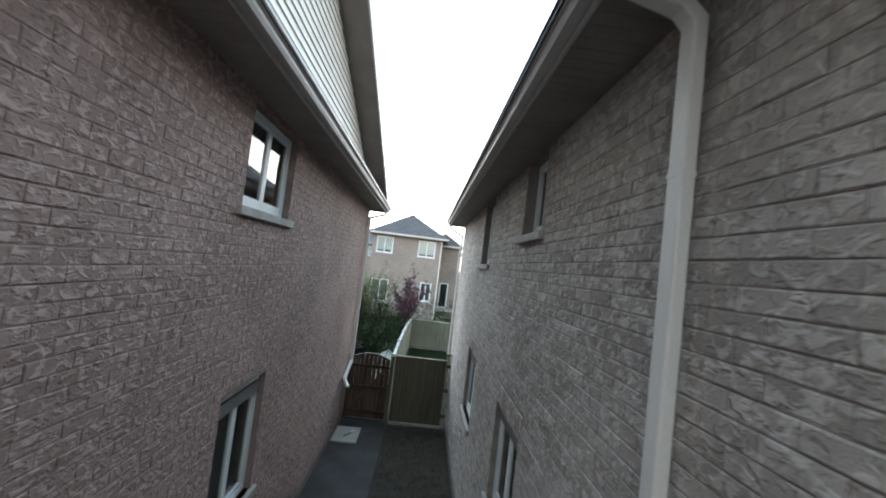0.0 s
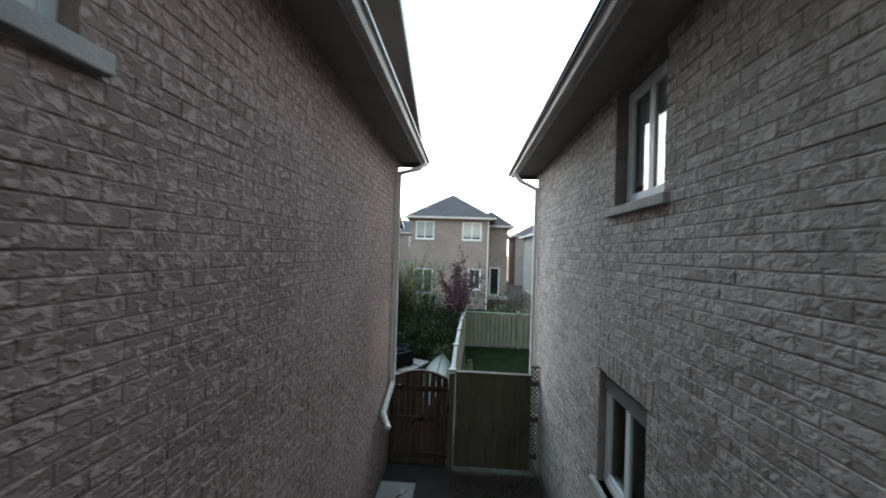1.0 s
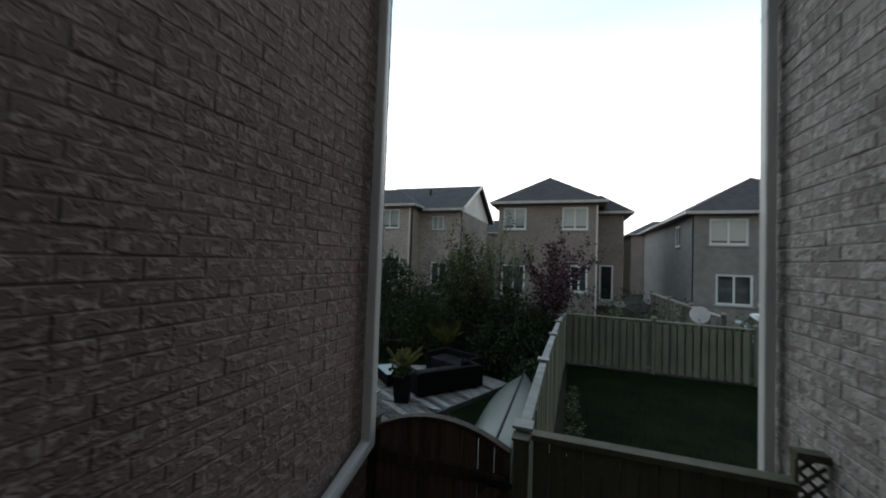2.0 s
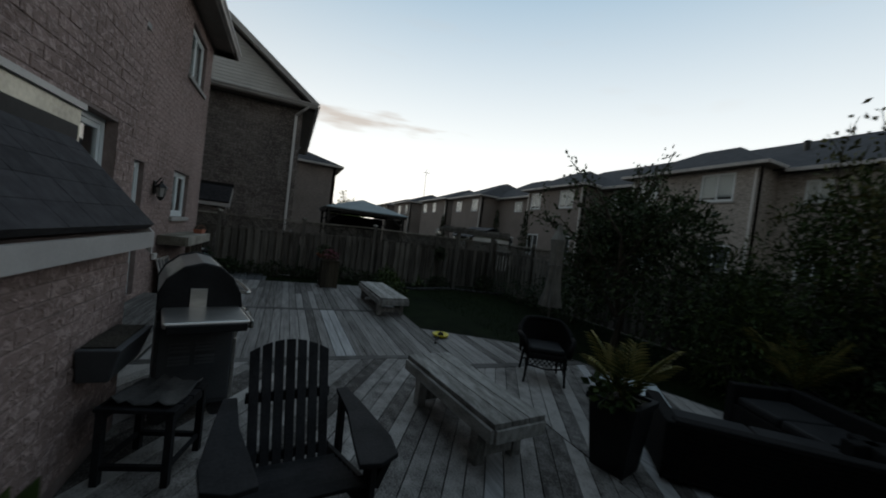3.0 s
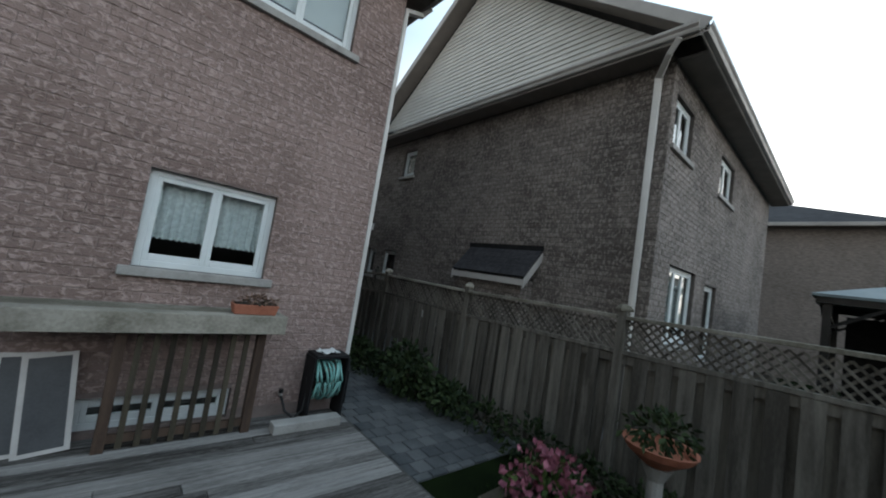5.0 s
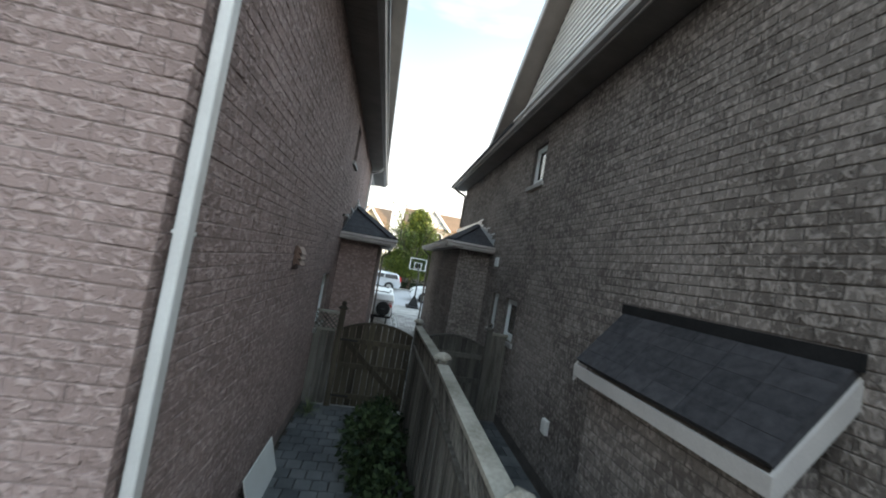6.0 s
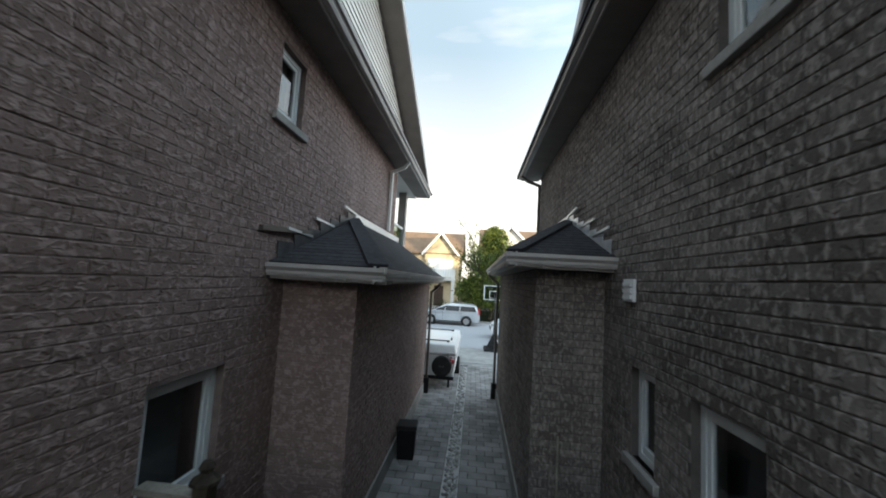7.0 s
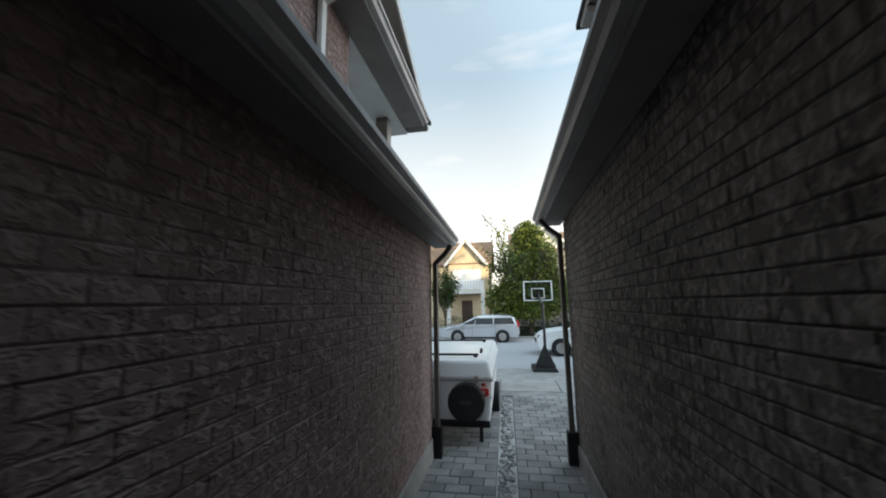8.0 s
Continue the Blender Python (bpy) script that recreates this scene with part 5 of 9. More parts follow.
for i in range(280):
    k = r.uniform(0.6, 1.25)
    place("stone", stones[i % 5], strip, (r.uniform(-12.52, -12.34), -8.0 - 8.5 * i / 280 + r.uniform(-0.03, 0.03), -0.025), (r.uniform(-0.3, 0.3), r.uniform(-0.3, 0.3), r.uniform(0, 6)), (k, k, k))
for i in range(900):
    k, t = r.uniform(0.6, 1.2), r.uniform(0, 6)
    x, y = r.uniform(-12.52, -12.34), r.uniform(-16.5, -5.1)
    m = stones[i % 5]
    c, s = math.cos(t) * k, math.sin(t) * k
    g.add([(x + p.co.x * c - p.co.y * s, y + p.co.x * s + p.co.y * c, -0.02 + p.co.z * k) for p in m.vertices], [tuple(p.vertices) for p in m.polygons])
ob = g.obj("small_stones", GRAVEL, strip, smooth=True)
ob["kind"] = "stuff"

setting("driveway", Geo().box(-30, 12, -17.0, -16.6, -0.06, 0.02), PAVER_TAN, "grey driveway edge by the pavement", "driveway")
setting("driveway", Geo().box(-10.56, -2.5, -16.6, -14.4, -0.06, 0.02), ASPHALT, "grey asphalt driveway before the garage", "driveway")
setting("driveway", Geo().box(-23, -14.2, -16.6, -12.0, -0.06, 0.02), ASPHALT, "grey asphalt driveway of the neighbour", "driveway")
pave = setting("pavement", Geo().box(-80, 60, -18.35, -17.0, -0.1, 0.0), CONCRETE, "pale concrete pavement along the street", "pavement")
slabs = mesh_of(chamfered(1.48, 1.33, 0.04, 0.012), "slab", CONCRETE)
for i in range(30):
    place("slab", slabs, pave, (-34 + 1.5 * i, -17.675, -0.005))
setting("verge", Geo().box(-80, 60, -20.0, -18.35, -0.1, 0.025), CONCRETE, "paved driveway apron between pavement and kerb", "verge")
setting("kerb", Geo().box(-80, 60, -20.3, -20.0, -0.15, 0.03), CONCRETE, "low pale concrete kerb", "kerb", bevel=0.02)
setting("road", Geo().box(-90, 70, -31.0, -20.3, -0.14, 0.0), ASPHALT, "pale worn asphalt residential street", "road")
setting("kerb", Geo().box(-80, 60, -31.3, -31.0, -0.15, 0.11), CONCRETE, "pale concrete kerb across the street", "kerb", bevel=0.02)
setting("verge", Geo().box(-80, 60, -42.0, -31.3, -0.1, 0.09), LAWN, "grass verge and front gardens across the street", "lawn")
setting("driveway", Geo().box(-10.5, -5.5, -42.0, -31.3, 0.0, 0.11), ASPHALT, "asphalt driveway across the street", "driveway")

# ---- fences and gates ----
def lattice(p, q, z0, z1, material, parent, step=0.085, w=0.02):
    """Crossed diagonal strips between two uprights, from p to q on the ground."""
    p, q = Vector((*p, 0)), Vector((*q, 0))
    L, d = (q - p).length, (q - p).normalized()
    n = Vector((-d.y, d.x, 0))
    h, g = z1 - z0, Geo()
    for side, lean in ((0.006, 1), (-0.006, -1)):
        a = -h
        while a < L:
            s0, s1 = max(a, 0), min(a + h, L)
            u, v = (s0 - a, s1 - a) if lean > 0 else (h - (s0 - a), h - (s1 - a))
            if s1 - s0 > 0.03:
                g.beam(p + d * s0 + n * side + Vector((0, 0, z0 + u)), p + d * s1 + n * side + Vector((0, 0, z0 + v)), 0.01, w, up=(0, 0, 1))
            a += step
    return g.obj("lattice", material, parent)


def fence(label, pts, tops, material, rail_mat, foot=0.04, lat=0.0, gap=0.07, bw=0.14, both=True, cap="flat", post=0.10, side=1, category="fence", rail_w=0.14, seed=5, foot_drop=0.0):
    """Posts at pts with heights tops; boards between them, a flat top rail, a lattice band lat metres high under it."""
    r = random.Random(seed)
    root = thing("fence", (*pts[0], 0), label, category)
    boards = {}
    for i, (p, zt) in enumerate(zip(pts, tops)):
        g = Geo().box(p[0] - post / 2, p[0] + post / 2, p[1] - post / 2, p[1] + post / 2, -0.1, zt + (0.015 if cap == "low" else 0.05))
        po = g.obj("post", material, root, bevel=0.006)
        c = Geo()
        k = post / 2 + 0.02
        if cap == "low":
            c.box(p[0] - k, p[0] + k, p[1] - k, p[1] + k, zt + 0.015, zt + 0.035)
        elif cap == "flat":
            c.lathe((p[0], p[1], zt + 0.05), [(k * 1.4, 0), (k * 1.4, 0.025), (k * 0.9, 0.06), (0.01, 0.075)], 4)
        else:
            c.lathe((p[0], p[1], zt + 0.05), [(k * 1.4, 0), (k * 1.4, 0.03), (k * 0.6, 0.05), (k * 0.6, 0.075), (k, 0.10), (k * 0.75, 0.135), (0.01, 0.15)], 8)
        c.obj("post_cap", rail_mat, po)
    for (p, za), (q, zb) in zip(zip(pts, tops), zip(pts[1:], tops[1:])):
        P, Q = Vector((*p, 0)), Vector((*q, 0))
        d = (Q - P).normalized()
        n = Vector((-d.y, d.x, 0))
        ang = math.atan2(d.y, d.x)
        A, B = P + d * post / 2, Q - d * post / 2
        L = (B - A).length
        up = lambda v, z: Vector((v.x, v.y, z))
        Geo().beam(up(A, za - 0.02), up(B, zb - 0.02), rail_w, 0.04).obj("top_rail", rail_mat, root, bevel=0.004)
        z_b = lambda s: za + (zb - za) * s / L - 0.045 - lat
        if lat:
            Geo().beam(up(A, za - lat - 0.05), up(B, zb - lat - 0.05), 0.09, 0.04).obj("lattice_rail", material, root)
            lattice((A.x, A.y), (B.x, B.y), min(za, zb) - lat - 0.03, min(za, zb) - 0.03, material, root)
        Geo().beam(up(A, foot + 0.1), up(B, foot + 0.1), 0.04, 0.09).obj("bottom_rail", material, root)
        Geo().beam(up(A, z_b(0) - 0.08), up(B, z_b(L) - 0.08), 0.04, 0.09).obj("middle_rail", material, root)
        for lay in (1, -1) if both else (1,):
            s = bw / 2 + 0.01 + (0 if lay > 0 else (bw + gap) / 2)
            while s < L - bw / 2 + 0.02:
                h = round(z_b(s) - 0.03 - foot, 2)
                key = (h, r.randrange(3))
                if key not in boards:
                    m = Geo()
                    t, e = 0.018, r.uniform(-0.006, 0.006)
                    v = [(-bw / 2, 0, 0), (bw / 2, 0, 0), (bw / 2, t, 0), (-bw / 2, t, 0)]
                    m.hexa(v + [(x + e, y, h - 0.012 * (1 if y else 0)) for x, y, z in v])
                    boards[key] = mesh_of(m, "board", material)
                o = A + d * s + n * (lay * side * 0.032 - (0.009 if lay * side > 0 else 0.009))
                place("board", boards[key], root, (o.x, o.y, foot), (r.uniform(-0.006, 0.006), r.uniform(-0.008, 0.008), ang + r.uniform(-0.015, 0.015)))
                s += bw + gap
    return root


fence("weathered olive board fence with a silvery top rail", [(1.19, 0.68), (1.2, 2.69), (1.24, 4.66), (1.28, 6.55), (1.33, 8.25), (1.41, 9.85)], [1.82, 1.8, 1.77, 1.72, 1.63, 1.52], OLIVE_PALE, GREY_RAIL, gap=0.03, side=-1, seed=6, rail_w=0.085, cap="low")
fence("pale olive painted board fence with gaps and a top rail", [(1.41, 9.85), (3.8, 9.83), (6.2, 9.8), (8.6, 9.78), (11.0, 9.75)], [1.52, 1.5, 1.48, 1.46, 1.44], OLIVE_PALE, OLIVE_PALE, gap=0.045, side=-1, both=True, seed=7)
fence("dark weathered board fence behind the garden trees", [(-12.4, 10.0), (-9.9, 10.02), (-7.4, 10.05), (-4.9, 10.07), (-2.5, 10.07), (-0.1, 10.07), (1.41, 10.0)], [1.9, 1.88, 1.86, 1.84, 1.82, 1.8, 1.75], FENCE_WOOD, FENCE_RAIL, lat=0.3, seed=8)
fence("weathered grey board fence with a lattice top", [(-12.42, -5.0), (-12.42, -2.2), (-12.41, 0.22), (-12.41, 2.62), (-12.4, 4.99), (-12.4, 7.39), (-12.4, 9.9)], [1.68, 1.79, 1.78, 1.83, 1.9, 1.9, 1.9], FENCE_WOOD, FENCE_RAIL, lat=0.34, seed=9)
fence("grey board fence at the end of the western garden", [(-30, 10.0), (-27.5, 10.0), (-25, 10.0), (-22.5, 10.0), (-20, 10.0), (-17.5, 10.0), (-15, 10.0), (-12.5, 9.97)], [1.85] * 8, FENCE_WOOD, FENCE_RAIL, both=False, lat=0.3, seed=10)
fence("dark board fence between far gardens", [(-5, 10.4), (-5, 13), (-5, 16), (-5, 19.5)], [1.8] * 4, FENCE_WOOD, FENCE_RAIL, both=False, seed=12)
fence("dark board fence between far gardens", [(5.6, 10.2), (5.6, 13), (5.6, 16), (5.6, 19.5)], [1.7] * 4, FENCE_WOOD, FENCE_RAIL, both=False, seed=13)


def gate(label, x0, x1, y, z0, z_side, z_mid, material, brace=True, seed=3, side=1):
    """A boarded gate with an arched head, ledges, a slanting brace, hinges and a latch."""
    r = random.Random(seed)
    root = thing("garden_gate", ((x0 + x1) / 2, y, 0), label, "gate")
    n = round((x1 - x0) / 0.115)
    w = (x1 - x0) / n
    arch = lambda x: z_side + (z_mid - z_side) * (1 - ((x - (x0 + x1) / 2) / ((x1 - x0) / 2)) ** 2)
    for i in range(n):
        a, b = x0 + i * w + 0.004, x0 + (i + 1) * w - 0.004
        t = r.uniform(-0.003, 0.003)
        Geo().hexa([(a, y - 0.012 + t, z0), (b, y - 0.012 + t, z0), (b, y + 0.012 + t, z0), (a, y + 0.012 + t, z0), (a, y - 0.012 + t, arch(a)), (b, y - 0.012 + t, arch(b)), (b, y + 0.012 + t, arch(b)), (a, y + 0.012 + t, arch(a))]).obj("board", material, root)
    f = y + side * 0.03
    for z in (z0 + 0.18, (z0 + z_side) / 2 + 0.05, z_side - 0.18):
        Geo().box(x0 + 0.02, x1 - 0.02, f - 0.017, f + 0.017, z - 0.045, z + 0.045).obj("ledge", material, root, bevel=0.004)
    if brace:
        Geo().beam((x0 + 0.08, f, z0 + 0.2), (x1 - 0.08, f, z_side - 0.2), 0.034, 0.09).obj("brace", material, root)
    m, g = 10, Geo()
    for i in range(m + 1):
        x = x0 + (x1 - x0) * i / m
        g.v += [(x, y + side * 0.005 + dy, arch(x) + dz) for dy, dz in ((-0.035, -0.004), (0.035, -0.004), (0.035, 0.03), (-0.035, 0.03))]
    g.f = [(4 * i + j, 4 * i + (j + 1) % 4, 4 * i + 4 + (j + 1) % 4, 4 * i + 4 + j) for i in range(m) for j in range(4)] + [(0, 1, 2, 3), (4 * m, 4 * m + 3, 4 * m + 2, 4 * m + 1)]
    g.obj("arched_cap", material, root)
    for z in (z0 + 0.18, z_side - 0.18):
        Geo().box(x1 - 0.3, x1 + 0.02, f + side * 0.018, f + side * 0.024, z - 0.018, z + 0.018).obj("strap_hinge", BLACK_METAL, root, "black strap hinge")
    Geo().tube([(x0 + 0.06, f + side * 0.02, 1.0), (x0 + 0.06, f + side * 0.07, 1.04), (x0 + 0.06, f + side * 0.07, 1.14), (x0 + 0.06, f + side * 0.02, 1.18)], 0.009, 6).obj("latch", BLACK_METAL, root, "black metal latch")
    return root


def gate_post(x, y, z, material, label, w=0.1, flat=False):
    root = thing("gate_post", (x, y, 0), label, "post")
    Geo().box(x - w / 2, x + w / 2, y - w / 2, y + w / 2, -0.1, z).obj("shaft", material, root, bevel=0.006)
    Geo().box(x - w * 0.6, x + w * 0.6, y - w * 0.6, y + w * 0.6, z, z + 0.02).obj("cap", material, root) if flat else Geo().lathe((x, y, z), [(w * 0.9, 0), (w * 0.9, 0.025), (w * 0.5, 0.05), (w * 0.35, 0.07), (w * 0.5, 0.10), (w * 0.3, 0.135), (0.01, 0.145)], 8).obj("cap", material, root)


gate("dark brown boarded gate with an arched top", 0.06, 1.12, 0.58, 0.05, 1.66, 1.81, DARK_GATE, brace=True, seed=1, side=-1)
gate_post(0.03, 0.58, 1.74, DARK_GATE, "dark brown gate post beside the brick corner", 0.08, flat=True)
gate_post(1.19, 0.56, 1.8, OLIVE, "olive painted gate post with a cap", flat=True)
panel = thing("fence", (2.0, 0.58, 0), "plain olive painted board fence beside the gate", "fence")
for i in range(13):
    a = 1.27 + i * 0.1085
    Geo().box(a, a + 0.104, 0.565, 0.588 + (i % 2) * 0.003, 0.05, 1.80).obj("board", OLIVE, panel, bevel=0.003)
for z in (0.3, 1.0, 1.68):
    Geo().box(1.27, 2.84, 0.59, 0.625, z - 0.045, z + 0.045).obj("rail", OLIVE, panel)
Geo().box(1.26, 2.70, 0.53, 0.63, 1.81, 1.85).obj("cap_rail", OLIVE, panel, bevel=0.004)
Geo().box(2.685, 2.70, 0.56, 0.61, 0.05, 1.98).obj("edge_strip", OLIVE, panel)
lattice((2.70, 0.58), (2.83, 0.58), 0.3, 1.98, OLIVE, panel)
Geo().box(2.685, 2.84, 0.54, 0.62, 1.98, 2.02).obj("lattice_cap", OLIVE, panel)

gate_post(-11.0, -5.0, 1.78, MOSS_GATE, "mossy grey gate post with a carved cap")
gate_post(-13.82, -5.0, 1.78, DAMP_GATE, "mossy grey gate post against the neighbour's panel")
panel = thing("fence", (-10.75, -5.0, 0), "narrow weathered panel with a lattice top", "fence")
for i in range(3):
    Geo().box(-10.93 + i * 0.13, -10.81 + i * 0.13, -5.015, -4.99, 0.05, 1.36).obj("board", FENCE_WOOD, panel)
lattice((-10.95, -5.0), (-10.55, -5.0), 1.4, 1.68, FENCE_WOOD, panel)
Geo().box(-10.95, -10.55, -5.05, -4.95, 1.68, 1.72).obj("cap_rail", FENCE_RAIL, panel)
Geo().box(-10.95, -10.55, -5.03, -4.97, 1.36, 1.40).obj("rail", FENCE_RAIL, panel)
panel = thing("fence", (-14.0, -5.0, 0), "narrow weathered panel against grey brick", "fence")
for i in range(3):
    Geo().box(-14.19 + i * 0.11, -14.09 + i * 0.11, -5.015, -4.99, 0.05, 1.7).obj("board", FENCE_WOOD, panel)
Geo().box(-14.19, -13.87, -5.05, -4.95, 1.7, 1.74).obj("cap_rail", FENCE_RAIL, panel)
gate("mossy weathered board gate with an arched top", -12.35, -11.06, -5.0, 0.05, 1.42, 1.58, MOSS_GATE, seed=2)
gate("dark weathered board gate with an arched top", -13.75, -12.5, -5.0, 0.05, 1.42, 1.58, DAMP_GATE, seed=4)

# ---- wooden deck ----
DZ = 0.1
deck = tagged(new("deck"), "weathered grey wooden garden deck with a raised step", "deck", kind="structure")
r = random.Random(31)
BW = 0.142


def deck_board(poly, z, material, name="board"):
    g = Geo().prism(poly, z - 0.035, z)
    return g.obj(name, material, deck, bevel=0.004)


def run_x(x0, x1, y0, y1, z, material, seed):
    rr = random.Random(seed)
    n = round((y1 - y0) / BW)
    w = (y1 - y0) / n
    for i in range(n):
        a, b = y0 + i * w + 0.004, y0 + (i + 1) * w - 0.004
        joints = [x0, x1]
        if x1 - x0 > 3 and rr.random() < 0.35:
            joints = [x0, rr.uniform(x0 + 1, x1 - 1), x1]
        for p, q in zip(joints, joints[1:]):
            dz = rr.uniform(-0.003, 0.003)
            pale = x1 > -5 and (2.95 < (a + b) / 2 < 3.1 or (2.45 < (a + b) / 2 < 2.6 and p > x0))
            deck_board([(p + 0.003, a), (q - 0.003, a), (q - 0.003, b), (p + 0.003, b)], z + dz, DECK_PALE if pale else material)


run_x(-10.48, -7.27, 0.06, 4.57, DZ, DECK_X, 1)
run_x(-7.13, -4.47, 0.78, 4.57, DZ, DECK_X, 2)
for x, y0 in ((-7.2, 0.06), (-4.4, 0.06)):
    deck_board([(x - 0.066, y0), (x + 0.066, y0), (x + 0.066, 4.57), (x - 0.066, 4.57)], DZ + 0.002, DECK_DARK, "seam_board")
# diagonal boards east of the seam: the main field, and the arm that holds the seats
field = [(-4.33, 0.67), (-1.22, 0.67), (-1.22, 3.7), (-0.91, 4.47), (-0.80, 4.70), (-4.33, 4.70)]
arm = [(-3.89, 4.715), (-0.79, 4.715), (0.17, 6.85), (-1.44, 7.62), (-3.89, 6.72)]
zone = [(-4.33, 0.67), (-1.22, 0.67), (-1.22, 3.7), (-0.91, 4.47), (0.17, 6.85), (-1.44, 7.62), (-4.82, 6.38), (-5.9, 4.53)]
dx, dy = Vector((-0.85, 0.53)).normalized()
nx, ny = -dy, dx


def concave_strip(poly, lo, hi):
    """The pieces of a strip lo..hi across the normal that lie inside a polygon, as quads."""
    def span(c):
        cuts = []
        for i, p in enumerate(poly):
            q = poly[(i + 1) % len(poly)]
            a, b = p[0] * nx + p[1] * ny - c, q[0] * nx + q[1] * ny - c
            if (a > 0) != (b > 0):
                t = a / (a - b)
                cuts.append((p[0] + t * (q[0] - p[0])) * dx + (p[1] + t * (q[1] - p[1])) * dy)
        cuts.sort()
        return list(zip(cuts[::2], cuts[1::2]))
    s, t = span(lo), span(hi)
    if len(s) != len(t):
        s = t = min(s, t, key=len)
    return [[(u * dx + c * nx, u * dy + c * ny) for u, c in ((a, lo), (b, lo), (b2, hi), (a2, hi))] for (a, b), (a2, b2) in zip(s, t)]


for area in (field, arm):
    cs = [p[0] * nx + p[1] * ny for p in area]
    c = min(cs) + 0.01
    while c < max(cs) - 0.02:
        for quad in concave_strip(area, c + 0.004, min(c + BW - 0.004, max(cs) - 0.001)):
            e = Vector(quad[1]) - Vector(quad[0])
            if e.length > 0.12:
                deck_board(quad, DZ + r.uniform(-0.003, 0.003), DECK_PALE if r.random() < 0.05 else DECK_D)
        c += BW
# boards of the northern corner, cut off along the lawn
lawn_side = lambda y: -5.92 + (y - 4.49) * 0.582
y = 4.60
while y < 6.36:
    b = min(y + BW, 6.38)
    deck_board([(lawn_side(y), y + 0.004), (-4.05, y + 0.004), (-4.05, b - 0.004), (lawn_side(b), b - 0.004)], DZ + r.uniform(-0.003, 0.003), DECK_X)
    y += BW
deck_board([(-4.04, 4.715), (-3.9, 4.715), (-3.9, 6.71), (-4.04, 6.66)], DZ + 0.002, DECK_DARK, "seam_board")
deck_board([(-4.04, 4.58), (-4.33, 4.58), (-4.33, 4.71), (-3.9, 4.71)], DZ - 0.002, DECK_DARK, "seam_board")
deck_board([(-5.9, 4.577), (-4.34, 4.577), (-4.34, 4.597), (-5.88, 4.597)], DZ - 0.004, DECK_DARK, "seam_board")
# rim boards under the edges
edge = zone[2:8] + [(-5.92, 4.57)]
for p, q in zip(edge, edge[1:]):
    Geo().beam((*p, 0.035), (*q, 0.035), 0.04, 0.13).obj("rim_board", DECK_DARK, deck)
for p, q in (((-5.92, 4.585), (-10.48, 4.585)), ((-10.49, 4.585), (-10.49, 0.06))):
    Geo().beam((*p, 0.03), (*q, 0.03), 0.03, 0.13).obj("rim_board", DECK_DARK, deck)
Geo().prism([(-10.4, 0.1), (-4.2, 0.1), (-4.2, 0.7), (-1.34, 0.7), (-1.34, 3.6), (-1.04, 4.5), (0.02, 6.75), (-1.44, 7.42), (-4.72, 6.23), (-5.75, 4.4), (-10.4, 4.4)], -0.01, 0.045).obj("joists", DECK_DARK, deck, "dark joists below the boards")
Geo().hexa([(-1.2, 2.75, -0.02), (-0.66, 3.0, -0.02), (-0.69, 3.9, -0.02), (-1.1, 3.9, -0.02), (-1.2, 2.75, 0.04), (-0.66, 3.0, 0.04), (-0.69, 3.9, 0.04), (-1.1, 3.9, 0.04)]).obj("low_step", DECK_DARK, deck, "dark low step", bevel=0.006)
# step in front of the patio door
SZ = 0.31
n = 5
for i in range(n):
    a, b = 0.03 + i * 0.74 / n + 0.004, 0.03 + (i + 1) * 0.74 / n - 0.004
    deck_board([(-7.12, a), (-4.42, a), (-4.42, b), (-7.12, b)], SZ + r.uniform(-0.002, 0.002), DECK_X, "step_board")
Geo().box(-7.10, -4.43, 0.725, 0.752, DZ, SZ - 0.038).obj("riser", DECK_X, deck, bevel=0.004)
Geo().box(-7.105, -7.075, 0.03, 0.724, DZ, SZ - 0.038).obj("riser", DECK_X, deck, bevel=0.004)

# ---- things on the deck ----
def set_down(root, x, y, z=0.0, deg=0.0):
    root.location, root.rotation_euler = (x, y, z), (0, 0, radians(deg))
    return root


def bench(label, x, y, deg, length, depth, h, nb):
    root = thing("garden_bench", (0, 0, 0), label, "bench", "plank benches on the deck")
    w = depth / nb
    for i in range(nb):
        a = -depth / 2 + i * w
        Geo().box(-length / 2, length / 2, a + 0.004, a + w - 0.004, h - 0.045, h).obj("top_plank", BENCH_WOOD, root, bevel=0.006)
    for s in (-1, 1):
        Geo().box(-length / 2 + 0.005, length / 2 - 0.005, s * depth / 2 - 0.02, s * depth / 2 + 0.018, h - 0.15, h - 0.046).obj("apron", BENCH_WOOD, root, bevel=0.006)
        Geo().box(s * length / 2 - 0.019, s * length / 2 + 0.019, -depth / 2 + 0.02, depth / 2 - 0.02, h - 0.15, h - 0.046).obj("end_apron", BENCH_WOOD, root, bevel=0.006)
        for q in (-1, 1):
            x1 = s * (length / 2 - 0.25)
            Geo().box(x1 - 0.05, x1 + 0.05, q * (depth / 2 - 0.07) - 0.045, q * (depth / 2 - 0.07) + 0.045, 0, h - 0.046).obj("leg", BENCH_WOOD, root, bevel=0.006)
        x1 = s * (length / 2 - 0.25)
        Geo().box(x1 - 0.04, x1 + 0.04, -depth / 2 + 0.12, depth / 2 - 0.12, 0.06, 0.15).obj("stretcher", BENCH_WOOD, root, bevel=0.004)
    return set_down(root, x, y, DZ, deg)


bench("weathered grey plank bench on thick wooden legs", -2.53, 3.80, 7, 1.5, 0.52, 0.44, 3)
bench("pale weathered plank bench at the edge of the deck", -7.70, 4.25, 1, 2.1, 0.6, 0.4, 4)


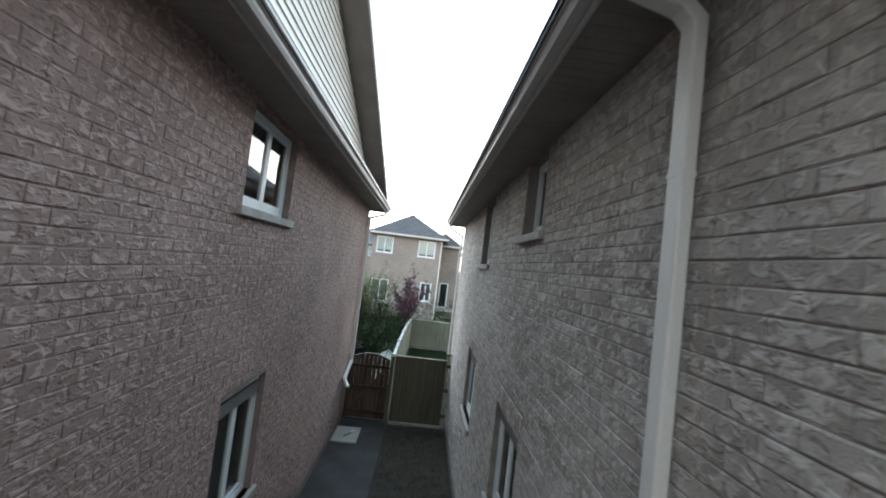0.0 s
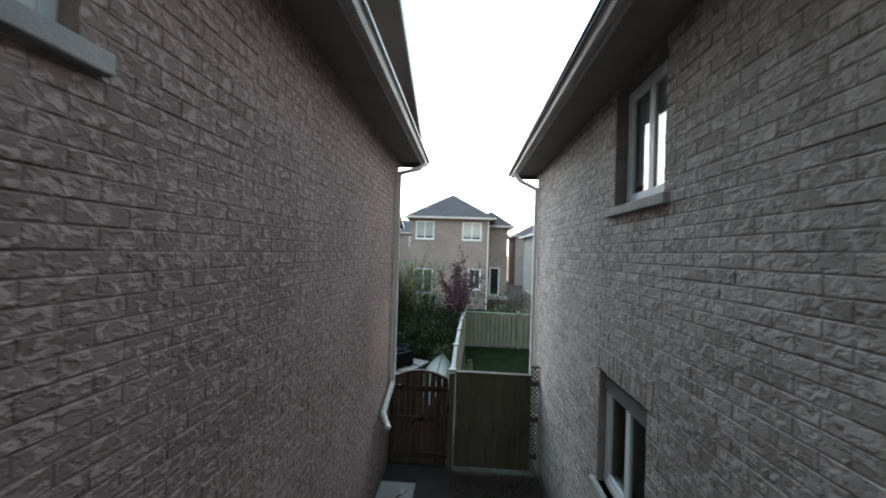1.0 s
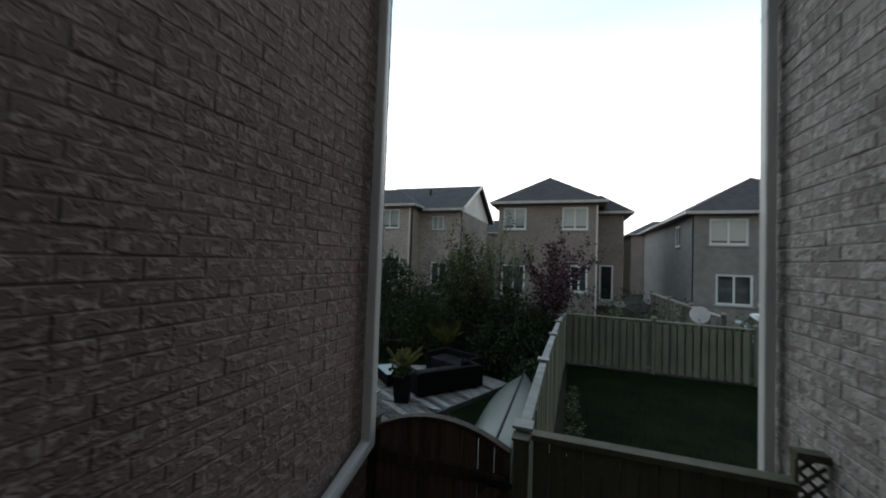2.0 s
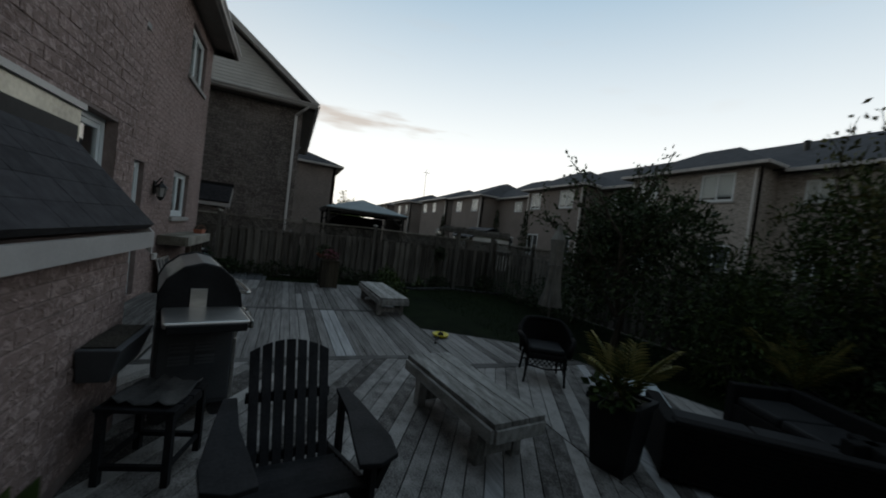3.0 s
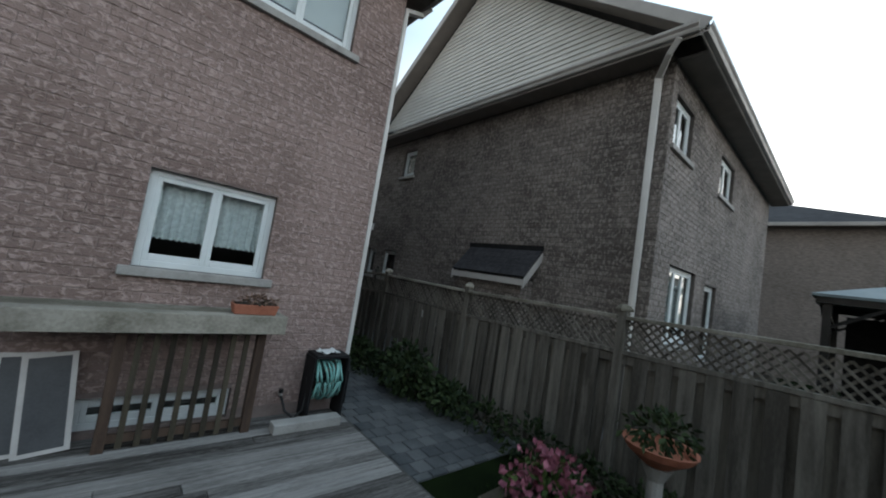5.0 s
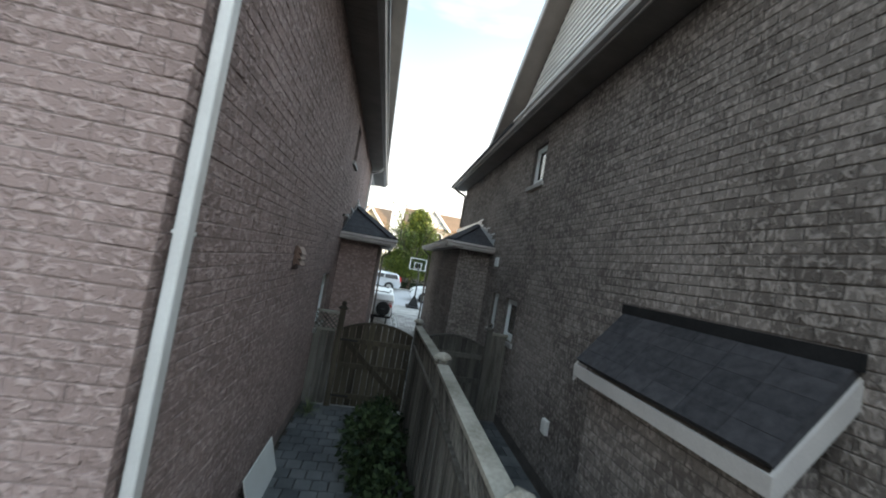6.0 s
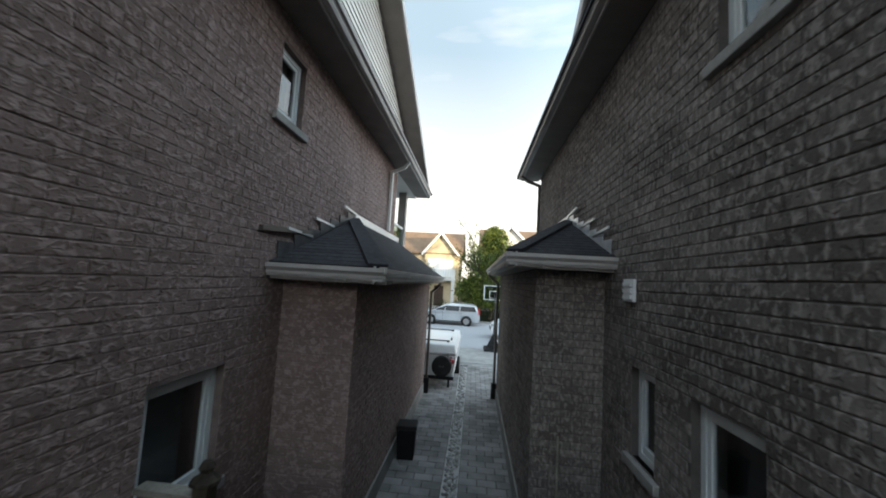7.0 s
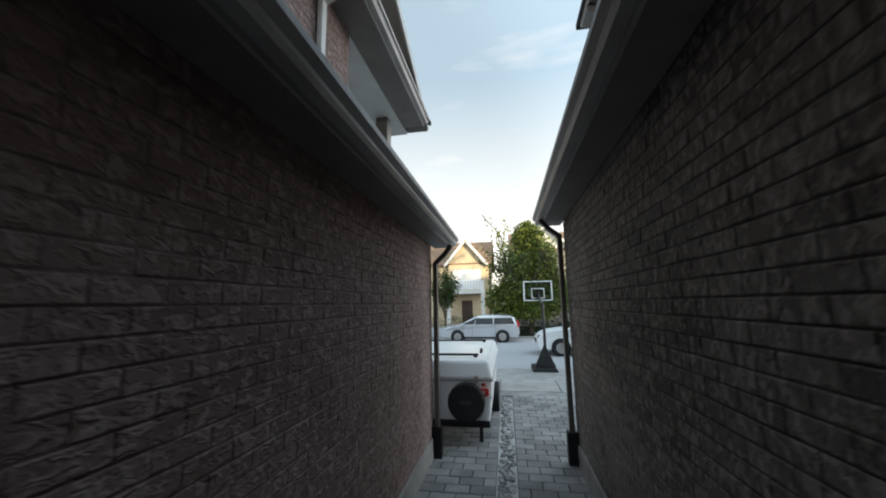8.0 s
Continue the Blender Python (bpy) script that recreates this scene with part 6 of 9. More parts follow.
def slat_chair(x, y, deg):
    """A low garden chair with a fanned slat back and broad arms; it faces local +x."""
    root = thing("adirondack_chair", (0, 0, 0), "dark fan-backed slatted wooden garden chair with wide arms", "chair")
    for s in (-1, 1):
        Geo().hexa([(0.42, s * 0.30 - 0.015, 0), (0.52, s * 0.30 - 0.015, 0), (0.52, s * 0.30 + 0.015, 0), (0.42, s * 0.30 + 0.015, 0), (0.40, s * 0.30 - 0.015, 0.53), (0.52, s * 0.30 - 0.015, 0.53), (0.52, s * 0.30 + 0.015, 0.53), (0.40, s * 0.30 + 0.015, 0.53)]).obj("front_leg", CHAIR_WOOD, root, bevel=0.004)
        Geo().beam((0.46, s * 0.265, 0.34), (-0.42, s * 0.265, 0.06), 0.03, 0.13).obj("side_rail", CHAIR_WOOD, root, bevel=0.004)
        Geo().prism([(0.58, s * 0.20), (0.60, s * 0.30), (0.55, s * 0.40), (0.40, s * 0.42), (0.0, s * 0.38), (-0.22, s * 0.35), (-0.22, s * 0.28), (0.1, s * 0.27), (0.42, s * 0.22)], 0.53, 0.555).obj("arm", CHAIR_WOOD, root, bevel=0.005)
        Geo().beam((-0.16, s * 0.32, 0.0), (-0.20, s * 0.32, 0.53), 0.03, 0.09, up=(1, 0, 0)).obj("rear_leg", CHAIR_WOOD, root, bevel=0.004)
        Geo().beam((0.44, s * 0.33, 0.36), (0.46, s * 0.37, 0.53), 0.03, 0.1, up=(1, 0, 0), taper=1.3).obj("arm_bracket", CHAIR_WOOD, root)
    for i in range(6):
        a = 0.46 - i * 0.085
        z = 0.385 - i * 0.028
        Geo().beam((a, -0.28, z), (a, 0.28, z), 0.078, 0.02).obj("seat_slat", CHAIR_WOOD, root, bevel=0.003)
    n = 7
    for i in range(n):
        k = i - (n - 1) / 2
        b = Vector((-0.02, k * 0.062, 0.2))
        w0, w1 = 0.0245, 0.0275
        th = Vector((0.018, 0, 0.008))
        e = Vector((0, 1, 0))
        # each slat's head is cut to one arch over the whole back
        head = lambda q: b + (Vector((-0.40, q, 0.83 - 1.55 * q * q)) - b).dot(Vector((-0.52, 0, 0.854))) * Vector((-0.52, 0, 0.854)) + Vector((0, q - b.y, 0))
        q0, q1 = k * 0.069 - w1, k * 0.069 + w1
        l, r_ = head(q0), head(q1)
        Geo().hexa([b - e * w0, b + e * w0, b + e * w0 + th, b - e * w0 + th, l, r_, r_ + th, l + th]).obj("back_slat", CHAIR_WOOD, root, bevel=0.004)
    for z, w in ((0.26, 0.23), (0.53, 0.24)):
        x1 = -0.03 - 0.61 * (z - 0.2)
        Geo().box(x1 - 0.03, x1 - 0.005, -w, w, z - 0.03, z + 0.03).obj("back_rail", CHAIR_WOOD, root, bevel=0.004)
    return set_down(root, x, y, DZ, deg)


slat_chair(-1.88, 2.28, 6).scale = (1.08, 1.08, 1.08)

# gas grill, its front towards the garden
grill = thing("gas_grill", (0, 0, 0), "steel gas barbecue grill with lid down and side shelves", "grill")
Geo().box(-0.46, 0.46, -0.26, 0.20, 0.12, 0.80).obj("cabinet", GRILL_GREY, grill, "grey enamel cabinet", bevel=0.01)
Geo().box(-0.45, 0.45, 0.20, 0.222, 0.64, 0.725).obj("drawer_front", STEEL, grill, "shallow steel drawer front", bevel=0.004)
Geo().tube([(-0.34, 0.222, 0.69), (-0.34, 0.25, 0.69), (-0.12, 0.25, 0.69), (-0.12, 0.222, 0.69)], 0.007, 8).obj("drawer_handle", STEEL, grill, smooth=True)
for s in (-1, 1):
    door = Geo().box(min(s * 0.005, s * 0.455), max(s * 0.005, s * 0.455), 0.20, 0.225, 0.14, 0.635).obj("door", STEEL, grill, "brushed steel door", bevel=0.006)
    Geo().tube([(s * 0.06, 0.225, 0.34), (s * 0.06, 0.258, 0.36), (s * 0.06, 0.258, 0.56), (s * 0.06, 0.225, 0.58)], 0.009, 8).obj("door_handle", STEEL, door, smooth=True)
    panel = Geo().box(s * 0.455, s * 0.475, -0.24, 0.19, 0.16, 0.76).obj("side_panel", GRILL_GREY, grill, bevel=0.004)
    for r_ in range(2):
        for c_ in range(2):
            for k in range(3):
                z = 0.46 + r_ * 0.1 + k * 0.026
                y = -0.12 + c_ * 0.15
                Geo().hexa([(s * 0.475, y - 0.06, z), (s * 0.475, y + 0.06, z), (s * 0.488, y + 0.06, z), (s * 0.488, y - 0.06, z), (s * 0.475, y - 0.06, z + 0.016), (s * 0.475, y + 0.06, z + 0.016), (s * 0.477, y + 0.06, z + 0.016), (s * 0.477, y - 0.06, z + 0.016)]).obj("louvre", GRILL_GREY, panel)
    shelf = Geo().box(s * 0.46, s * 0.93, -0.24, 0.22, 0.86, 0.90).obj("side_shelf", STEEL, grill, "steel side shelf", bevel=0.012)
    Geo().hexa([(s * 0.482, 0.222, 0.735), (s * 0.94, 0.222, 0.845), (s * 0.94, 0.236, 0.845), (s * 0.482, 0.236, 0.735), (s * 0.482, 0.222, 0.90), (s * 0.94, 0.222, 0.90), (s * 0.94, 0.236, 0.90), (s * 0.482, 0.236, 0.90)]).obj("shelf_fascia", STEEL, shelf, "tapered steel shelf front", bevel=0.004)
    Geo().box(s * 0.92, s * 0.955, -0.22, 0.20, 0.83, 0.885).obj("shelf_rail", BLACK, shelf, "black shelf edge", bevel=0.006)
    for y in (-0.2, 0.14):
        Geo().tube([(s * 0.40 - 0.02, y, 0.06), (s * 0.40 + 0.02, y, 0.06)], 0.06, 14).obj("wheel", RUBBER, grill, "black caster wheel")
Geo().box(-0.46, 0.46, -0.26, 0.22, 0.80, 0.87).obj("firebox", BLACK, grill, "black firebox", bevel=0.008)
front = Geo().hexa([(-0.48, 0.22, 0.72), (0.48, 0.22, 0.72), (0.48, 0.30, 0.73), (-0.48, 0.30, 0.73), (-0.48, 0.20, 0.885), (0.48, 0.20, 0.885), (0.48, 0.235, 0.885), (-0.48, 0.235, 0.885)]).obj("control_panel", STEEL, grill, "brushed steel control panel", bevel=0.005)
for i in range(5):
    x = -0.36 + i * 0.18
    d = Vector((0, 0.92, 0.39))
    c = Vector((x, 0.267, 0.80))
    Geo().tube([c, c + d * 0.012], 0.042, 16).obj("bezel", STEEL, front)
    Geo().tube([c + d * 0.0, c + d * 0.014], 0.040, 20, 0.037).obj("knob_bezel", STEEL, front, "steel ring behind the knob", smooth=False)
    Geo().tube([c + d * 0.012, c + d * 0.045], 0.028, 16, 0.026).obj("knob", STEEL, front, "steel round knob with a dark face", smooth=False)
    Geo().tube([c + d * 0.045, c + d * 0.048], 0.020, 14, 0.020).obj("knob_face", BLACK, front)
prof = [(-0.26, 0.875), (-0.26, 1.0), (-0.22, 1.10), (-0.13, 1.19), (-0.02, 1.225), (0.08, 1.20), (0.16, 1.12), (0.215, 1.0), (0.23, 0.90), (0.23, 0.875)]
lid = Geo().sweep(prof, "x", -0.40, 0.40).obj("lid", STEEL, grill, "brushed steel lid with a dark badge", bevel=0.006)
for s in (-1, 1):
    big = [(y * 1.03, 0.875 + (z - 0.875) * 1.03) for y, z in prof]
    Geo().sweep(big, "x", s * 0.40, s * 0.46).obj("lid_end", BLACK, grill, "black cast lid end", bevel=0.01)
    Geo().box(s * 0.458, s * 0.466, -0.09, 0.01, 0.89, 1.04).obj("end_plate", STEEL, grill, "plain steel plate on the lid end", bevel=0.003)
    Geo().beam((s * 0.34, 0.18, 1.0), (s * 0.34, 0.29, 0.985), 0.02, 0.03).obj("handle_bracket", STEEL, lid)
Geo().tube([(-0.37, 0.27, 0.992), (-0.33, 0.295, 0.982), (-0.2, 0.31, 0.976), (0.0, 0.315, 0.974), (0.2, 0.31, 0.976), (0.33, 0.295, 0.982), (0.37, 0.27, 0.992)], 0.014, 10).obj("lid_handle", STEEL, lid, smooth=True)
Geo().hexa([(-0.05, 0.158, 1.118), (0.05, 0.158, 1.118), (0.05, 0.166, 1.122), (-0.05, 0.166, 1.122), (-0.05, 0.125, 1.16), (0.05, 0.125, 1.16), (0.05, 0.133, 1.163), (-0.05, 0.133, 1.163)]).obj("badge", BLACK_METAL, lid, "dark badge plate")
set_down(grill, -3.47, 1.46, DZ, 15)
grill.scale = (1.03, 1.15, 1.05)

for k, (dx_, L_) in enumerate(((-0.30, 0.36), (-0.19, 0.32))):
    ut = thing("grill_utensil", (0, 0, 0), "long dark grill utensil hanging from the panel", "utensil", "hanging grill utensils")
    Geo().tube([(dx_, 0.325, 0.74), (dx_, 0.30, 0.74 - L_)], 0.008, 6).obj("handle", BLACK, ut)
    Geo().box(dx_ - 0.03, dx_ + 0.03, 0.292, 0.30, 0.72 - L_ - 0.1, 0.74 - L_).obj("blade", STEEL, ut)
    set_down(ut, -3.47, 1.46, DZ + 0.02, 15)
towel = thing("red_towel", (0, 0, 0), "red cloth hanging from the grill door", "towel")
g, k = Geo(), 8
for y_, z_ in ((0.285, 0.10), (0.293, 0.10), (0.293, 0.34), (0.285, 0.34)):
    g.v += [(-0.36 + i * 0.02, y_ + 0.012 * math.sin(i * 1.9) * (1.0 if z_ < 0.2 else 0.4), z_) for i in range(k)]
for i in range(k - 1):
    g.f += [(q * k + i, q * k + i + 1, (q + 1) % 4 * k + i + 1, (q + 1) % 4 * k + i) for q in range(4)]
g.f += [(0, k, 2 * k, 3 * k), (k - 1, 4 * k - 1, 3 * k - 1, 2 * k - 1)]
g.obj("towel_cloth", RED_CLOTH, towel)
set_down(towel, -3.47, 1.46, DZ + 0.02, 15)

# cloth-covered stool, wall box
stool = thing("side_table", (0, 0, 0), "small dark slatted side table with a cloth on it", "side table")
for i in range(4):
    Geo().box(-0.22 + i * 0.112, -0.115 + i * 0.112, -0.22, 0.22, 0.46, 0.485).obj("top_slat", CHAIR_WOOD, stool, bevel=0.003)
for sx in (-1, 1):
    for sy in (-1, 1):
        Geo().box(sx * 0.19 - 0.02, sx * 0.19 + 0.02, sy * 0.19 - 0.02, sy * 0.19 + 0.02, 0, 0.46).obj("leg", CHAIR_WOOD, stool)
    Geo().box(sx * 0.19 - 0.015, sx * 0.19 + 0.015, -0.17, 0.17, 0.10, 0.13).obj("stretcher", CHAIR_WOOD, stool)
    Geo().box(-0.17, 0.17, sx * 0.19 - 0.012, sx * 0.19 + 0.012, 0.40, 0.46).obj("apron", CHAIR_WOOD, stool)
    Geo().box(-0.17, 0.17, sx * 0.19 - 0.01, sx * 0.19 + 0.01, 0.10, 0.13).obj("stretcher", CHAIR_WOOD, stool)
set_down(stool, -2.45, 1.46, DZ, -14)


def drape(name, x, y, z, w, d, deg, material, label, category, seed, amp=0.02):
    """A crumpled sheet of cloth lying on something."""
    r = random.Random(seed)
    g, n = Geo(), 10
    c, s = math.cos(radians(deg)), math.sin(radians(deg))
    hz = [[r.uniform(0, amp) + (amp * math.sin(i * 1.1 + j * 0.4) + amp) for j in range(n)] for i in range(n)]
    for dz in (0, -0.006):
        for i in range(n):
            for j in range(n):
                u, v = (i / (n - 1) - 0.5) * w, (j / (n - 1) - 0.5) * d
                g.v.append((x + u * c - v * s, y + u * s + v * c, z + 0.008 + hz[i][j] * (0.35 + 0.65 * (i % 2)) + dz))
    q = n * n
    for i in range(n - 1):
        for j in range(n - 1):
            a = i * n + j
            g.f += [(a, a + n, a + n + 1, a + 1), (q + a, q + a + 1, q + a + n + 1, q + a + n)]
    for i in range(n - 1):
        for a, b in ((i, i + 1), (q - n + i, q - n + i + 1), (i * n, i * n + n), (i * n + n - 1, i * n + 2 * n - 1)):
            g.f.append((a, b, b + q, a + q))
    ob = g.obj(name, material, smooth=True)
    return tagged(ob, label, category)


drape("cloth", -2.45, 1.46, DZ + 0.485, 0.38, 0.38, 76, DARK_CLOTH, "crumpled grey cloth on the side table", "cloth", 5)
tongs = thing("grill_tongs", (-1.88, 1.9, DZ), "metal barbecue tongs lying on the boards", "tongs")
for s in (-1, 1):
    Geo().beam((-2.18, 1.82, DZ + 0.014), (-1.85, 1.98 + s * 0.02, DZ + 0.016), 0.014, 0.008).obj("tong_arm", STEEL, tongs)
wb = thing("wall_planter", (-2.58, 1.18, 0.9), "grey plastic trough fixed to the chimney brick", "planter")
Geo().hexa([(-2.83, 1.085, 0.72), (-2.33, 1.085, 0.72), (-2.33, 1.24, 0.72), (-2.83, 1.24, 0.72), (-2.87, 1.085, 0.93), (-2.29, 1.085, 0.93), (-2.29, 1.30, 0.93), (-2.87, 1.30, 0.93)]).obj("trough", GRILL_GREY, wb, bevel=0.01)
Geo().box(-2.83, -2.33, 1.10, 1.26, 0.925, 0.94).obj("soil", SOIL, wb)


def wicker_armchair(x, y, deg):
    root = thing("wicker_armchair", (0, 0, 0), "dark wicker garden armchair with a curved back", "armchair")
    Geo().box(-0.27, 0.30, -0.28, 0.28, 0.34, 0.42).obj("seat", WICKER, root, bevel=0.02)
    g = Geo()
    n = 14
    ring = []
    for i in range(n + 1):
        t = radians(80 + 200 * i / n)
        h = 0.80 if 4 <= i <= 10 else 0.80 - 0.05 * min(abs(i - 4), abs(i - 10))
        ring.append((0.33 * math.cos(t) * (1.0 if math.cos(t) < 0 else 1.2) - 0.02, 0.33 * math.sin(t), h))
    for a, b, h in ring:
        g.v += [(a, b, 0.36), (a * 1.07, b * 1.07, 0.36), (a * 1.16, b * 1.16, h), (a * 1.08, b * 1.08, h)]
    g.f = [(4 * i + j, 4 * i + (j + 1) % 4, 4 * i + 4 + (j + 1) % 4, 4 * i + 4 + j) for i in range(n) for j in range(4)] + [(0, 1, 2, 3), (4 * n, 4 * n + 3, 4 * n + 2, 4 * n + 1)]
    g.obj("back", WICKER, root)
    Geo().tube([(a * 1.12, b * 1.12, h) for a, b, h in ring], 0.035, 8).obj("back_roll", WICKER, root, smooth=True)
    for s in (-1, 1):
        Geo().tube([(-0.02, s * 0.38, 0.62), (0.12, s * 0.37, 0.63), (0.27, s * 0.34, 0.62), (0.32, s * 0.31, 0.56), (0.30, s * 0.29, 0.42)], 0.035, 8).obj("arm", WICKER, root, smooth=True)
        for sx in (-1, 1):
            Geo().tube([(sx * 0.25, s * 0.25, 0.36), (sx * 0.29, s * 0.28, 0)], 0.022, 8, 0.016).obj("leg", WICKER, root, smooth=True)
        Geo().tube([(-0.26, s * 0.26, 0.16), (0, s * 0.25, 0.26), (0.26, s * 0.26, 0.16)], 0.012, 6).obj("stretcher", WICKER, root)
    lat = Geo()
    for i in range(9):
        a = -0.26 + i * 0.065
        lat.beam((0.30, a, 0.26), (0.30, min(a + 0.08, 0.28), 0.35), 0.008, 0.01)
        lat.beam((0.30, a, 0.35), (0.30, min(a + 0.08, 0.28), 0.26), 0.008, 0.01)
    lat.tube([(0.30, -0.28, 0.26), (0.30, 0, 0.22), (0.30, 0.28, 0.26)], 0.012, 6)
    lat.obj("lattice_apron", WICKER, root)
    Geo().box(-0.24, 0.27, -0.25, 0.25, 0.42, 0.50).obj("cushion", BLACK, root, "dark seat cushion", bevel=0.03)
    return set_down(root, x, y, DZ, deg)


wicker_armchair(-3.5, 5.5, -30).scale = (0.93, 0.93, 0.93)

# corner sofa: two wicker units along the deck's outer edge
def sofa_unit(x, y, deg, length, label):
    root = thing("wicker_sofa", (0, 0, 0), label, "sofa", "wicker corner seats")
    Geo().box(-length / 2, length / 2, -0.35, 0.35, 0.04, 0.28).obj("base", WICKER, root, bevel=0.015)
    Geo().box(-length / 2, length / 2, -0.37, -0.25, 0.04, 0.52).obj("backrest", WICKER, root, bevel=0.015)
    for s in (-1, 1):
        Geo().box(s * length / 2 - 0.06, s * length / 2 + 0.06, -0.37, 0.36, 0.04, 0.50).obj("arm", WICKER, root, bevel=0.015)
        for y_ in (-0.3, 0.3):
            Geo().box(s * (length / 2 - 0.08) - 0.025, s * (length / 2 - 0.08) + 0.025, y_ - 0.025, y_ + 0.025, 0, 0.05).obj("foot", BLACK, root)
    n = 2
    w = (length - 0.14) / n
    for i in range(n):
        a = -length / 2 + 0.07 + i * w
        Geo().box(a + 0.006, a + w - 0.006, -0.24, 0.34, 0.28, 0.38).obj("cushion", BLACK, root, "dark seat cushion", bevel=0.03)
    weave = Geo()
    for k in range(14):
        z = 0.06 + k * 0.032
        weave.box(-length / 2 - 0.061, length / 2 + 0.061, -0.376, -0.369, z, z + 0.02)
    weave.obj("weave", WICKER, root, "woven strands")
    return set_down(root, x, y, DZ, deg)


sofa_unit(-1.18, 5.92, 49, 1.55, "low dark wicker garden sofa with black cushions")
sofa_unit(-1.29, 7.02, 156, 1.2, "low dark wicker side seat with black cushions")

low = thing("coffee_table", (0, 0, 0), "low dark wicker table with a pale glass top", "table")
Geo().box(-0.30, 0.30, -0.34, 0.34, 0.02, 0.28).obj("base", WICKER, low, bevel=0.015)
Geo().box(-0.33, 0.33, -0.38, 0.38, 0.285, 0.297).obj("glass_top", TABLE_GLASS, low, "pale frosted glass top", bevel=0.003)
for sx in (-1, 1):
    for sy in (-1, 1):
        Geo().box(sx * 0.27 - 0.025, sx * 0.27 + 0.025, sy * 0.3 - 0.025, sy * 0.3 + 0.025, 0, 0.03).obj("foot", BLACK, low)
set_down(low, -2.4, 5.85, DZ, 48)


def square_planter(x, y, z, w0, w1, h, deg, material, label):
    root = thing("planter", (0, 0, 0), label, "planter")
    q = lambda w, k: [(-w / 2, -w / 2, k), (w / 2, -w / 2, k), (w / 2, w / 2, k), (-w / 2, w / 2, k)]
    Geo().hexa(q(w0, 0) + q(w1, h - 0.05)).obj("body", material, root, bevel=0.008)
    rim = Geo()
    for s in (-1, 1):
        rim.box(-w1 / 2 - 0.015, w1 / 2 + 0.015, s * w1 / 2 - 0.02, s * w1 / 2 + 0.02, h - 0.05, h)
        rim.box(s * w1 / 2 - 0.02, s * w1 / 2 + 0.02, -w1 / 2 + 0.02, w1 / 2 - 0.02, h - 0.05, h)
    rim.obj("rim", material, root)
    Geo().box(-w1 / 2 + 0.02, w1 / 2 - 0.02, -w1 / 2 + 0.02, w1 / 2 - 0.02, h - 0.06, h - 0.025).obj("soil", SOIL, root)
    return set_down(root, x, y, z, deg)


square_planter(-1.70, 4.83, DZ, 0.28, 0.38, 0.6, 15, BLACK, "tall black tapered planter holding a palm")
square_planter(-1.86, 8.1, 0, 0.3, 0.36, 0.5, 40, BLACK, "black planter behind the wicker seats")

# wooden planter by the fence
box_p = thing("wooden_planter", (0, 0, 0), "tall boarded wooden planter with pink flowers", "planter")
for s in (-1, 1):
    for i in range(4):
        a = -0.19 + i * 0.095
        Geo().box(a + 0.002, a + 0.093, s * 0.19 - 0.01, s * 0.19 + 0.01, 0.02, 0.72).obj("board", MOSS_GATE, box_p)
        Geo().box(s * 0.19 - 0.01, s * 0.19 + 0.01, a + 0.002, a + 0.093, 0.02, 0.72).obj("board", MOSS_GATE, box_p)
    for q in (-1, 1):
        Geo().box(s * 0.2 - 0.025, s * 0.2 + 0.025, q * 0.2 - 0.025, q * 0.2 + 0.025, 0, 0.74).obj("corner_post", MOSS_GATE, box_p)
    Geo().box(-0.25, 0.25, s * 0.21 - 0.035, s * 0.21 + 0.035, 0.73, 0.76).obj("rim_board", MOSS_GATE, box_p)
    Geo().box(s * 0.21 - 0.035, s * 0.21 + 0.035, -0.17, 0.17, 0.73, 0.76).obj("rim_board", MOSS_GATE, box_p)
Geo().box(-0.17, 0.17, -0.17, 0.17, 0.6, 0.7).obj("soil", SOIL, box_p)
set_down(box_p, -10.05, 3.3, DZ, 3)

# closed umbrella
umb = thing("patio_umbrella", (0, 0, 0), "closed grey cloth patio umbrella on a pole", "umbrella")
g = Geo()
n = 24
prof = [(0.03, 2.20), (0.06, 2.08), (0.13, 1.93), (0.10, 1.75), (0.085, 1.5), (0.09, 1.2), (0.115, 0.95), (0.16, 0.66)]
for rr, z in prof:
    for j in range(n):
        t = 2 * math.pi * j / n
        q = rr * (1 + (0.5 if j % 3 == 0 else -0.18) * min(1, (2.2 - z) * 1.2)) + 0.01 * math.sin(j * 5 + z * 4)
        g.v.append((q * math.cos(t), q * math.sin(t), z))
for i in range(len(prof) - 1):
    for j in range(n):
        a, b = i * n + j, i * n + (j + 1) % n
        g.f.append((a, b, b + n, a + n))
g.f.append(tuple(range(n)))
g.f.append(tuple(reversed(range(7 * n, 8 * n))))
g.obj("canopy", CLOTH, umb, "folded grey umbrella cloth")
Geo().tube([(0, 0, 0.05), (0, 0, 2.22)], 0.02, 10).obj("pole", DARKPIPE, umb)
Geo().lathe((0, 0, 2.2), [(0.02, 0), (0.028, 0.02), (0.012, 0.06)], 10).obj("finial", DARKPIPE, umb)
Geo().tube([(0.125 * math.cos(t), 0.125 * math.sin(t), 1.45) for t in [2 * math.pi * j / 16 for j in range(17)]], 0.012, 6).obj("tie_strap", CLOTH, umb)
Geo().lathe((0, 0, 0), [(0.26, 0), (0.26, 0.05), (0.10, 0.08), (0.035, 0.12), (0.035, 0.3)], 18).obj("base", BLACK, umb, "round black umbrella foot")
set_down(umb, -5.45, 7.2, 0).scale = (1.0, 1.0, 1.08)

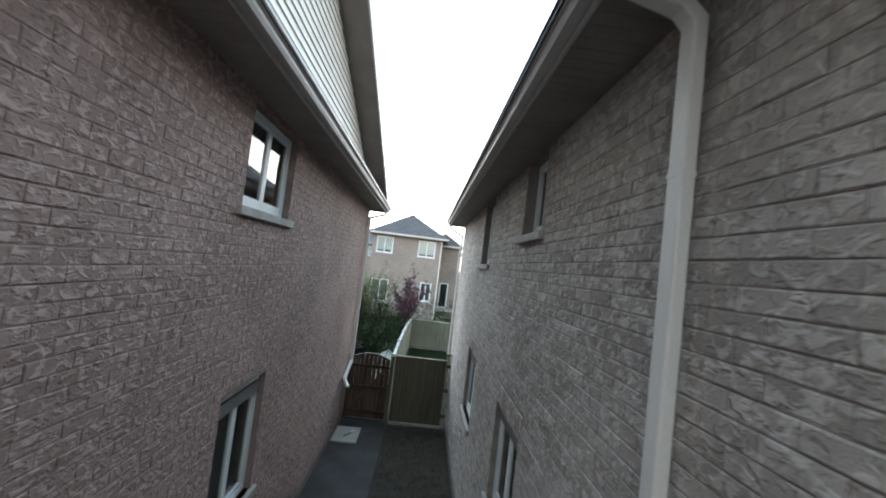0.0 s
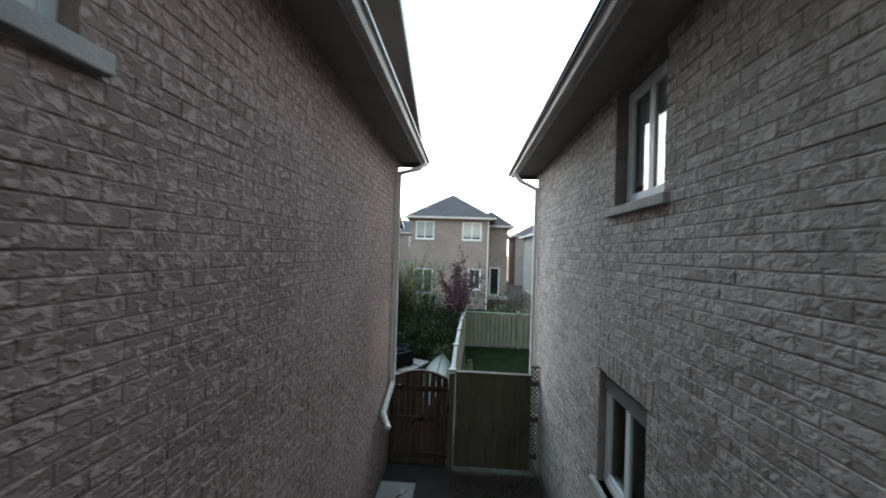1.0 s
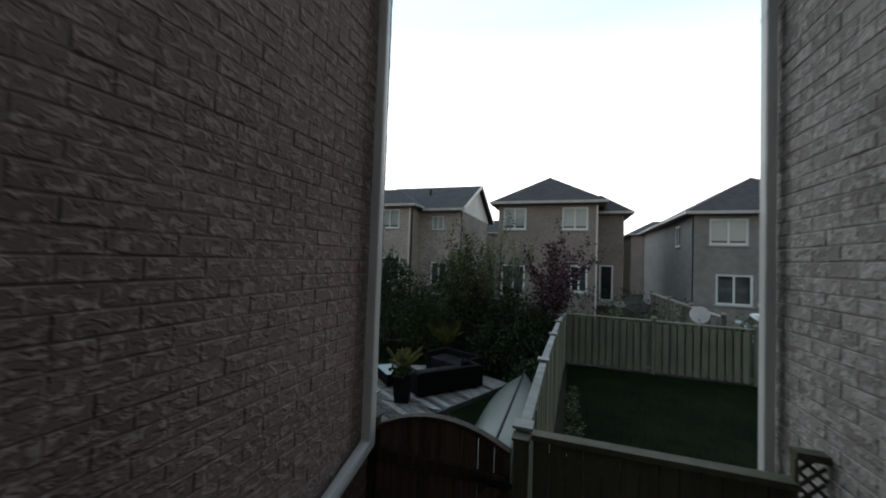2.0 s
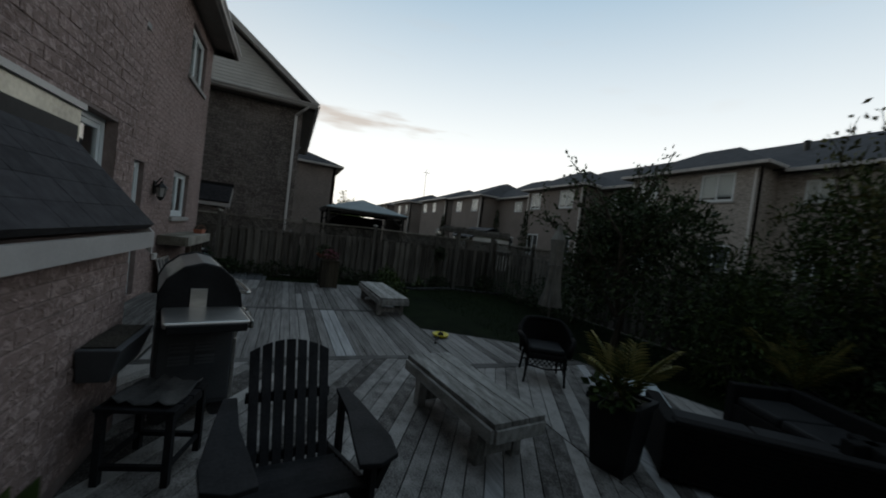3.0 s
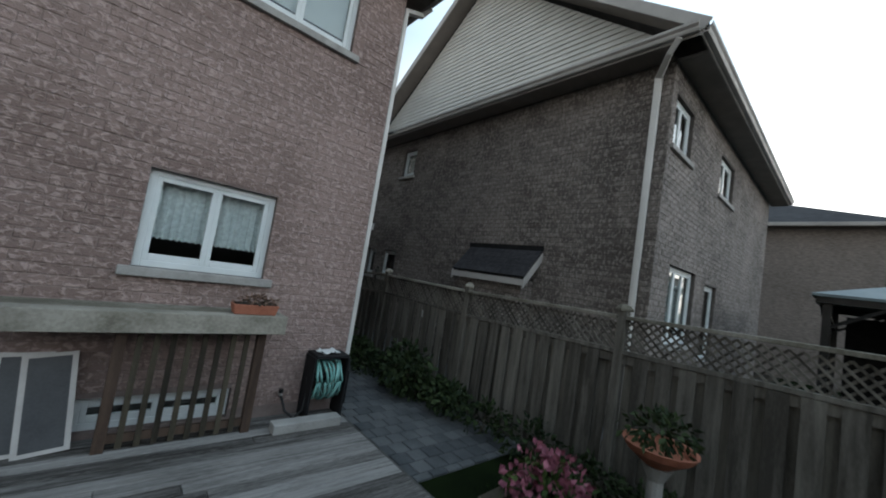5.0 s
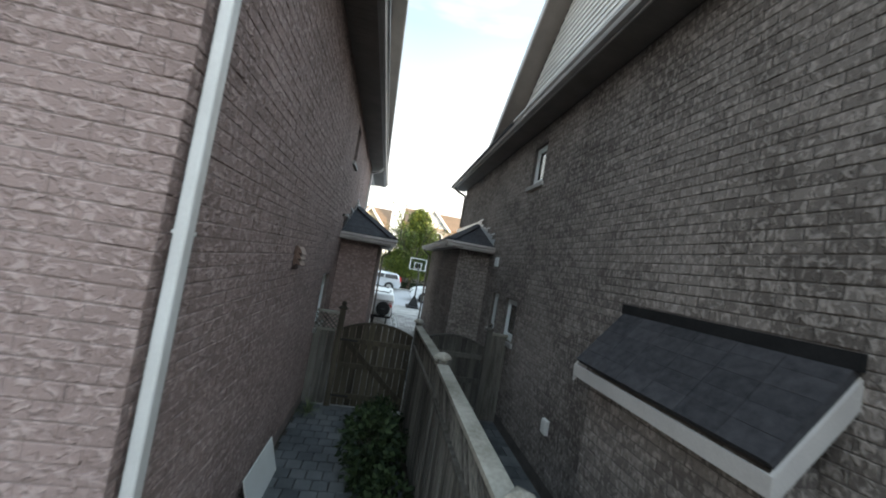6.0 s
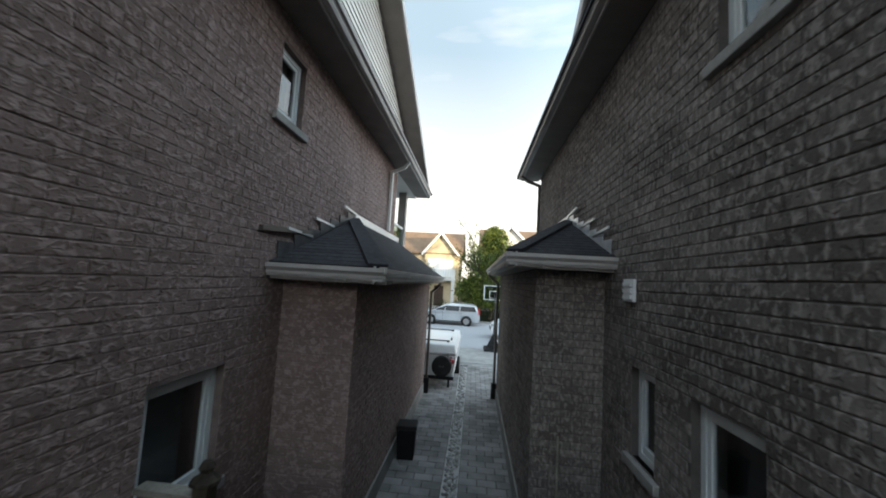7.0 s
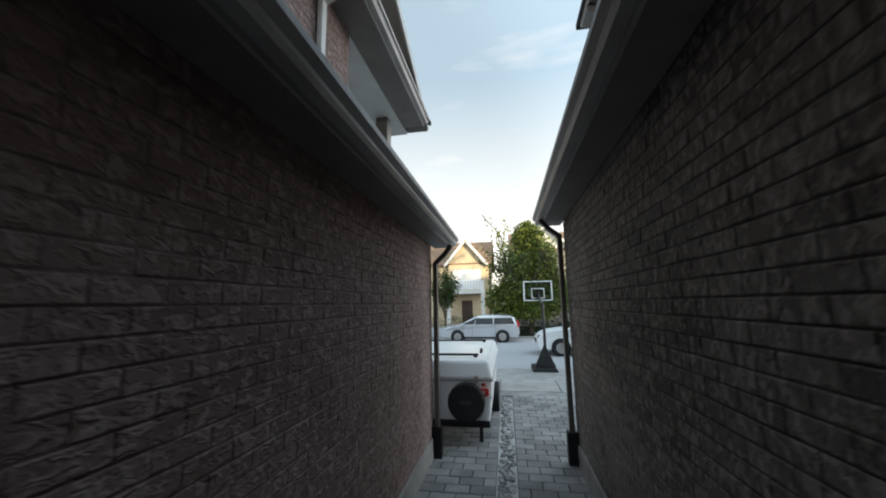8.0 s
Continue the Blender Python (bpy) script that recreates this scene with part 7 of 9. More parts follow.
dish = thing("lawn_sprinkler", (-5.3, 4.86, DZ), "small yellow and black sprinkler on the deck", "sprinkler")
Geo().lathe((-5.35, 4.78, DZ), [(0.06, 0), (0.13, 0.02), (0.15, 0.06), (0.12, 0.055), (0.10, 0.03)], 16).obj("ring", YELLOW, dish, "yellow plastic ring", smooth=True)
Geo().lathe((-5.35, 4.78, DZ + 0.03), [(0.05, 0), (0.05, 0.03), (0.02, 0.06)], 12).obj("head", BLACK, dish, "black spray head")
Geo().tube([(-5.26, 4.71, DZ + 0.03), (-5.1, 4.58, DZ + 0.03), (-4.95, 4.52, DZ + 0.02)], 0.016, 8).obj("inlet", BLACK, dish)

# ---- canoe against the eastern fence ----
canoe = thing("canoe", (0.72, 2.94, 0), "upturned grey-green canoe resting on trestles", "canoe")
g, N_, M_ = Geo(), 22, 10
for i in range(N_ + 1):
    u = i / N_
    y = 0.99 + 4.15 * u
    b = 0.43 * max(0.015, 1 - abs(2 * u - 1) ** 2.4)
    for j in range(M_ + 1):
        t = math.pi * j / M_
        c = math.cos(t)
        zz = 0.58 - 0.10 * abs(2 * u - 1) ** 4 + 0.42 * math.sin(t) ** 0.55
        g.v.append((0.74 + b * (abs(c) ** 0.75) * (1 if c > 0 else -1), y, zz))
for i in range(N_):
    for j in range(M_):
        a = i * (M_ + 1) + j
        g.f.append((a, a + 1, a + M_ + 2, a + M_ + 1))
hull = g.obj("hull", CANOE_SHELL, canoe, "smooth grey-green hull", smooth=True)
sol = hull.modifiers.new("shell", "SOLIDIFY")
sol.thickness = 0.012
Geo().tube([(0.74, 1.09, 0.99), (0.74, 2.04, 1.008), (0.74, 4.04, 1.008), (0.74, 5.06, 0.995), (0.74, 5.14, 0.92)], 0.014, 6).obj("keel_strip", BLACK, canoe, "dark keel strip")
for s in (-1, 1):
    pts = []
    for i in range(N_ + 1):
        u = i / N_
        pts.append((0.74 + s * 0.435 * max(0.02, 1 - abs(2 * u - 1) ** 2.4), 0.99 + 4.15 * u, 0.58 - 0.10 * abs(2 * u - 1) ** 4))
    Geo().tube(pts, 0.016, 6).obj("gunwale", BLACK, canoe, "dark gunwale")
for y in (1.64, 3.94):
    tr = thing("trestle", (0.72, y, 0), "low wooden trestle under the canoe", "trestle")
    Geo().box(0.33, 1.15, y - 0.045, y + 0.045, 0.47, 0.56).obj("beam", FENCE_WOOD, tr)
    for s in (-1, 1):
        for q in (-1, 1):
            Geo().beam((0.74 + s * 0.34, y + q * 0.16, 0), (0.74 + s * 0.30, y + q * 0.02, 0.5), 0.04, 0.07).obj("leg", FENCE_WOOD, tr)

# ---- things on the garden wall ----
lamp = thing("wall_lantern", (-7.16, 0.02, 2.0), "black coach lantern with clear glass on the brick", "wall lamp")
Geo().box(-7.22, -7.10, 0.016, 0.04, 1.98, 2.2).obj("wall_plate", BLACK_METAL, lamp, bevel=0.008)
Geo().tube([(-7.16, 0.03, 2.14), (-7.16, 0.1, 2.26), (-7.16, 0.16, 2.27), (-7.16, 0.12, 2.2)], 0.011, 8).obj("arm", BLACK_METAL, lamp, smooth=True)
Geo().lathe((-7.16, 0.12, 1.93), [(0.012, -0.05), (0.03, -0.03), (0.055, 0), (0.06, 0.015)], 6).obj("bottom_cup", BLACK_METAL, lamp)
Geo().lathe((-7.16, 0.12, 1.945), [(0.052, 0), (0.078, 0.15)], 6).obj("lamp_glass", WARM_GLASS, lamp, "seeded clear glass")
for j in range(6):
    t = math.pi * j / 3
    Geo().beam((-7.16 + 0.054 * math.cos(t), 0.12 + 0.054 * math.sin(t), 1.945), (-7.16 + 0.081 * math.cos(t), 0.12 + 0.081 * math.sin(t), 2.095), 0.008, 0.008).obj("glazing_bar", BLACK_METAL, lamp)
Geo().lathe((-7.16, 0.12, 2.095), [(0.10, 0), (0.10, 0.012), (0.05, 0.06), (0.02, 0.08), (0.022, 0.1), (0.005, 0.12)], 6).obj("roof_cap", BLACK_METAL, lamp)

shelf = thing("wall_shelf", (-8.6, 0.2, 0), "thick weathered wooden shelf with slatted screen below", "shelf")
for i in range(3):
    Geo().box(-9.56, -7.6, 0.02 + i * 0.145, 0.16 + i * 0.145, 1.225, 1.27).obj("shelf_board", FENCE_RAIL, shelf, bevel=0.004)
Geo().box(-9.58, -7.58, 0.455, 0.49, 1.10, 1.272).obj("front_board", FENCE_RAIL, shelf, bevel=0.006)
for x in (-9.575, -7.585):
    Geo().box(x - 0.018, x + 0.018, 0.02, 0.452, 1.10, 1.27).obj("side_board", FENCE_RAIL, shelf, bevel=0.004)
for x in (-9.4, -8.32):
    Geo().box(x - 0.04, x + 0.04, 0.30, 0.38, DZ, 1.22).obj("upright", DARK_GATE, shelf, bevel=0.004)
Geo().box(-9.36, -8.36, 0.31, 0.345, 1.06, 1.14).obj("rail", DARK_GATE, shelf)
Geo().box(-9.36, -8.36, 0.31, 0.345, 0.16, 0.23).obj("rail", DARK_GATE, shelf)
for i in range(8):
    x = -9.27 + i * 0.118
    Geo().box(x - 0.022, x + 0.022, 0.345, 0.365, 0.12, 1.14).obj("slat", MOSS_GATE, shelf)
trough = thing("flower_trough", (-9.3, 0.25, 1.27), "terracotta trough with dry red plants", "planter")
Geo().hexa([(-9.48, 0.26, 1.272), (-9.1, 0.26, 1.272), (-9.1, 0.40, 1.272), (-9.48, 0.40, 1.272), (-9.50, 0.24, 1.37), (-9.08, 0.24, 1.37), (-9.08, 0.42, 1.37), (-9.50, 0.42, 1.37)]).obj("trough_body", TERRACOTTA, trough, bevel=0.008)
Geo().box(-9.48, -9.1, 0.26, 0.40, 1.355, 1.376).obj("soil", SOIL, trough)
ob = thing("outlet_box", (-7.42, 0.03, 0.9), "small pale outlet cover on the red brick", "outlet box")
Geo().box(-7.5, -7.36, 0.016, 0.06, 0.84, 0.95).obj("cover", SIDING, ob, bevel=0.008)
Geo().box(-7.48, -7.38, 0.06, 0.068, 0.86, 0.93).obj("lid", SIDING, ob, bevel=0.004)
for i in range(3):
    scr = thing("window_screen", (0, 0, 0), "pale grey framed insect screen leaning on the wall", "window screen", "leaning window screens")
    a = Geo()
    for s in (-1, 1):
        a.box(s * 0.14 - 0.018, s * 0.14 + 0.018, -0.009, 0.009, 0, 0.76)
    a.box(-0.122, 0.122, -0.009, 0.009, 0, 0.03)
    a.box(-0.122, 0.122, -0.009, 0.009, 0.73, 0.76)
    a.obj("screen_frame", GUTTER, scr)
    Geo().box(-0.122, 0.122, -0.003, 0.003, 0.03, 0.73).obj("mesh", GRILL_GREY, scr, "grey mesh")
    scr.location, scr.rotation_euler = (-7.62 - i * 0.19, 0.24 + i * 0.012, DZ + 0.01), (radians(14), radians(4 * i - 2), 0)

reel = thing("hose_reel", (-10.25, 0.2, 0.1), "dark hose reel cart with coiled teal hose", "hose reel")
for x in (-10.03, -10.44):
    Geo().box(x - 0.015, x + 0.015, 0.06, 0.34, DZ, 0.80).obj("side_frame", BLACK, reel, bevel=0.01)
Geo().box(-10.44, -10.03, 0.06, 0.34, 0.79, 0.83).obj("tray", BLACK, reel, bevel=0.01)
Geo().tube([(-10.42, 0.2, 0.55), (-10.05, 0.2, 0.55)], 0.05, 12).obj("drum", BLACK, reel)
for k in range(8):
    x = -10.38 + k * 0.042
    rr = 0.16 + 0.015 * ((k * 7) % 3)
    Geo().tube([(x + 0.02 * math.sin(j * 0.8 + k), 0.2 + rr * math.cos(2 * math.pi * j / 18), 0.53 + (rr + 0.04) * math.sin(2 * math.pi * j / 18)) for j in range(19)], 0.014, 6).obj("hose_loop", HOSE, reel, "teal garden hose", smooth=True)
drape("rag", -10.22, 0.2, 0.83, 0.24, 0.16, 10, SHADE, "pale folded rag on the hose reel", "rag", 8, 0.012)
feed = thing("feed_hose", (-9.9, 0.2, 0.1), "black hose from the wall tap to the reel", "hose")
Geo().tube([(-9.8, 0.04, 0.32), (-9.8, 0.14, 0.30), (-9.82, 0.22, 0.20), (-9.9, 0.28, 0.14), (-10.0, 0.26, 0.20), (-10.03, 0.22, 0.42), (-10.02, 0.2, 0.55)], 0.014, 8).obj("hose", RUBBER, feed, smooth=True)
Geo().tube([(-9.8, 0.016, 0.33), (-9.8, 0.09, 0.33)], 0.018, 8).obj("tap_body", STEEL, feed, "metal wall tap")
Geo().tube([(-9.8, 0.07, 0.35), (-9.8, 0.07, 0.39)], 0.026, 8).obj("tap_wheel", BLACK_METAL, feed, "small tap wheel")
kick = thing("concrete_block", (-9.95, 0.3, 0.1), "pale concrete block beside the wall tap", "block")
Geo().box(-10.35, -9.62, 0.4, 0.55, DZ, 0.2).obj("block", CONCRETE, kick, bevel=0.01)

# ---- plants ----
def leaf(g, p, d, up, length, width, droop=0.0):
    """One folded leaf: base, two shoulders, tip."""
    d = d.normalized()
    s = d.cross(up)
    s = s.normalized() if s.length > 1e-3 else Vector((1, 0, 0))
    k = len(g.v)
    m = p + d * (length * 0.5)
    n = s.cross(d)
    g.v += [tuple(p), tuple(m + s * width / 2 + n * width * 0.15), tuple(p + d * length - Vector((0, 0, droop * length))), tuple(m - s * width / 2 + n * width * 0.15)]
    g.f += [(k, k + 1, k + 2), (k, k + 2, k + 3)]


def rand_dir(r, up=0.0):
    z = r.uniform(-1, 1) + up
    t = r.uniform(0, 2 * math.pi)
    s = math.sqrt(max(0.05, 1 - min(1, z * z)))
    return Vector((s * math.cos(t), s * math.sin(t), z)).normalized()


def leaf_cloud(name, clumps, n, size, material, parent, seed, shape=0.5, droop=0.2, label=""):
    """n leaves a clump; clumps are (centre, (rx, ry, rz)). Leaves lie mostly in an uneven outer shell."""
    r = random.Random(seed)
    g = Geo()
    for c, rad in clumps:
        c = Vector(c)
        for _ in range(n):
            d = rand_dir(r, 0.15)
            q = r.uniform(0.45, 1.08) if r.random() < 0.85 else r.uniform(0.1, 1.2)
            p = c + Vector((d.x * rad[0], d.y * rad[1], d.z * rad[2])) * q
            leaf(g, p, (d + rand_dir(r) * 0.9 + Vector((0, 0, -droop))), rand_dir(r), size * r.uniform(0.6, 1.3), size * shape * r.uniform(0.7, 1.2))
    ob = g.obj(name, material, parent, label, fix=False)
    return ob


def grow(wood, p, d, length, rad, depth, tips, r, kids, spread, up, ratio=0.68):
    pts = [p]
    for _ in range(3):
        d = (d + rand_dir(r) * 0.16 + Vector((0, 0, up))).normalized()
        p = p + d * (length / 3)
        pts.append(p)
    wood.tube(pts, rad, 6 if rad > 0.02 else 4, rad * 0.6)
    if depth == 0:
        tips.append(pts)
        return
    for i in range(kids):
        q = pts[1 + (i * 3) // (kids + 1)] if i < kids - 1 else pts[-1]
        side = d.cross(rand_dir(r)).normalized()
        grow(wood, q, (d + side * spread * r.uniform(0.6, 1.2)), length * ratio * r.uniform(0.8, 1.15), rad * 0.55, depth - 1, tips, r, kids, spread, up, ratio)


def tree(label, x, y, h, leaf_mat, seed, depth=3, kids=4, spread=0.8, up=0.05, trunk=0.3, rad=0.07, per=26, size=0.09, shape=0.5, fluff=0.16, lean=(0, 0), droop=0.15, name="tree", category="tree", extra=None, z=0, ratio=0.68):
    r = random.Random(seed)
    root = thing(name, (x, y, z), label, category)
    wood, tips = Geo(), []
    base = Vector((x, y, z - 0.05))
    top = Vector((x + lean[0], y + lean[1], z + h * trunk))
    grow(wood, base, top - base, (top - base).length, rad, 0, [], r, 0, 0, 0.02)
    first = h * (1 - trunk) / (1 + ratio + ratio ** 2 + (ratio ** 3 if depth > 2 else 0)) * 1.2
    for i in range(kids):
        t = 2 * math.pi * (i + r.random() * 0.6) / kids
        d = Vector((math.cos(t) * spread, math.sin(t) * spread, 1.0))
        grow(wood, base + (top - base) * r.uniform(0.7, 0.98), d, first, rad * 0.6, depth - 1, tips, r, kids, spread, up, ratio)
    grow(wood, top - Vector((0, 0, 0.05)), Vector((0, 0, 1)), first * 1.1, rad * 0.7, depth - 1, tips, r, kids, spread, up, ratio)
    wood.obj("trunk", BARK, root, fix=False)
    g = Geo()
    for pts in tips:
        for _ in range(per):
            i = r.randrange(3)
            p = pts[i] + (pts[i + 1] - pts[i]) * r.random() + rand_dir(r) * fluff * r.random()
            leaf(g, p, (pts[i + 1] - pts[i]).normalized() * 0.5 + rand_dir(r) * 0.9 - Vector((0, 0, droop)), rand_dir(r), size * r.uniform(0.6, 1.3), size * shape * r.uniform(0.7, 1.2))
    g.obj("crown", leaf_mat, root, fix=False)
    if extra:
        leaf_cloud("lower_foliage", extra[0], extra[1], size, leaf_mat, root, seed + 1, shape)
    return root


tree("round garden tree with thin leafy top sprigs", -4.85, 8.4, 4.25, LEAF_GARDEN, 41, depth=3, kids=4, spread=0.72, per=40, size=0.10, rad=0.08, trunk=0.22, fluff=0.22,
     extra=([((-4.75, 8.4, 1.7), (1.2, 0.9, 1.0)), ((-5.9, 8.6, 1.1), (0.9, 0.7, 0.9)), ((-3.5, 8.5, 1.2), (1.1, 0.9, 1.0)), ((-5.0, 8.4, 2.7), (0.7, 0.6, 0.5)), ((-3.9, 8.5, 2.4), (0.7, 0.7, 0.6)), ((-5.6, 8.6, 2.1), (0.6, 0.5, 0.6))], 2000))
tree("feathery pale sapling with small leaves", -0.7, 9.0, 4.3, LEAF_PALE, 42, depth=3, kids=4, spread=0.27, per=58, size=0.075, rad=0.035, trunk=0.18, fluff=0.24)
tree("narrow plum-leaved young tree", 1.0, 9.3, 4.0, LEAF_PLUM, 43, depth=3, kids=4, spread=0.24, per=44, size=0.10, shape=0.6, rad=0.04, trunk=0.26, fluff=0.26)
tree("slender yellowing green young tree", -1.6, 9.2, 4.15, LEAF_OLIVE, 44, depth=3, kids=4, spread=0.42, per=34, size=0.10, rad=0.04, trunk=0.16, fluff=0.2)


def shrub(label, x, y, clumps, n, size, material, seed, name="shrub", shape=0.5, blooms=None, z=0.0, stems=6):
    r = random.Random(seed)
    root = thing(name, (x, y, z), label, "shrub")
    g = Geo()
    for c, rad in clumps:
        for _ in range(stems):
            e = Vector(c) + Vector((r.uniform(-1, 1) * rad[0], r.uniform(-1, 1) * rad[1], r.uniform(0, 0.7) * rad[2])) * 0.7
            b = Vector((c[0] + r.uniform(-0.1, 0.1), c[1] + r.uniform(-0.1, 0.1), z - 0.02))
            g.tube([b, (b + e) / 2 + Vector((r.uniform(-0.05, 0.05), r.uniform(-0.05, 0.05), 0)), e], 0.012, 5, 0.004)
    g.obj("branchwork", BARK, root, fix=False)
    leaf_cloud("foliage", clumps, n, size, material, root, seed, shape)
    return root


shrub("dark willow-like shrub against the back fence", -3.0, 9.1, [((-3.2, 9.1, 1.0), (0.9, 0.5, 1.1)), ((-2.3, 9.0, 1.5), (0.9, 0.6, 1.4)), ((-1.7, 8.9, 2.2), (0.7, 0.6, 1.1)), ((-2.6, 8.4, 0.8), (0.9, 0.6, 0.9))], 3200, 0.10, LEAF_MID, 51, shape=0.3)
shrub("dark leafy shrubs beneath the saplings", -0.6, 9.0, [((-1.2, 8.8, 0.8), (0.9, 0.7, 1.0)), ((-0.1, 8.7, 1.0), (0.9, 0.7, 1.2)), ((0.7, 8.5, 0.8), (0.6, 0.7, 0.9)), ((0.3, 7.8, 0.6), (0.7, 0.7, 0.7)), ((-0.5, 8.0, 0.6), (0.7, 0.6, 0.7))], 2400, 0.10, LEAF_DARK, 52)
shrub("dark leafy shrub beside the deck corner", 0.7, 7.2, [((0.75, 7.3, 0.6), (0.5, 0.9, 0.6)), ((0.7, 5.9, 0.45), (0.45, 0.7, 0.45))], 900, 0.09, LEAF_DARK, 53)
shrub("round green shrub beside the deck", -0.85, 3.05, [((-0.85, 3.05, 0.28), (0.36, 0.36, 0.28))], 1300, 0.07, LEAF_MID, 54)
hyd = shrub("hydrangea bush with pale green round blooms", -0.55, 1.7, [((-0.85, 1.3, 0.5), (0.42, 0.45, 0.42)), ((-0.35, 1.85, 0.5), (0.42, 0.45, 0.42)), ((-0.2, 1.2, 0.45), (0.3, 0.4, 0.4))], 420, 0.13, LEAF_MID, 55, name="hydrangea", shape=0.7)
r = random.Random(56)
for cx, cy, cz in ((-0.35, 1.9, 1.0), (-0.95, 1.16, 1.0), (-0.78, 1.38, 1.02), (-0.12, 2.1, 0.9), (-0.15, 1.55, 0.95), (-0.6, 2.05, 0.82)):
    g = Geo()
    c = Vector((cx, cy, cz))
    for _ in range(130):
        d = rand_dir(r, 0.3)
        p = c + d * 0.085
        u = d.cross(rand_dir(r)).normalized()
        v = d.cross(u)
        k = len(g.v)
        g.v += [tuple(p + u * 0.016), tuple(p + v * 0.016), tuple(p - u * 0.016), tuple(p - v * 0.016)]
        g.f.append((k, k + 1, k + 2, k + 3))
    g.lathe((cx, cy, cz - 0.085), [(0.01, 0), (0.055, 0.03), (0.075, 0.085), (0.05, 0.14), (0.01, 0.16)], 10)
    g.tube([(cx, cy, cz - 0.45), (cx, cy, cz - 0.08)], 0.006, 5)
    g.obj("bloom", BLOOM, hyd, "pale green round flower head", fix=False)


def blades(name, label, x, y, z, n, length, width, material, seed, arch=0.6, category="plant"):
    """A tuft of long arching leaves."""
    r = random.Random(seed)
    root = thing(name, (x, y, z), label, category)
    g = Geo()
    for _ in range(n):
        t, e = r.uniform(0, 6.283), r.uniform(0.2, 1.0)
        out = Vector((math.cos(t), math.sin(t), 0))
        side = Vector((-out.y, out.x, 0))
        L = length * r.uniform(0.6, 1.1)
        k, m = len(g.v), 5
        for i in range(m + 1):
            s = i / m
            p = Vector((x, y, z)) + out * (L * s * e * 0.75) + Vector((0, 0, L * (s * (1.1 - e * 0.4) - arch * e * s * s)))
            w = width * (1 - s * 0.92) / 2
            g.v += [tuple(p + side * w), tuple(p - side * w)]
        g.f += [(k + 2 * i, k + 2 * i + 1, k + 2 * i + 3, k + 2 * i + 2) for i in range(m)]
    g.obj("leaves", material, root, fix=False)
    return root


def palm(x, y, z, n, length, seed, label, material):
    """Arching fronds, each a rib with two rows of thin leaflets."""
    r = random.Random(seed)
    root = thing("potted_palm", (x, y, z), label, "palm")
    for f in range(n):
        t = 2.4 * f + r.uniform(-0.3, 0.3)
        out = Vector((math.cos(t), math.sin(t), 0))
        L, e = length * r.uniform(0.75, 1.15), r.uniform(0.15, 0.7)
        pts = [Vector((x, y, z)) + out * (L * s * e) + Vector((0, 0, L * (s * 1.05 - 0.55 * e * s * s))) for s in [i / 8 for i in range(9)]]
        g = Geo().tube(pts, 0.009, 4, 0.003)
        for i in range(2, 9):
            for h in (0, 0.5):
                p = pts[i - 1] + (pts[i] - pts[i - 1]) * h
                d = (pts[i] - pts[i - 1]).normalized()
                sd = d.cross(Vector((0, 0, 1))).normalized()
                for s in (-1, 1):
                    leaf(g, p, d * 0.9 + sd * s * 0.8 - Vector((0, 0, 0.25)), Vector((0, 0, 1)), L * 0.34 * (1.1 - abs(i / 8 - 0.5)), 0.022, 0.15)
        g.obj("frond", material, root, fix=False)
    return root


palm(-1.70, 4.84, DZ + 0.56, 9, 0.62, 61, "potted palm with yellowing feathery fronds", PALM)
shrub("green leaves at the foot of the palm", -1.72, 4.76, [((-1.70, 4.72, DZ + 0.62), (0.18, 0.18, 0.10))], 120, 0.09, LEAF_MID, 62, z=DZ + 0.57, shape=0.7, name="underplanting", stems=3)
palm(-1.86, 8.1, 0.47, 9, 0.85, 63, "potted palm with dull green fronds", PALM)
blades("spiky_grass", "spiky green grass tuft beside the deck", -0.47, 3.95, 0, 60, 0.6, 0.022, LEAF_PALE, 64, 0.75)
blades("hosta", "broad-leaved hosta under the western fence", -11.7, 6.6, 0, 34, 0.55, 0.17, LEAF_PALE, 65, 0.6)
blades("daylily", "arching leaves beside the deck edge", -9.4, 5.0, 0, 70, 0.6, 0.03, LEAF_MID, 66, 0.7)
blades("daylily", "arching leaves beside the deck edge", -10.3, 5.1, 0, 60, 0.6, 0.03, LEAF_DARK, 67, 0.7)
shrub("leafy plants beside the plank bench", -9.2, 4.85, [((-9.0, 4.8, 0.4), (0.35, 0.25, 0.35)), ((-9.7, 4.85, 0.45), (0.4, 0.25, 0.4)), ((-8.4, 4.85, 0.3), (0.4, 0.2, 0.28))], 330, 0.10, LEAF_MID, 69)
pk = shrub("pink flowers in the wooden planter", -10.05, 3.3, [((-10.05, 3.3, 0.92), (0.2, 0.2, 0.14))], 260, 0.07, LEAF_MID, 70, name="pink_flowers", z=0.78)
leaf_cloud("petals", [((-10.05, 3.3, 0.97), (0.23, 0.23, 0.16))], 320, 0.045, PINK, pk, 71, 0.9, label="pink petals")
shrub("low ground cover along the fence foot", -12.0, -1.5, [((-11.95 + 0.12 * math.sin(k * 2.1), -4.4 + k * 0.42, 0.2 + 0.06 * math.sin(k * 1.7)), (0.34 + 0.08 * math.sin(k), 0.32, 0.22 + 0.05 * math.cos(k * 3))) for k in range(13)], 330, 0.085, LEAF_DARK, 72, name="ground_cover", shape=0.7, stems=3)
shrub("taller leafy plant by the garden gate", -11.85, -2.9, [((-11.8, -2.9, 0.5), (0.35, 0.4, 0.4)), ((-11.75, -0.2, 0.45), (0.36, 0.45, 0.35))], 520, 0.11, LEAF_DARK, 73, shape=0.6)
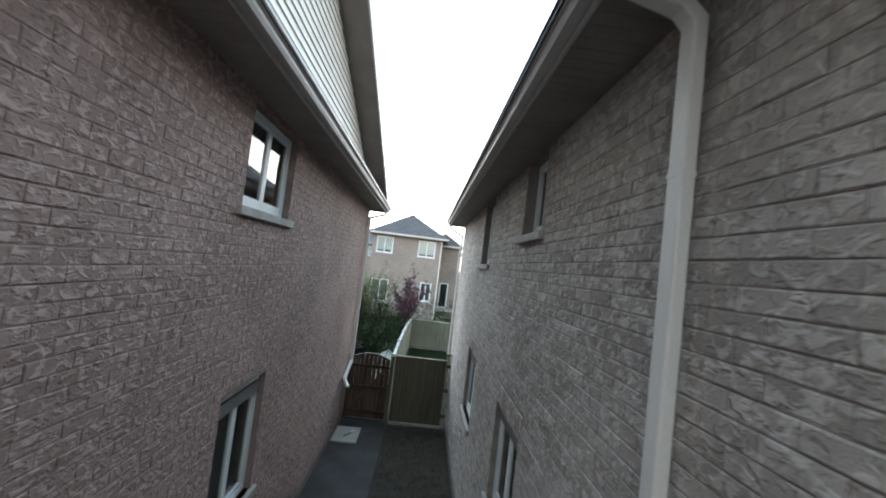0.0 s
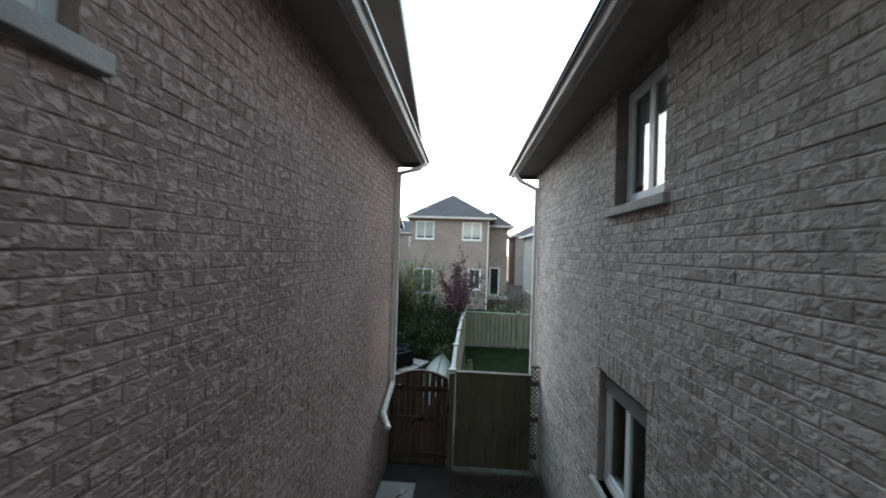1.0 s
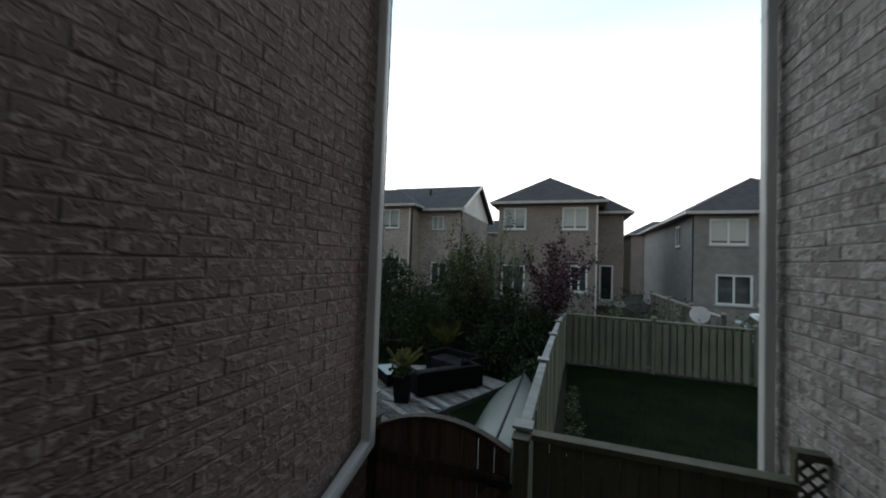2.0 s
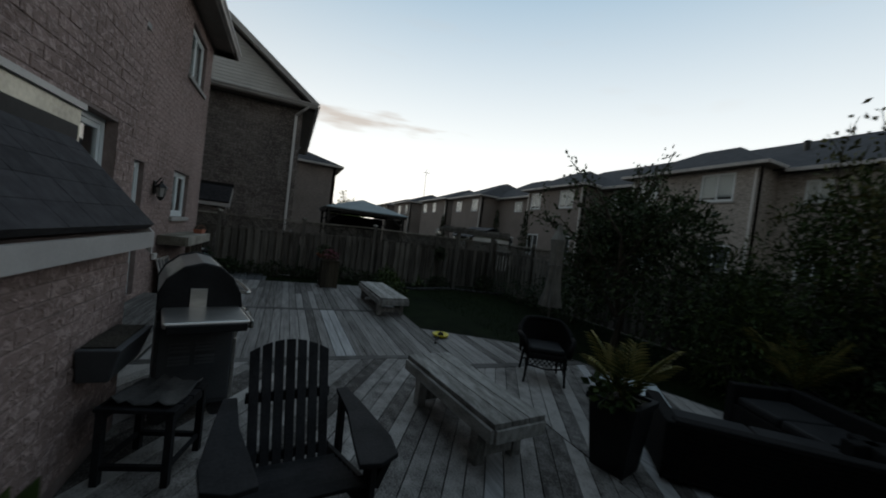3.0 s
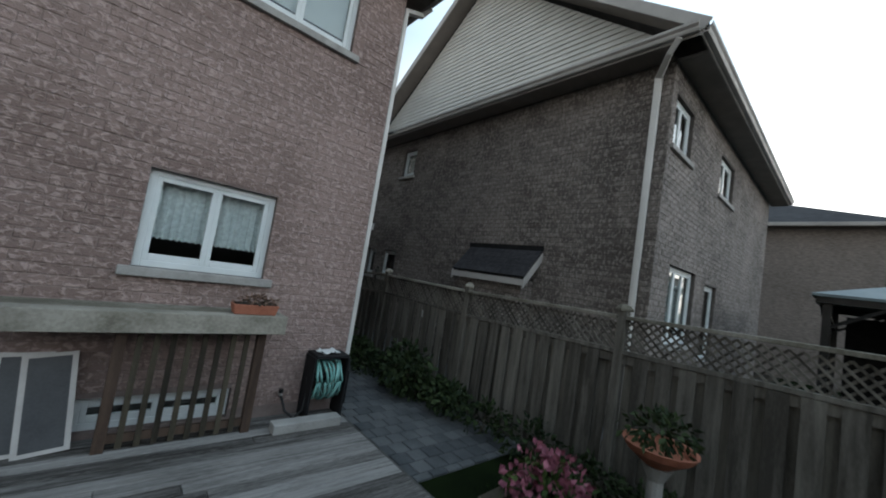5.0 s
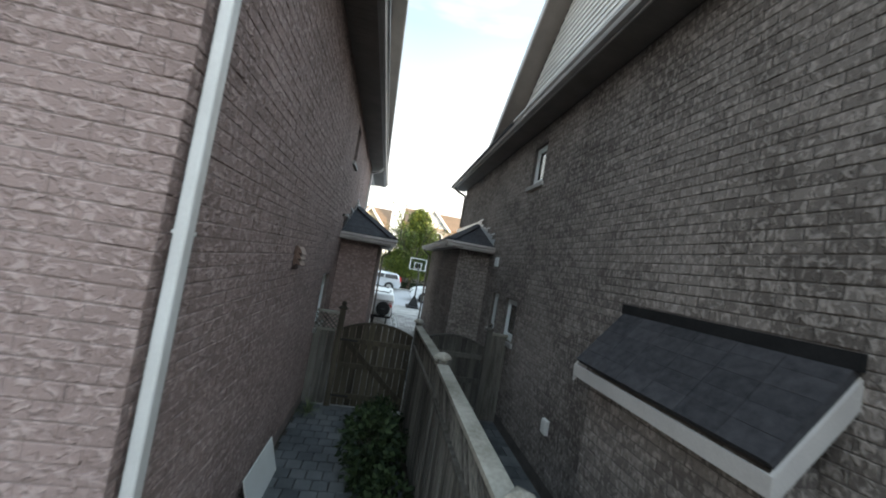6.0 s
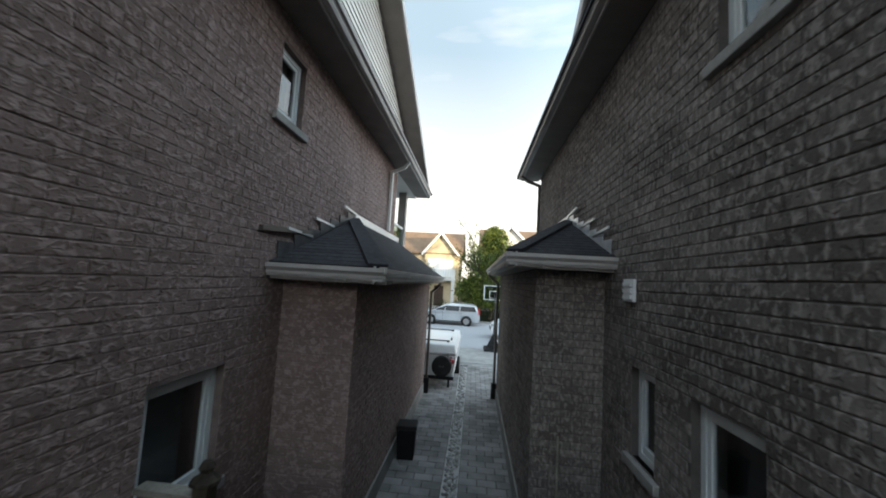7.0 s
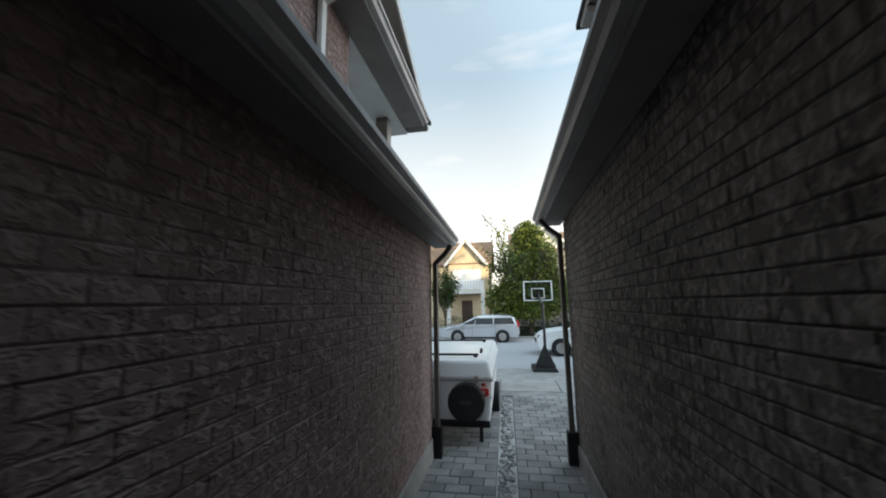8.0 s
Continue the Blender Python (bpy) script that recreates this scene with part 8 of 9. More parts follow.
shrub("dark plants along the western fence", -12.0, 3.0, [((-12.05, 1.2 + k * 0.7, 0.2), (0.28, 0.4, 0.2 + 0.08 * math.sin(k * 2))) for k in range(7)], 260, 0.09, LEAF_DARK, 74, name="bed_plants", shape=0.5, stems=3)
shrub("small plants in the garden bed", -11.9, 8.0, [((-11.9, 7.4, 0.2), (0.3, 0.4, 0.2)), ((-11.5, 9.2, 0.3), (0.5, 0.4, 0.3)), ((-9.5, 9.3, 0.35), (1.0, 0.35, 0.35))], 420, 0.09, LEAF_DARK, 75)
shrub("dark shrubs along the back fence", -7.9, 9.2, [((-8.0, 9.2, 0.5), (0.9, 0.4, 0.5)), ((-6.9, 9.2, 0.7), (0.7, 0.4, 0.7))], 700, 0.09, LEAF_DARK, 76)
blades("variegated_plant", "pale striped leaves by the brick wall", -10.75, -4.6, 0, 46, 0.42, 0.035, LEAF_PALE, 77, 0.7)
shrub("dry reddish stems in the terracotta trough", -9.3, 0.23, [((-9.3, 0.33, 1.40), (0.2, 0.07, 0.05))], 160, 0.05, DRY, 78, name="dry_plant", z=1.39)
shrub("leafy bush in the neighbouring garden corner", 3.4, 10.9, [((3.0, 10.8, 0.8), (0.9, 0.7, 0.8)), ((4.6, 11.1, 0.9), (1.0, 0.8, 0.9)), ((6.6, 11.3, 0.8), (1.2, 0.8, 0.8))], 900, 0.09, LEAF_PALE, 79)
shrub("white flowering plants along the olive fence", 1.6, 5.6, [((1.62, 2.8 + k * 0.55, 0.15), (0.14, 0.25, 0.15)) for k in range(8)], 110, 0.06, LEAF_PALE, 80, stems=3, name="border_flowers")

# bowl, basket, lantern, edging
basket = thing("hanging_basket", (-12.2, 7.5, 1.3), "dark hanging basket with trailing leaves on the fence", "hanging basket")
Geo().lathe((-12.15, 7.5, 1.12), [(0.05, 0), (0.13, 0.06), (0.17, 0.17)], 14).obj("bowl", BLACK, basket)
for t in (0, 2.1, 4.2):
    Geo().tube([(-12.15 + 0.16 * math.cos(t), 7.5 + 0.16 * math.sin(t), 1.29), (-12.2, 7.5, 1.7)], 0.004, 4).obj("chain", BLACK_METAL, basket)
Geo().tube([(-12.36, 7.5, 1.72), (-12.28, 7.5, 1.75), (-12.2, 7.5, 1.7)], 0.008, 6).obj("bracket", BLACK_METAL, basket)
leaf_cloud("trailing_leaves", [((-12.15, 7.5, 1.32), (0.24, 0.24, 0.16)), ((-12.1, 7.5, 1.15), (0.2, 0.2, 0.15))], 240, 0.07, LEAF_DARK, basket, 81)
arbor = thing("garden_arbor", (-11.8, 8.6, 0), "weathered wooden arbor post with a long beam", "arbor")
for y in (8.0, 9.5):
    Geo().box(-11.86, -11.74, y - 0.06, y + 0.06, 0, 2.15).obj("post", FENCE_WOOD, arbor, bevel=0.006)
Geo().box(-11.9, -11.84, 7.3, 10.2, 2.1, 2.24).obj("beam", FENCE_WOOD, arbor, bevel=0.006)
Geo().box(-11.76, -11.70, 7.3, 10.2, 2.1, 2.24).obj("beam", FENCE_WOOD, arbor, bevel=0.006)
for k in range(6):
    Geo().box(-12.25, -11.35, 7.5 + k * 0.48, 7.54 + k * 0.48, 2.24, 2.32).obj("rafter", FENCE_WOOD, arbor)
lant = thing("garden_lantern", (-12.4, 8.7, 1.9), "small glass lantern on the fence rail", "lantern")
Geo().lathe((-12.4, 8.7, 1.9), [(0.05, 0), (0.05, 0.02), (0.035, 0.03)], 10).obj("foot", BLACK_METAL, lant)
Geo().lathe((-12.4, 8.7, 1.93), [(0.04, 0), (0.055, 0.05), (0.04, 0.1)], 10).obj("lamp_glass", WARM_GLASS, lant)
Geo().lathe((-12.4, 8.7, 2.03), [(0.06, 0), (0.03, 0.03), (0.01, 0.05)], 10).obj("cap", BLACK_METAL, lant)
bowl = thing("plant_bowl", (-11.6, 3.1, 0), "clay bowl with plants on a stand by the fence", "planter")
Geo().lathe((-11.7, 3.3, 0.72), [(0.1, 0), (0.24, 0.1), (0.28, 0.16), (0.25, 0.16), (0.2, 0.1)], 16).obj("bowl", TERRACOTTA, bowl)
Geo().lathe((-11.7, 3.3, 0), [(0.13, 0), (0.1, 0.05), (0.06, 0.2), (0.06, 0.6), (0.12, 0.72)], 12).obj("pedestal", CONCRETE, bowl)
leaf_cloud("leaves", [((-11.7, 3.3, 0.98), (0.28, 0.28, 0.14))], 260, 0.08, LEAF_DARK, bowl, 82)
r = random.Random(90)
edging = tagged(new("stone_edging"), "row of uneven garden edging stones", "edging", kind="structure")
for k in range(24):
    q = Geo().lathe((0, 0, 0), [(0.09, 0), (0.12, 0.03), (0.11, 0.07), (0.05, 0.09)], 8, (1, 0.6))
    q.v = [(a + r.uniform(-0.02, 0.02), b + r.uniform(-0.02, 0.02), c + r.uniform(-0.008, 0.008)) for a, b, c in q.v]
    y = 5.2 + k * 0.19
    place("stone", mesh_of(q, "stone", WALK), edging, (-11.25 + 0.25 * math.sin(k * 0.35), y, -0.01), (0, 0, 1.57 + r.uniform(-0.4, 0.4)))

# ---- houses beyond the garden ----
def further(root, dy=0.45):
    """Slide a finished house back along the ground."""
    root.location.y += dy
    return root


def hip_roof(house, x0, x1, y0, y1, e, t, along, inset, material, over=0.45):
    """Four slopes over a rectangle; the ridge runs along x or y, inset from its ends."""
    x0, x1, y0, y1 = x0 - over, x1 + over, y0 - over, y1 + over
    if along == "x":
        m = (y0 + y1) / 2
        a, b = (x0 + inset, m, t), (x1 - inset, m, t)
        faces = [[(x0, y0, e), (x1, y0, e), b, a], [(x0, y1, e), (x1, y1, e), b, a], [(x0, y0, e), (x0, y1, e), a], [(x1, y0, e), (x1, y1, e), b]]
    else:
        m = (x0 + x1) / 2
        a, b = (m, y0 + inset, t), (m, y1 - inset, t)
        faces = [[(x0, y0, e), (x0, y1, e), b, a], [(x1, y0, e), (x1, y1, e), b, a], [(x0, y0, e), (x1, y0, e), a], [(x0, y1, e), (x1, y1, e), b]]
    for f in faces:
        Geo().slab(f, 0.09).obj("roof", material, house)
    Geo().box(x0 + 0.03, x1 - 0.03, y0 + 0.03, y1 - 0.03, e - 0.14, e - 0.1).obj("soffit", SOFFIT, house, "taupe soffit")
    for q in (y0, y1):
        Geo().box(x0 - 0.05, x1 + 0.05, q - 0.05, q + 0.05, e - 0.15, e + 0.0).obj("gutter", GUTTER, house, bevel=0.01)
    for q in (x0, x1):
        Geo().box(q - 0.05, q + 0.05, y0, y1, e - 0.15, e + 0.0).obj("gutter", GUTTER, house, bevel=0.01)


def shell(house, x0, x1, y0, y1, z1, brick, south=(), west=(), east=(), label="brick wall"):
    """Four walls with openings: south at y0, east at x1, west at x0."""
    wall_core("wall_south", "y", y0, -1, x0, x1, 0, z1, list(south), brick, house, label=label)
    wall_core("wall_north", "y", y1, 1, x0, x1, 0, z1, [], brick, house, label=label)
    wall_core("wall_west", "x", x0, -1, y0 + 0.01, y1 - 0.01, 0, z1, list(west), brick, house, label=label)
    wall_core("wall_east", "x", x1, 1, y0 + 0.01, y1 - 0.01, 0, z1, list(east), brick, house, label=label)
    Geo().box(x0 + 0.25, x1 - 0.25, y0 + 2.2, y0 + 2.3, 0, z1).obj("inner_wall", ROOM, house, "plain inner wall")
    Geo().box(x0 + 0.25, x1 - 0.25, y0 + 0.25, y0 + 2.2, z1 * 0.5 - 0.1, z1 * 0.5).obj("floor_slab", ROOM, house, "upper floor")
    for h in south:
        window(house, "y", y0, -1, *h, back="shade" if h[2] > 4 else "dark", deep=0.02)
    for h in west:
        window(house, "x", x0, -1, *h, back="dark", deep=0.02)
    for h in east:
        window(house, "x", x1, 1, *h, back="dark", deep=0.02)


def pipe(house, x, y, z):
    Geo().box(x - 0.045, x + 0.045, y - 0.1, y - 0.02, 0, z).obj("downpipe", DOWNPIPE, house)


h = thing("house", (0, 24, 0), "brown brick hip-roofed house behind the garden", "house", "houses behind the garden")
shell(h, -2.75, 3.0, 20, 28, 6.6, FAR_BRICK, [(-2.45, -1.05, 5.05, 6.42), (1.03, 2.48, 5.05, 6.42), (1.55, 2.5, 1.4, 3.0), (-2.5, -1.05, 1.0, 2.9)])
hip_roof(h, -2.75, 3.0, 20, 28, 6.75, 8.95, "y", 3.6, FAR_SHINGLE)
shell(h, 3.0, 4.6, 21.9, 28, 6.2, FAR_BRICK)
hip_roof(h, 2.0, 4.6, 21.9, 28, 6.35, 7.6, "y", 1.4, FAR_SHINGLE)
d = Geo().box(3.25, 4.04, 21.84, 21.9, 0.9, 3.06).obj("door_frame", VINYL, h, "white door frame")
Geo().box(3.35, 3.94, 21.82, 21.86, 0.98, 2.98).obj("garden_door", CAR_GLASS, d, "dark glazed garden door")
Geo().box(2.9, 4.6, 20.6, 21.85, 0.7, 0.9).obj("back_step", CONCRETE, h, "raised back step")
pipe(h, 2.95, 20, 6.5)
further(h)

def gabled_house(dx, brick, label, vent):
    """A house with a hip-roofed front part and a white siding gable at its east end, dx metres along the row."""
    h = thing("house", (dx - 10, 24, 0), label, "house", "houses behind the garden")
    X = lambda *q: [(a + dx, b + dx, c, d) for a, b, c, d in q]
    shell(h, dx - 15, dx - 8.75, 20, 29, 6.6, brick, X((-11.15, -9.65, 5.1, 6.45), (-14.6, -13.3, 5.1, 6.45), (-10.9, -9.5, 1.4, 3.1), (-14.5, -13.1, 1.4, 3.1)))
    hip_roof(h, dx - 15, dx - 8.75, 20, 25, 6.75, 8.35, "x", 2.7, FAR_SHINGLE)
    shell(h, dx - 8.75, dx - 5.65, 21.5, 30, 6.5, brick, X((-7.8, -6.9, 5.15, 6.15), (-7.8, -6.6, 1.3, 2.9)))
    for y in (20.9, 31.1):
        Geo().slab([(dx - 15.4, y, 6.62), (dx - 5.3, y, 6.62), (dx - 5.3, 26, 9.15), (dx - 13.0, 26, 9.15)], 0.09).obj("roof", FAR_SHINGLE, h)
        Geo().beam((dx - 5.28, y, 6.56), (dx - 5.28, 26, 9.09), 0.05, 0.2).obj("rake_board", SIDING, h, "white rake board")
    Geo().slab([(dx - 15.4, 20.9, 6.62), (dx - 15.4, 31.1, 6.62), (dx - 13.0, 26, 9.15)], 0.09).obj("roof", FAR_SHINGLE, h)
    Geo().box(dx - 8.3, dx - 5.32, 20.84, 20.94, 6.44, 6.6).obj("gutter", GUTTER, h, bevel=0.01)
    gable_siding(h, dx - 5.65, 1, 21.4, 30.4, 6.5, 26, 8.95, SIDING)
    pipe(h, dx - 8.85, 20, 6.5)
    pipe(h, dx - 14.85, 20, 6.5)
    if vent:
        Geo().lathe((dx - 9.0, 24.0, 8.0), [(0.12, 0), (0.12, 0.55), (0.17, 0.57), (0.02, 0.65)], 10).obj("roof_vent", BLACK_METAL, h)
    further(h)


gabled_house(0.0, PALE_BRICK, "pale brick house with a white siding gable end", True)
gabled_house(-10.1, FAR_BRICK, "brown brick house with a white siding gable end", False)


def far_house(x0, x1, y0, y1, e, t, along, wins, label, brick=None, inset=3.4, east=(), group="houses behind the garden"):
    h = thing("house", ((x0 + x1) / 2, (y0 + y1) / 2, 0), label, "house", group)
    shell(h, x0, x1, y0, y1, e - 0.15, brick or FAR_BRICK, wins, (), east)
    hip_roof(h, x0, x1, y0, y1, e, t, along, inset, FAR_SHINGLE)
    pipe(h, x1 - 0.12, y0, e - 0.2)
    return h


h = far_house(-39.3, -32.3, 20, 29, 6.75, 8.9, "x", [(-38.3, -36.9, 5.1, 6.4), (-34.5, -33.1, 5.1, 6.4), (-38.2, -36.8, 1.4, 3.0), (-34.6, -33.2, 1.2, 3.0)], "brown brick house with a lower side wing", inset=3.2)
shell(h, -32.3, -26.8, 22, 29, 6.5, FAR_BRICK, [(-29.3, -28.0, 5.2, 6.2), (-30.4, -28.9, 1.3, 2.8)])
hip_roof(h, -34.0, -26.8, 22, 29, 6.6, 8.9, "x", 2.6, FAR_SHINGLE)
far_house(-50.4, -41.4, 20, 29, 6.9, 8.9, "x", [(-49.6, -48.3, 5.2, 6.5), (-46.0, -44.8, 5.2, 6.5), (-43.6, -42.4, 1.4, 3.0)], "grey-brown brick house further along the row")
far_house(-62, -53, 19, 28, 6.9, 8.8, "x", [(-55.6, -54.3, 5.0, 6.4), (-59.4, -58.0, 5.0, 6.4)], "brown brick house at the far end of the row")
far_house(-74, -65, 18.5, 28, 6.9, 8.7, "x", [(-68, -66.6, 5.0, 6.4)], "brown brick house at the far end of the row")
h = thing("house", (11, 26, 0), "grey rendered house beyond the eastern fence", "house", "houses behind the garden")
shell(h, 7.7, 15.5, 20, 33.5, 5.9, GREY_STUCCO, [(8.4, 10.1, 4.3, 5.7), (8.7, 10.3, 1.2, 2.8)], [(22.5, 23.6, 4.3, 5.6)])
hip_roof(h, 7.7, 15.5, 20, 33.5, 6.05, 8.6, "y", 4.2, FAR_SHINGLE)
further(h)
far_house(17.5, 26, 20, 30, 6.6, 8.7, "y", [(18.5, 19.8, 4.8, 6.2), (22, 23.4, 4.8, 6.2)], "brown brick house further along the row")

back_row = "houses of the next street"
for k, (x0, t) in enumerate(((-58, 8.8), (-46, 8.6), (-34, 8.9), (-23.5, 8.7), (-13, 8.8), (-2.5, 8.7), (8, 8.6), (18.5, 8.8))):
    far_house(x0, x0 + 9.2, 43, 52, 6.7, t, "x", [(x0 + 1.4, x0 + 2.7, 4.8, 6.2), (x0 + 6.4, x0 + 7.7, 4.8, 6.2)], "brown brick house of the next street", group=back_row)
row = "houses along the street row"
h = far_house(-38, -28.6, -8, 5.1, 6.3, 8.6, "x", [], "grey-brown brick house beyond the western gardens", group=row)
# Two added houses, mostly out of view, placed to block the low sun.
far_house(-50, -41, -10, 3.0, 6.0, 7.9, "x", [], "plain grey-brown house added to block the low sun", group=row)
far_house(-62, -53, -10, 2.0, 6.0, 7.9, "x", [], "plain grey-brown house added to block the low sun", group=row)

# gazebo
gz = thing("gazebo", (-20, 5.8, 0), "dark framed gazebo with a blue-grey pyramid roof", "gazebo")
for a in range(4):
    q = [(-2.1, -2.1), (2.1, -2.1), (2.1, 2.1), (-2.1, 2.1)]
    p, s = q[a], q[(a + 1) % 4]
    Geo().slab([(-20 + p[0], 5.8 + p[1], 2.72), (-20 + s[0], 5.8 + s[1], 2.72), (-20, 5.8, 3.42)], 0.05).obj("roof_panel", TEAL_ROOF, gz, "blue-grey roof panel")
    Geo().beam((-20 + p[0] * 0.95, 5.8 + p[1] * 0.95, 2.62), (-20 + s[0] * 0.95, 5.8 + s[1] * 0.95, 2.62), 0.1, 0.14).obj("eave_beam", BLACK_METAL, gz)
    Geo().box(-20 + p[0] * 0.9 - 0.06, -20 + p[0] * 0.9 + 0.06, 5.8 + p[1] * 0.9 - 0.06, 5.8 + p[1] * 0.9 + 0.06, 0, 2.56).obj("post", BLACK_METAL, gz)
    m = ((p[0] + s[0]) / 2, (p[1] + s[1]) / 2)
    for k in (p, s):
        Geo().beam((-20 + k[0] * 0.9, 5.8 + k[1] * 0.9, 2.1), (-20 + k[0] * 0.55 + m[0] * 0.4, 5.8 + k[1] * 0.55 + m[1] * 0.4, 2.56), 0.06, 0.06).obj("knee_brace", BLACK_METAL, gz)
for s in (-1, 1):
    Geo().box(-21.9, -21.86, 5.8 - 1.7, 5.8 + 1.7, 0.1, 2.5).obj("side_curtain", BLACK, gz, "dark side curtain") if s < 0 else Geo().box(-21.7, -18.3, 7.6, 7.64, 0.1, 2.5).obj("side_curtain", BLACK, gz, "dark side curtain")
mast = thing("antenna_mast", (-61.5, 24, 0), "tall thin antenna mast above the roofs", "antenna")
Geo().tube([(-61.5, 24, 0), (-61.5, 24, 13.8)], 0.07, 8, 0.04).obj("pole", BLACK_METAL, mast)
Geo().tube([(-61.5, 23.3, 13.2), (-61.5, 24.7, 13.2)], 0.03, 6).obj("crossbar", BLACK_METAL, mast)
for k in range(4):
    Geo().tube([(-62.0, 23.4 + k * 0.4, 13.22), (-61.0, 23.4 + k * 0.4, 13.22)], 0.02, 5).obj("element", BLACK_METAL, mast)
shed = thing("garden_shed", (-23.5, 15.5, 0), "small grey garden shed with a low gable roof", "shed")
Geo().box(-25, -22, 14, 17, 0, 2.3).obj("shed_wall", OLIVE_PALE, shed)
for s in (13.8, 17.2):
    Geo().slab([(-25.2, s, 2.2), (-21.8, s, 2.2), (-21.8, 15.5, 3.0), (-25.2, 15.5, 3.0)], 0.07).obj("shed_roof", FAR_SHINGLE, shed)
Geo().prism([(-21.99, 14.0), (-21.95, 14.0), (-21.95, 17), (-21.99, 17)], 0, 2.2).obj("shed_end", SIDING, shed)
Geo().box(-24.2, -23.0, 13.95, 14.0, 1.2, 1.9).obj("shed_window", VINYL, shed)
for i, (x, y, hh) in enumerate(((-22.5, 18.6, 4.4), (-27.0, 18.8, 4.6), (-38.3, 18.5, 4.2))):
    shrub("dark narrow cypress against the far houses", x, y, [((x, y, hh * k), (0.75 * (1.05 - k), 0.75 * (1.05 - k), hh * 0.16)) for k in (0.15, 0.35, 0.55, 0.75, 0.9)], 260, 0.16, LEAF_DARK, 130 + i, name="cypress", shape=0.4)
for i, (x, y, hh) in enumerate(((-62, 10.5, 7.5), (-75, 13, 8.0), (-90, 15, 9.0))):
    tree("distant broad tree catching the low light", x, y, hh, LEAF_YELLOW, 140 + i, depth=2, kids=5, spread=0.9, per=60, size=0.45, rad=0.2, trunk=0.3, fluff=0.9)
shrub("garden shrubs behind the back fence", -8, 16, [((-9 + k * 1.9, 17 + math.sin(k * 2) * 1.5, 0.9), (1.2, 0.9, 0.9 + 0.3 * math.sin(k * 1.3))) for k in range(9)], 420, 0.14, LEAF_DARK, 150)

# ---- across the street ----
h = thing("house", (-7, -47, 0), "cream gabled house with a brown roof across the street", "house", "houses across the street")
def street_house(h, x0, x1, y0, y1, e, t, wall, roof, gx0, gx1, gt, balcony=True):
    """A house facing +y with a front gable from gx0 to gx1."""
    wins = [(x0 + 0.9, x0 + 2.0, 3.9, 5.3), (x1 - 2.2, x1 - 0.9, 3.9, 5.3), (x1 - 2.2, x1 - 0.9, 1.0, 2.5)]
    wall_core("wall_front", "y", y1, 1, x0, x1, 0, e, wins, wall, h, label="pale street wall")
    wall_core("wall_rear", "y", y0, -1, x0, x1, 0, e, [], wall, h)
    wall_core("wall_west", "x", x0, -1, y0 + 0.01, y1 - 0.01, 0, e, [], wall, h)
    wall_core("wall_east", "x", x1, 1, y0 + 0.01, y1 - 0.01, 0, e, [], wall, h)
    for q in wins:
        window(h, "y", y1, 1, *q, back="dark", deep=0.02)
    m = (y0 + y1) / 2
    for y in (y0 - 0.5, y1 + 0.5):
        Geo().slab([(x0 - 0.4, y, e), (x1 + 0.4, y, e), (x1 + 0.4, m, t), (x0 - 0.4, m, t)], 0.12).obj("roof", roof, h, "brown shingle roof")
    for x in (x0, x1):
        Geo().add([(x, y0, e), (x, y1, e), (x, m, t - 0.15)], [(0, 1, 2)]).obj("gable_end", wall, h)
    gm = (gx0 + gx1) / 2
    Geo().add([(gx0, y1 + 0.45, 0), (gx1, y1 + 0.45, 0), (gx1, y1 + 0.45, e), (gm, y1 + 0.45, gt), (gx0, y1 + 0.45, e), (gx0, y1, 0), (gx1, y1, 0), (gx1, y1, e), (gm, y1, gt), (gx0, y1, e)],
              [(0, 1, 2, 3, 4), (9, 8, 7, 6, 5), (1, 6, 7, 2), (5, 0, 4, 9), (2, 7, 8, 3), (4, 3, 8, 9)]).obj("front_gable", wall, h, "cream front gable")
    for s, gx in ((-1, gx0), (1, gx1)):
        Geo().slab([(gx + s * 0.3, y1 + 0.85, e - 0.2), (gm, y1 + 0.85, gt + 0.12), (gm, m, gt + 0.12), (gx + s * 0.3, m, e - 0.2)], 0.1).obj("gable_roof", roof, h, "brown shingle roof")
        Geo().beam((gx + s * 0.32, y1 + 0.88, e - 0.24), (gm, y1 + 0.88, gt + 0.08), 0.05, 0.24).obj("rake_board", SIDING, h, "white rake board")
    f = y1 + 0.45
    if not balcony:
        Geo().add([(gx0 - 0.05, f + 0.03, e - 0.1), (gx1 + 0.05, f + 0.03, e - 0.1), (gm, f + 0.03, gt)], [(0, 1, 2)]).obj("gable_board", SIDING, h, "white boarded gable")
        for x in (gm - 0.95, gm + 0.95):
            o = [(x - 0.55, 4.4), (x + 0.55, 4.4)] + [(x + 0.55 * math.cos(t), 6.1 + 0.5 * math.sin(t)) for t in [k * math.pi / 8 for k in range(9)]]
            n = len(o)
            for nm, mat, y, grow_ in (("arched_frame", VINYL, f + 0.05, 1.0), ("arched_pane", CAR_GLASS, f + 0.07, 0.84)):
                p = [(x + (a - x) * grow_, 5.4 + (b - 5.4) * (0.94 if grow_ < 1 else 1)) for a, b in o]
                Geo().add([(a, y - 0.06, b) for a, b in p] + [(a, y, b) for a, b in p], [tuple(range(n)), tuple(reversed(range(n, 2 * n)))] + [(q, q + n, (q + 1) % n + n, (q + 1) % n) for q in range(n)]).obj(nm, mat, h)
            Geo().box(x - 0.03, x + 0.03, f + 0.06, f + 0.085, 4.45, 6.5).obj("mullion", VINYL, h)
            Geo().box(x - 0.5, x + 0.5, f + 0.06, f + 0.085, 5.6, 5.66).obj("mullion", VINYL, h)
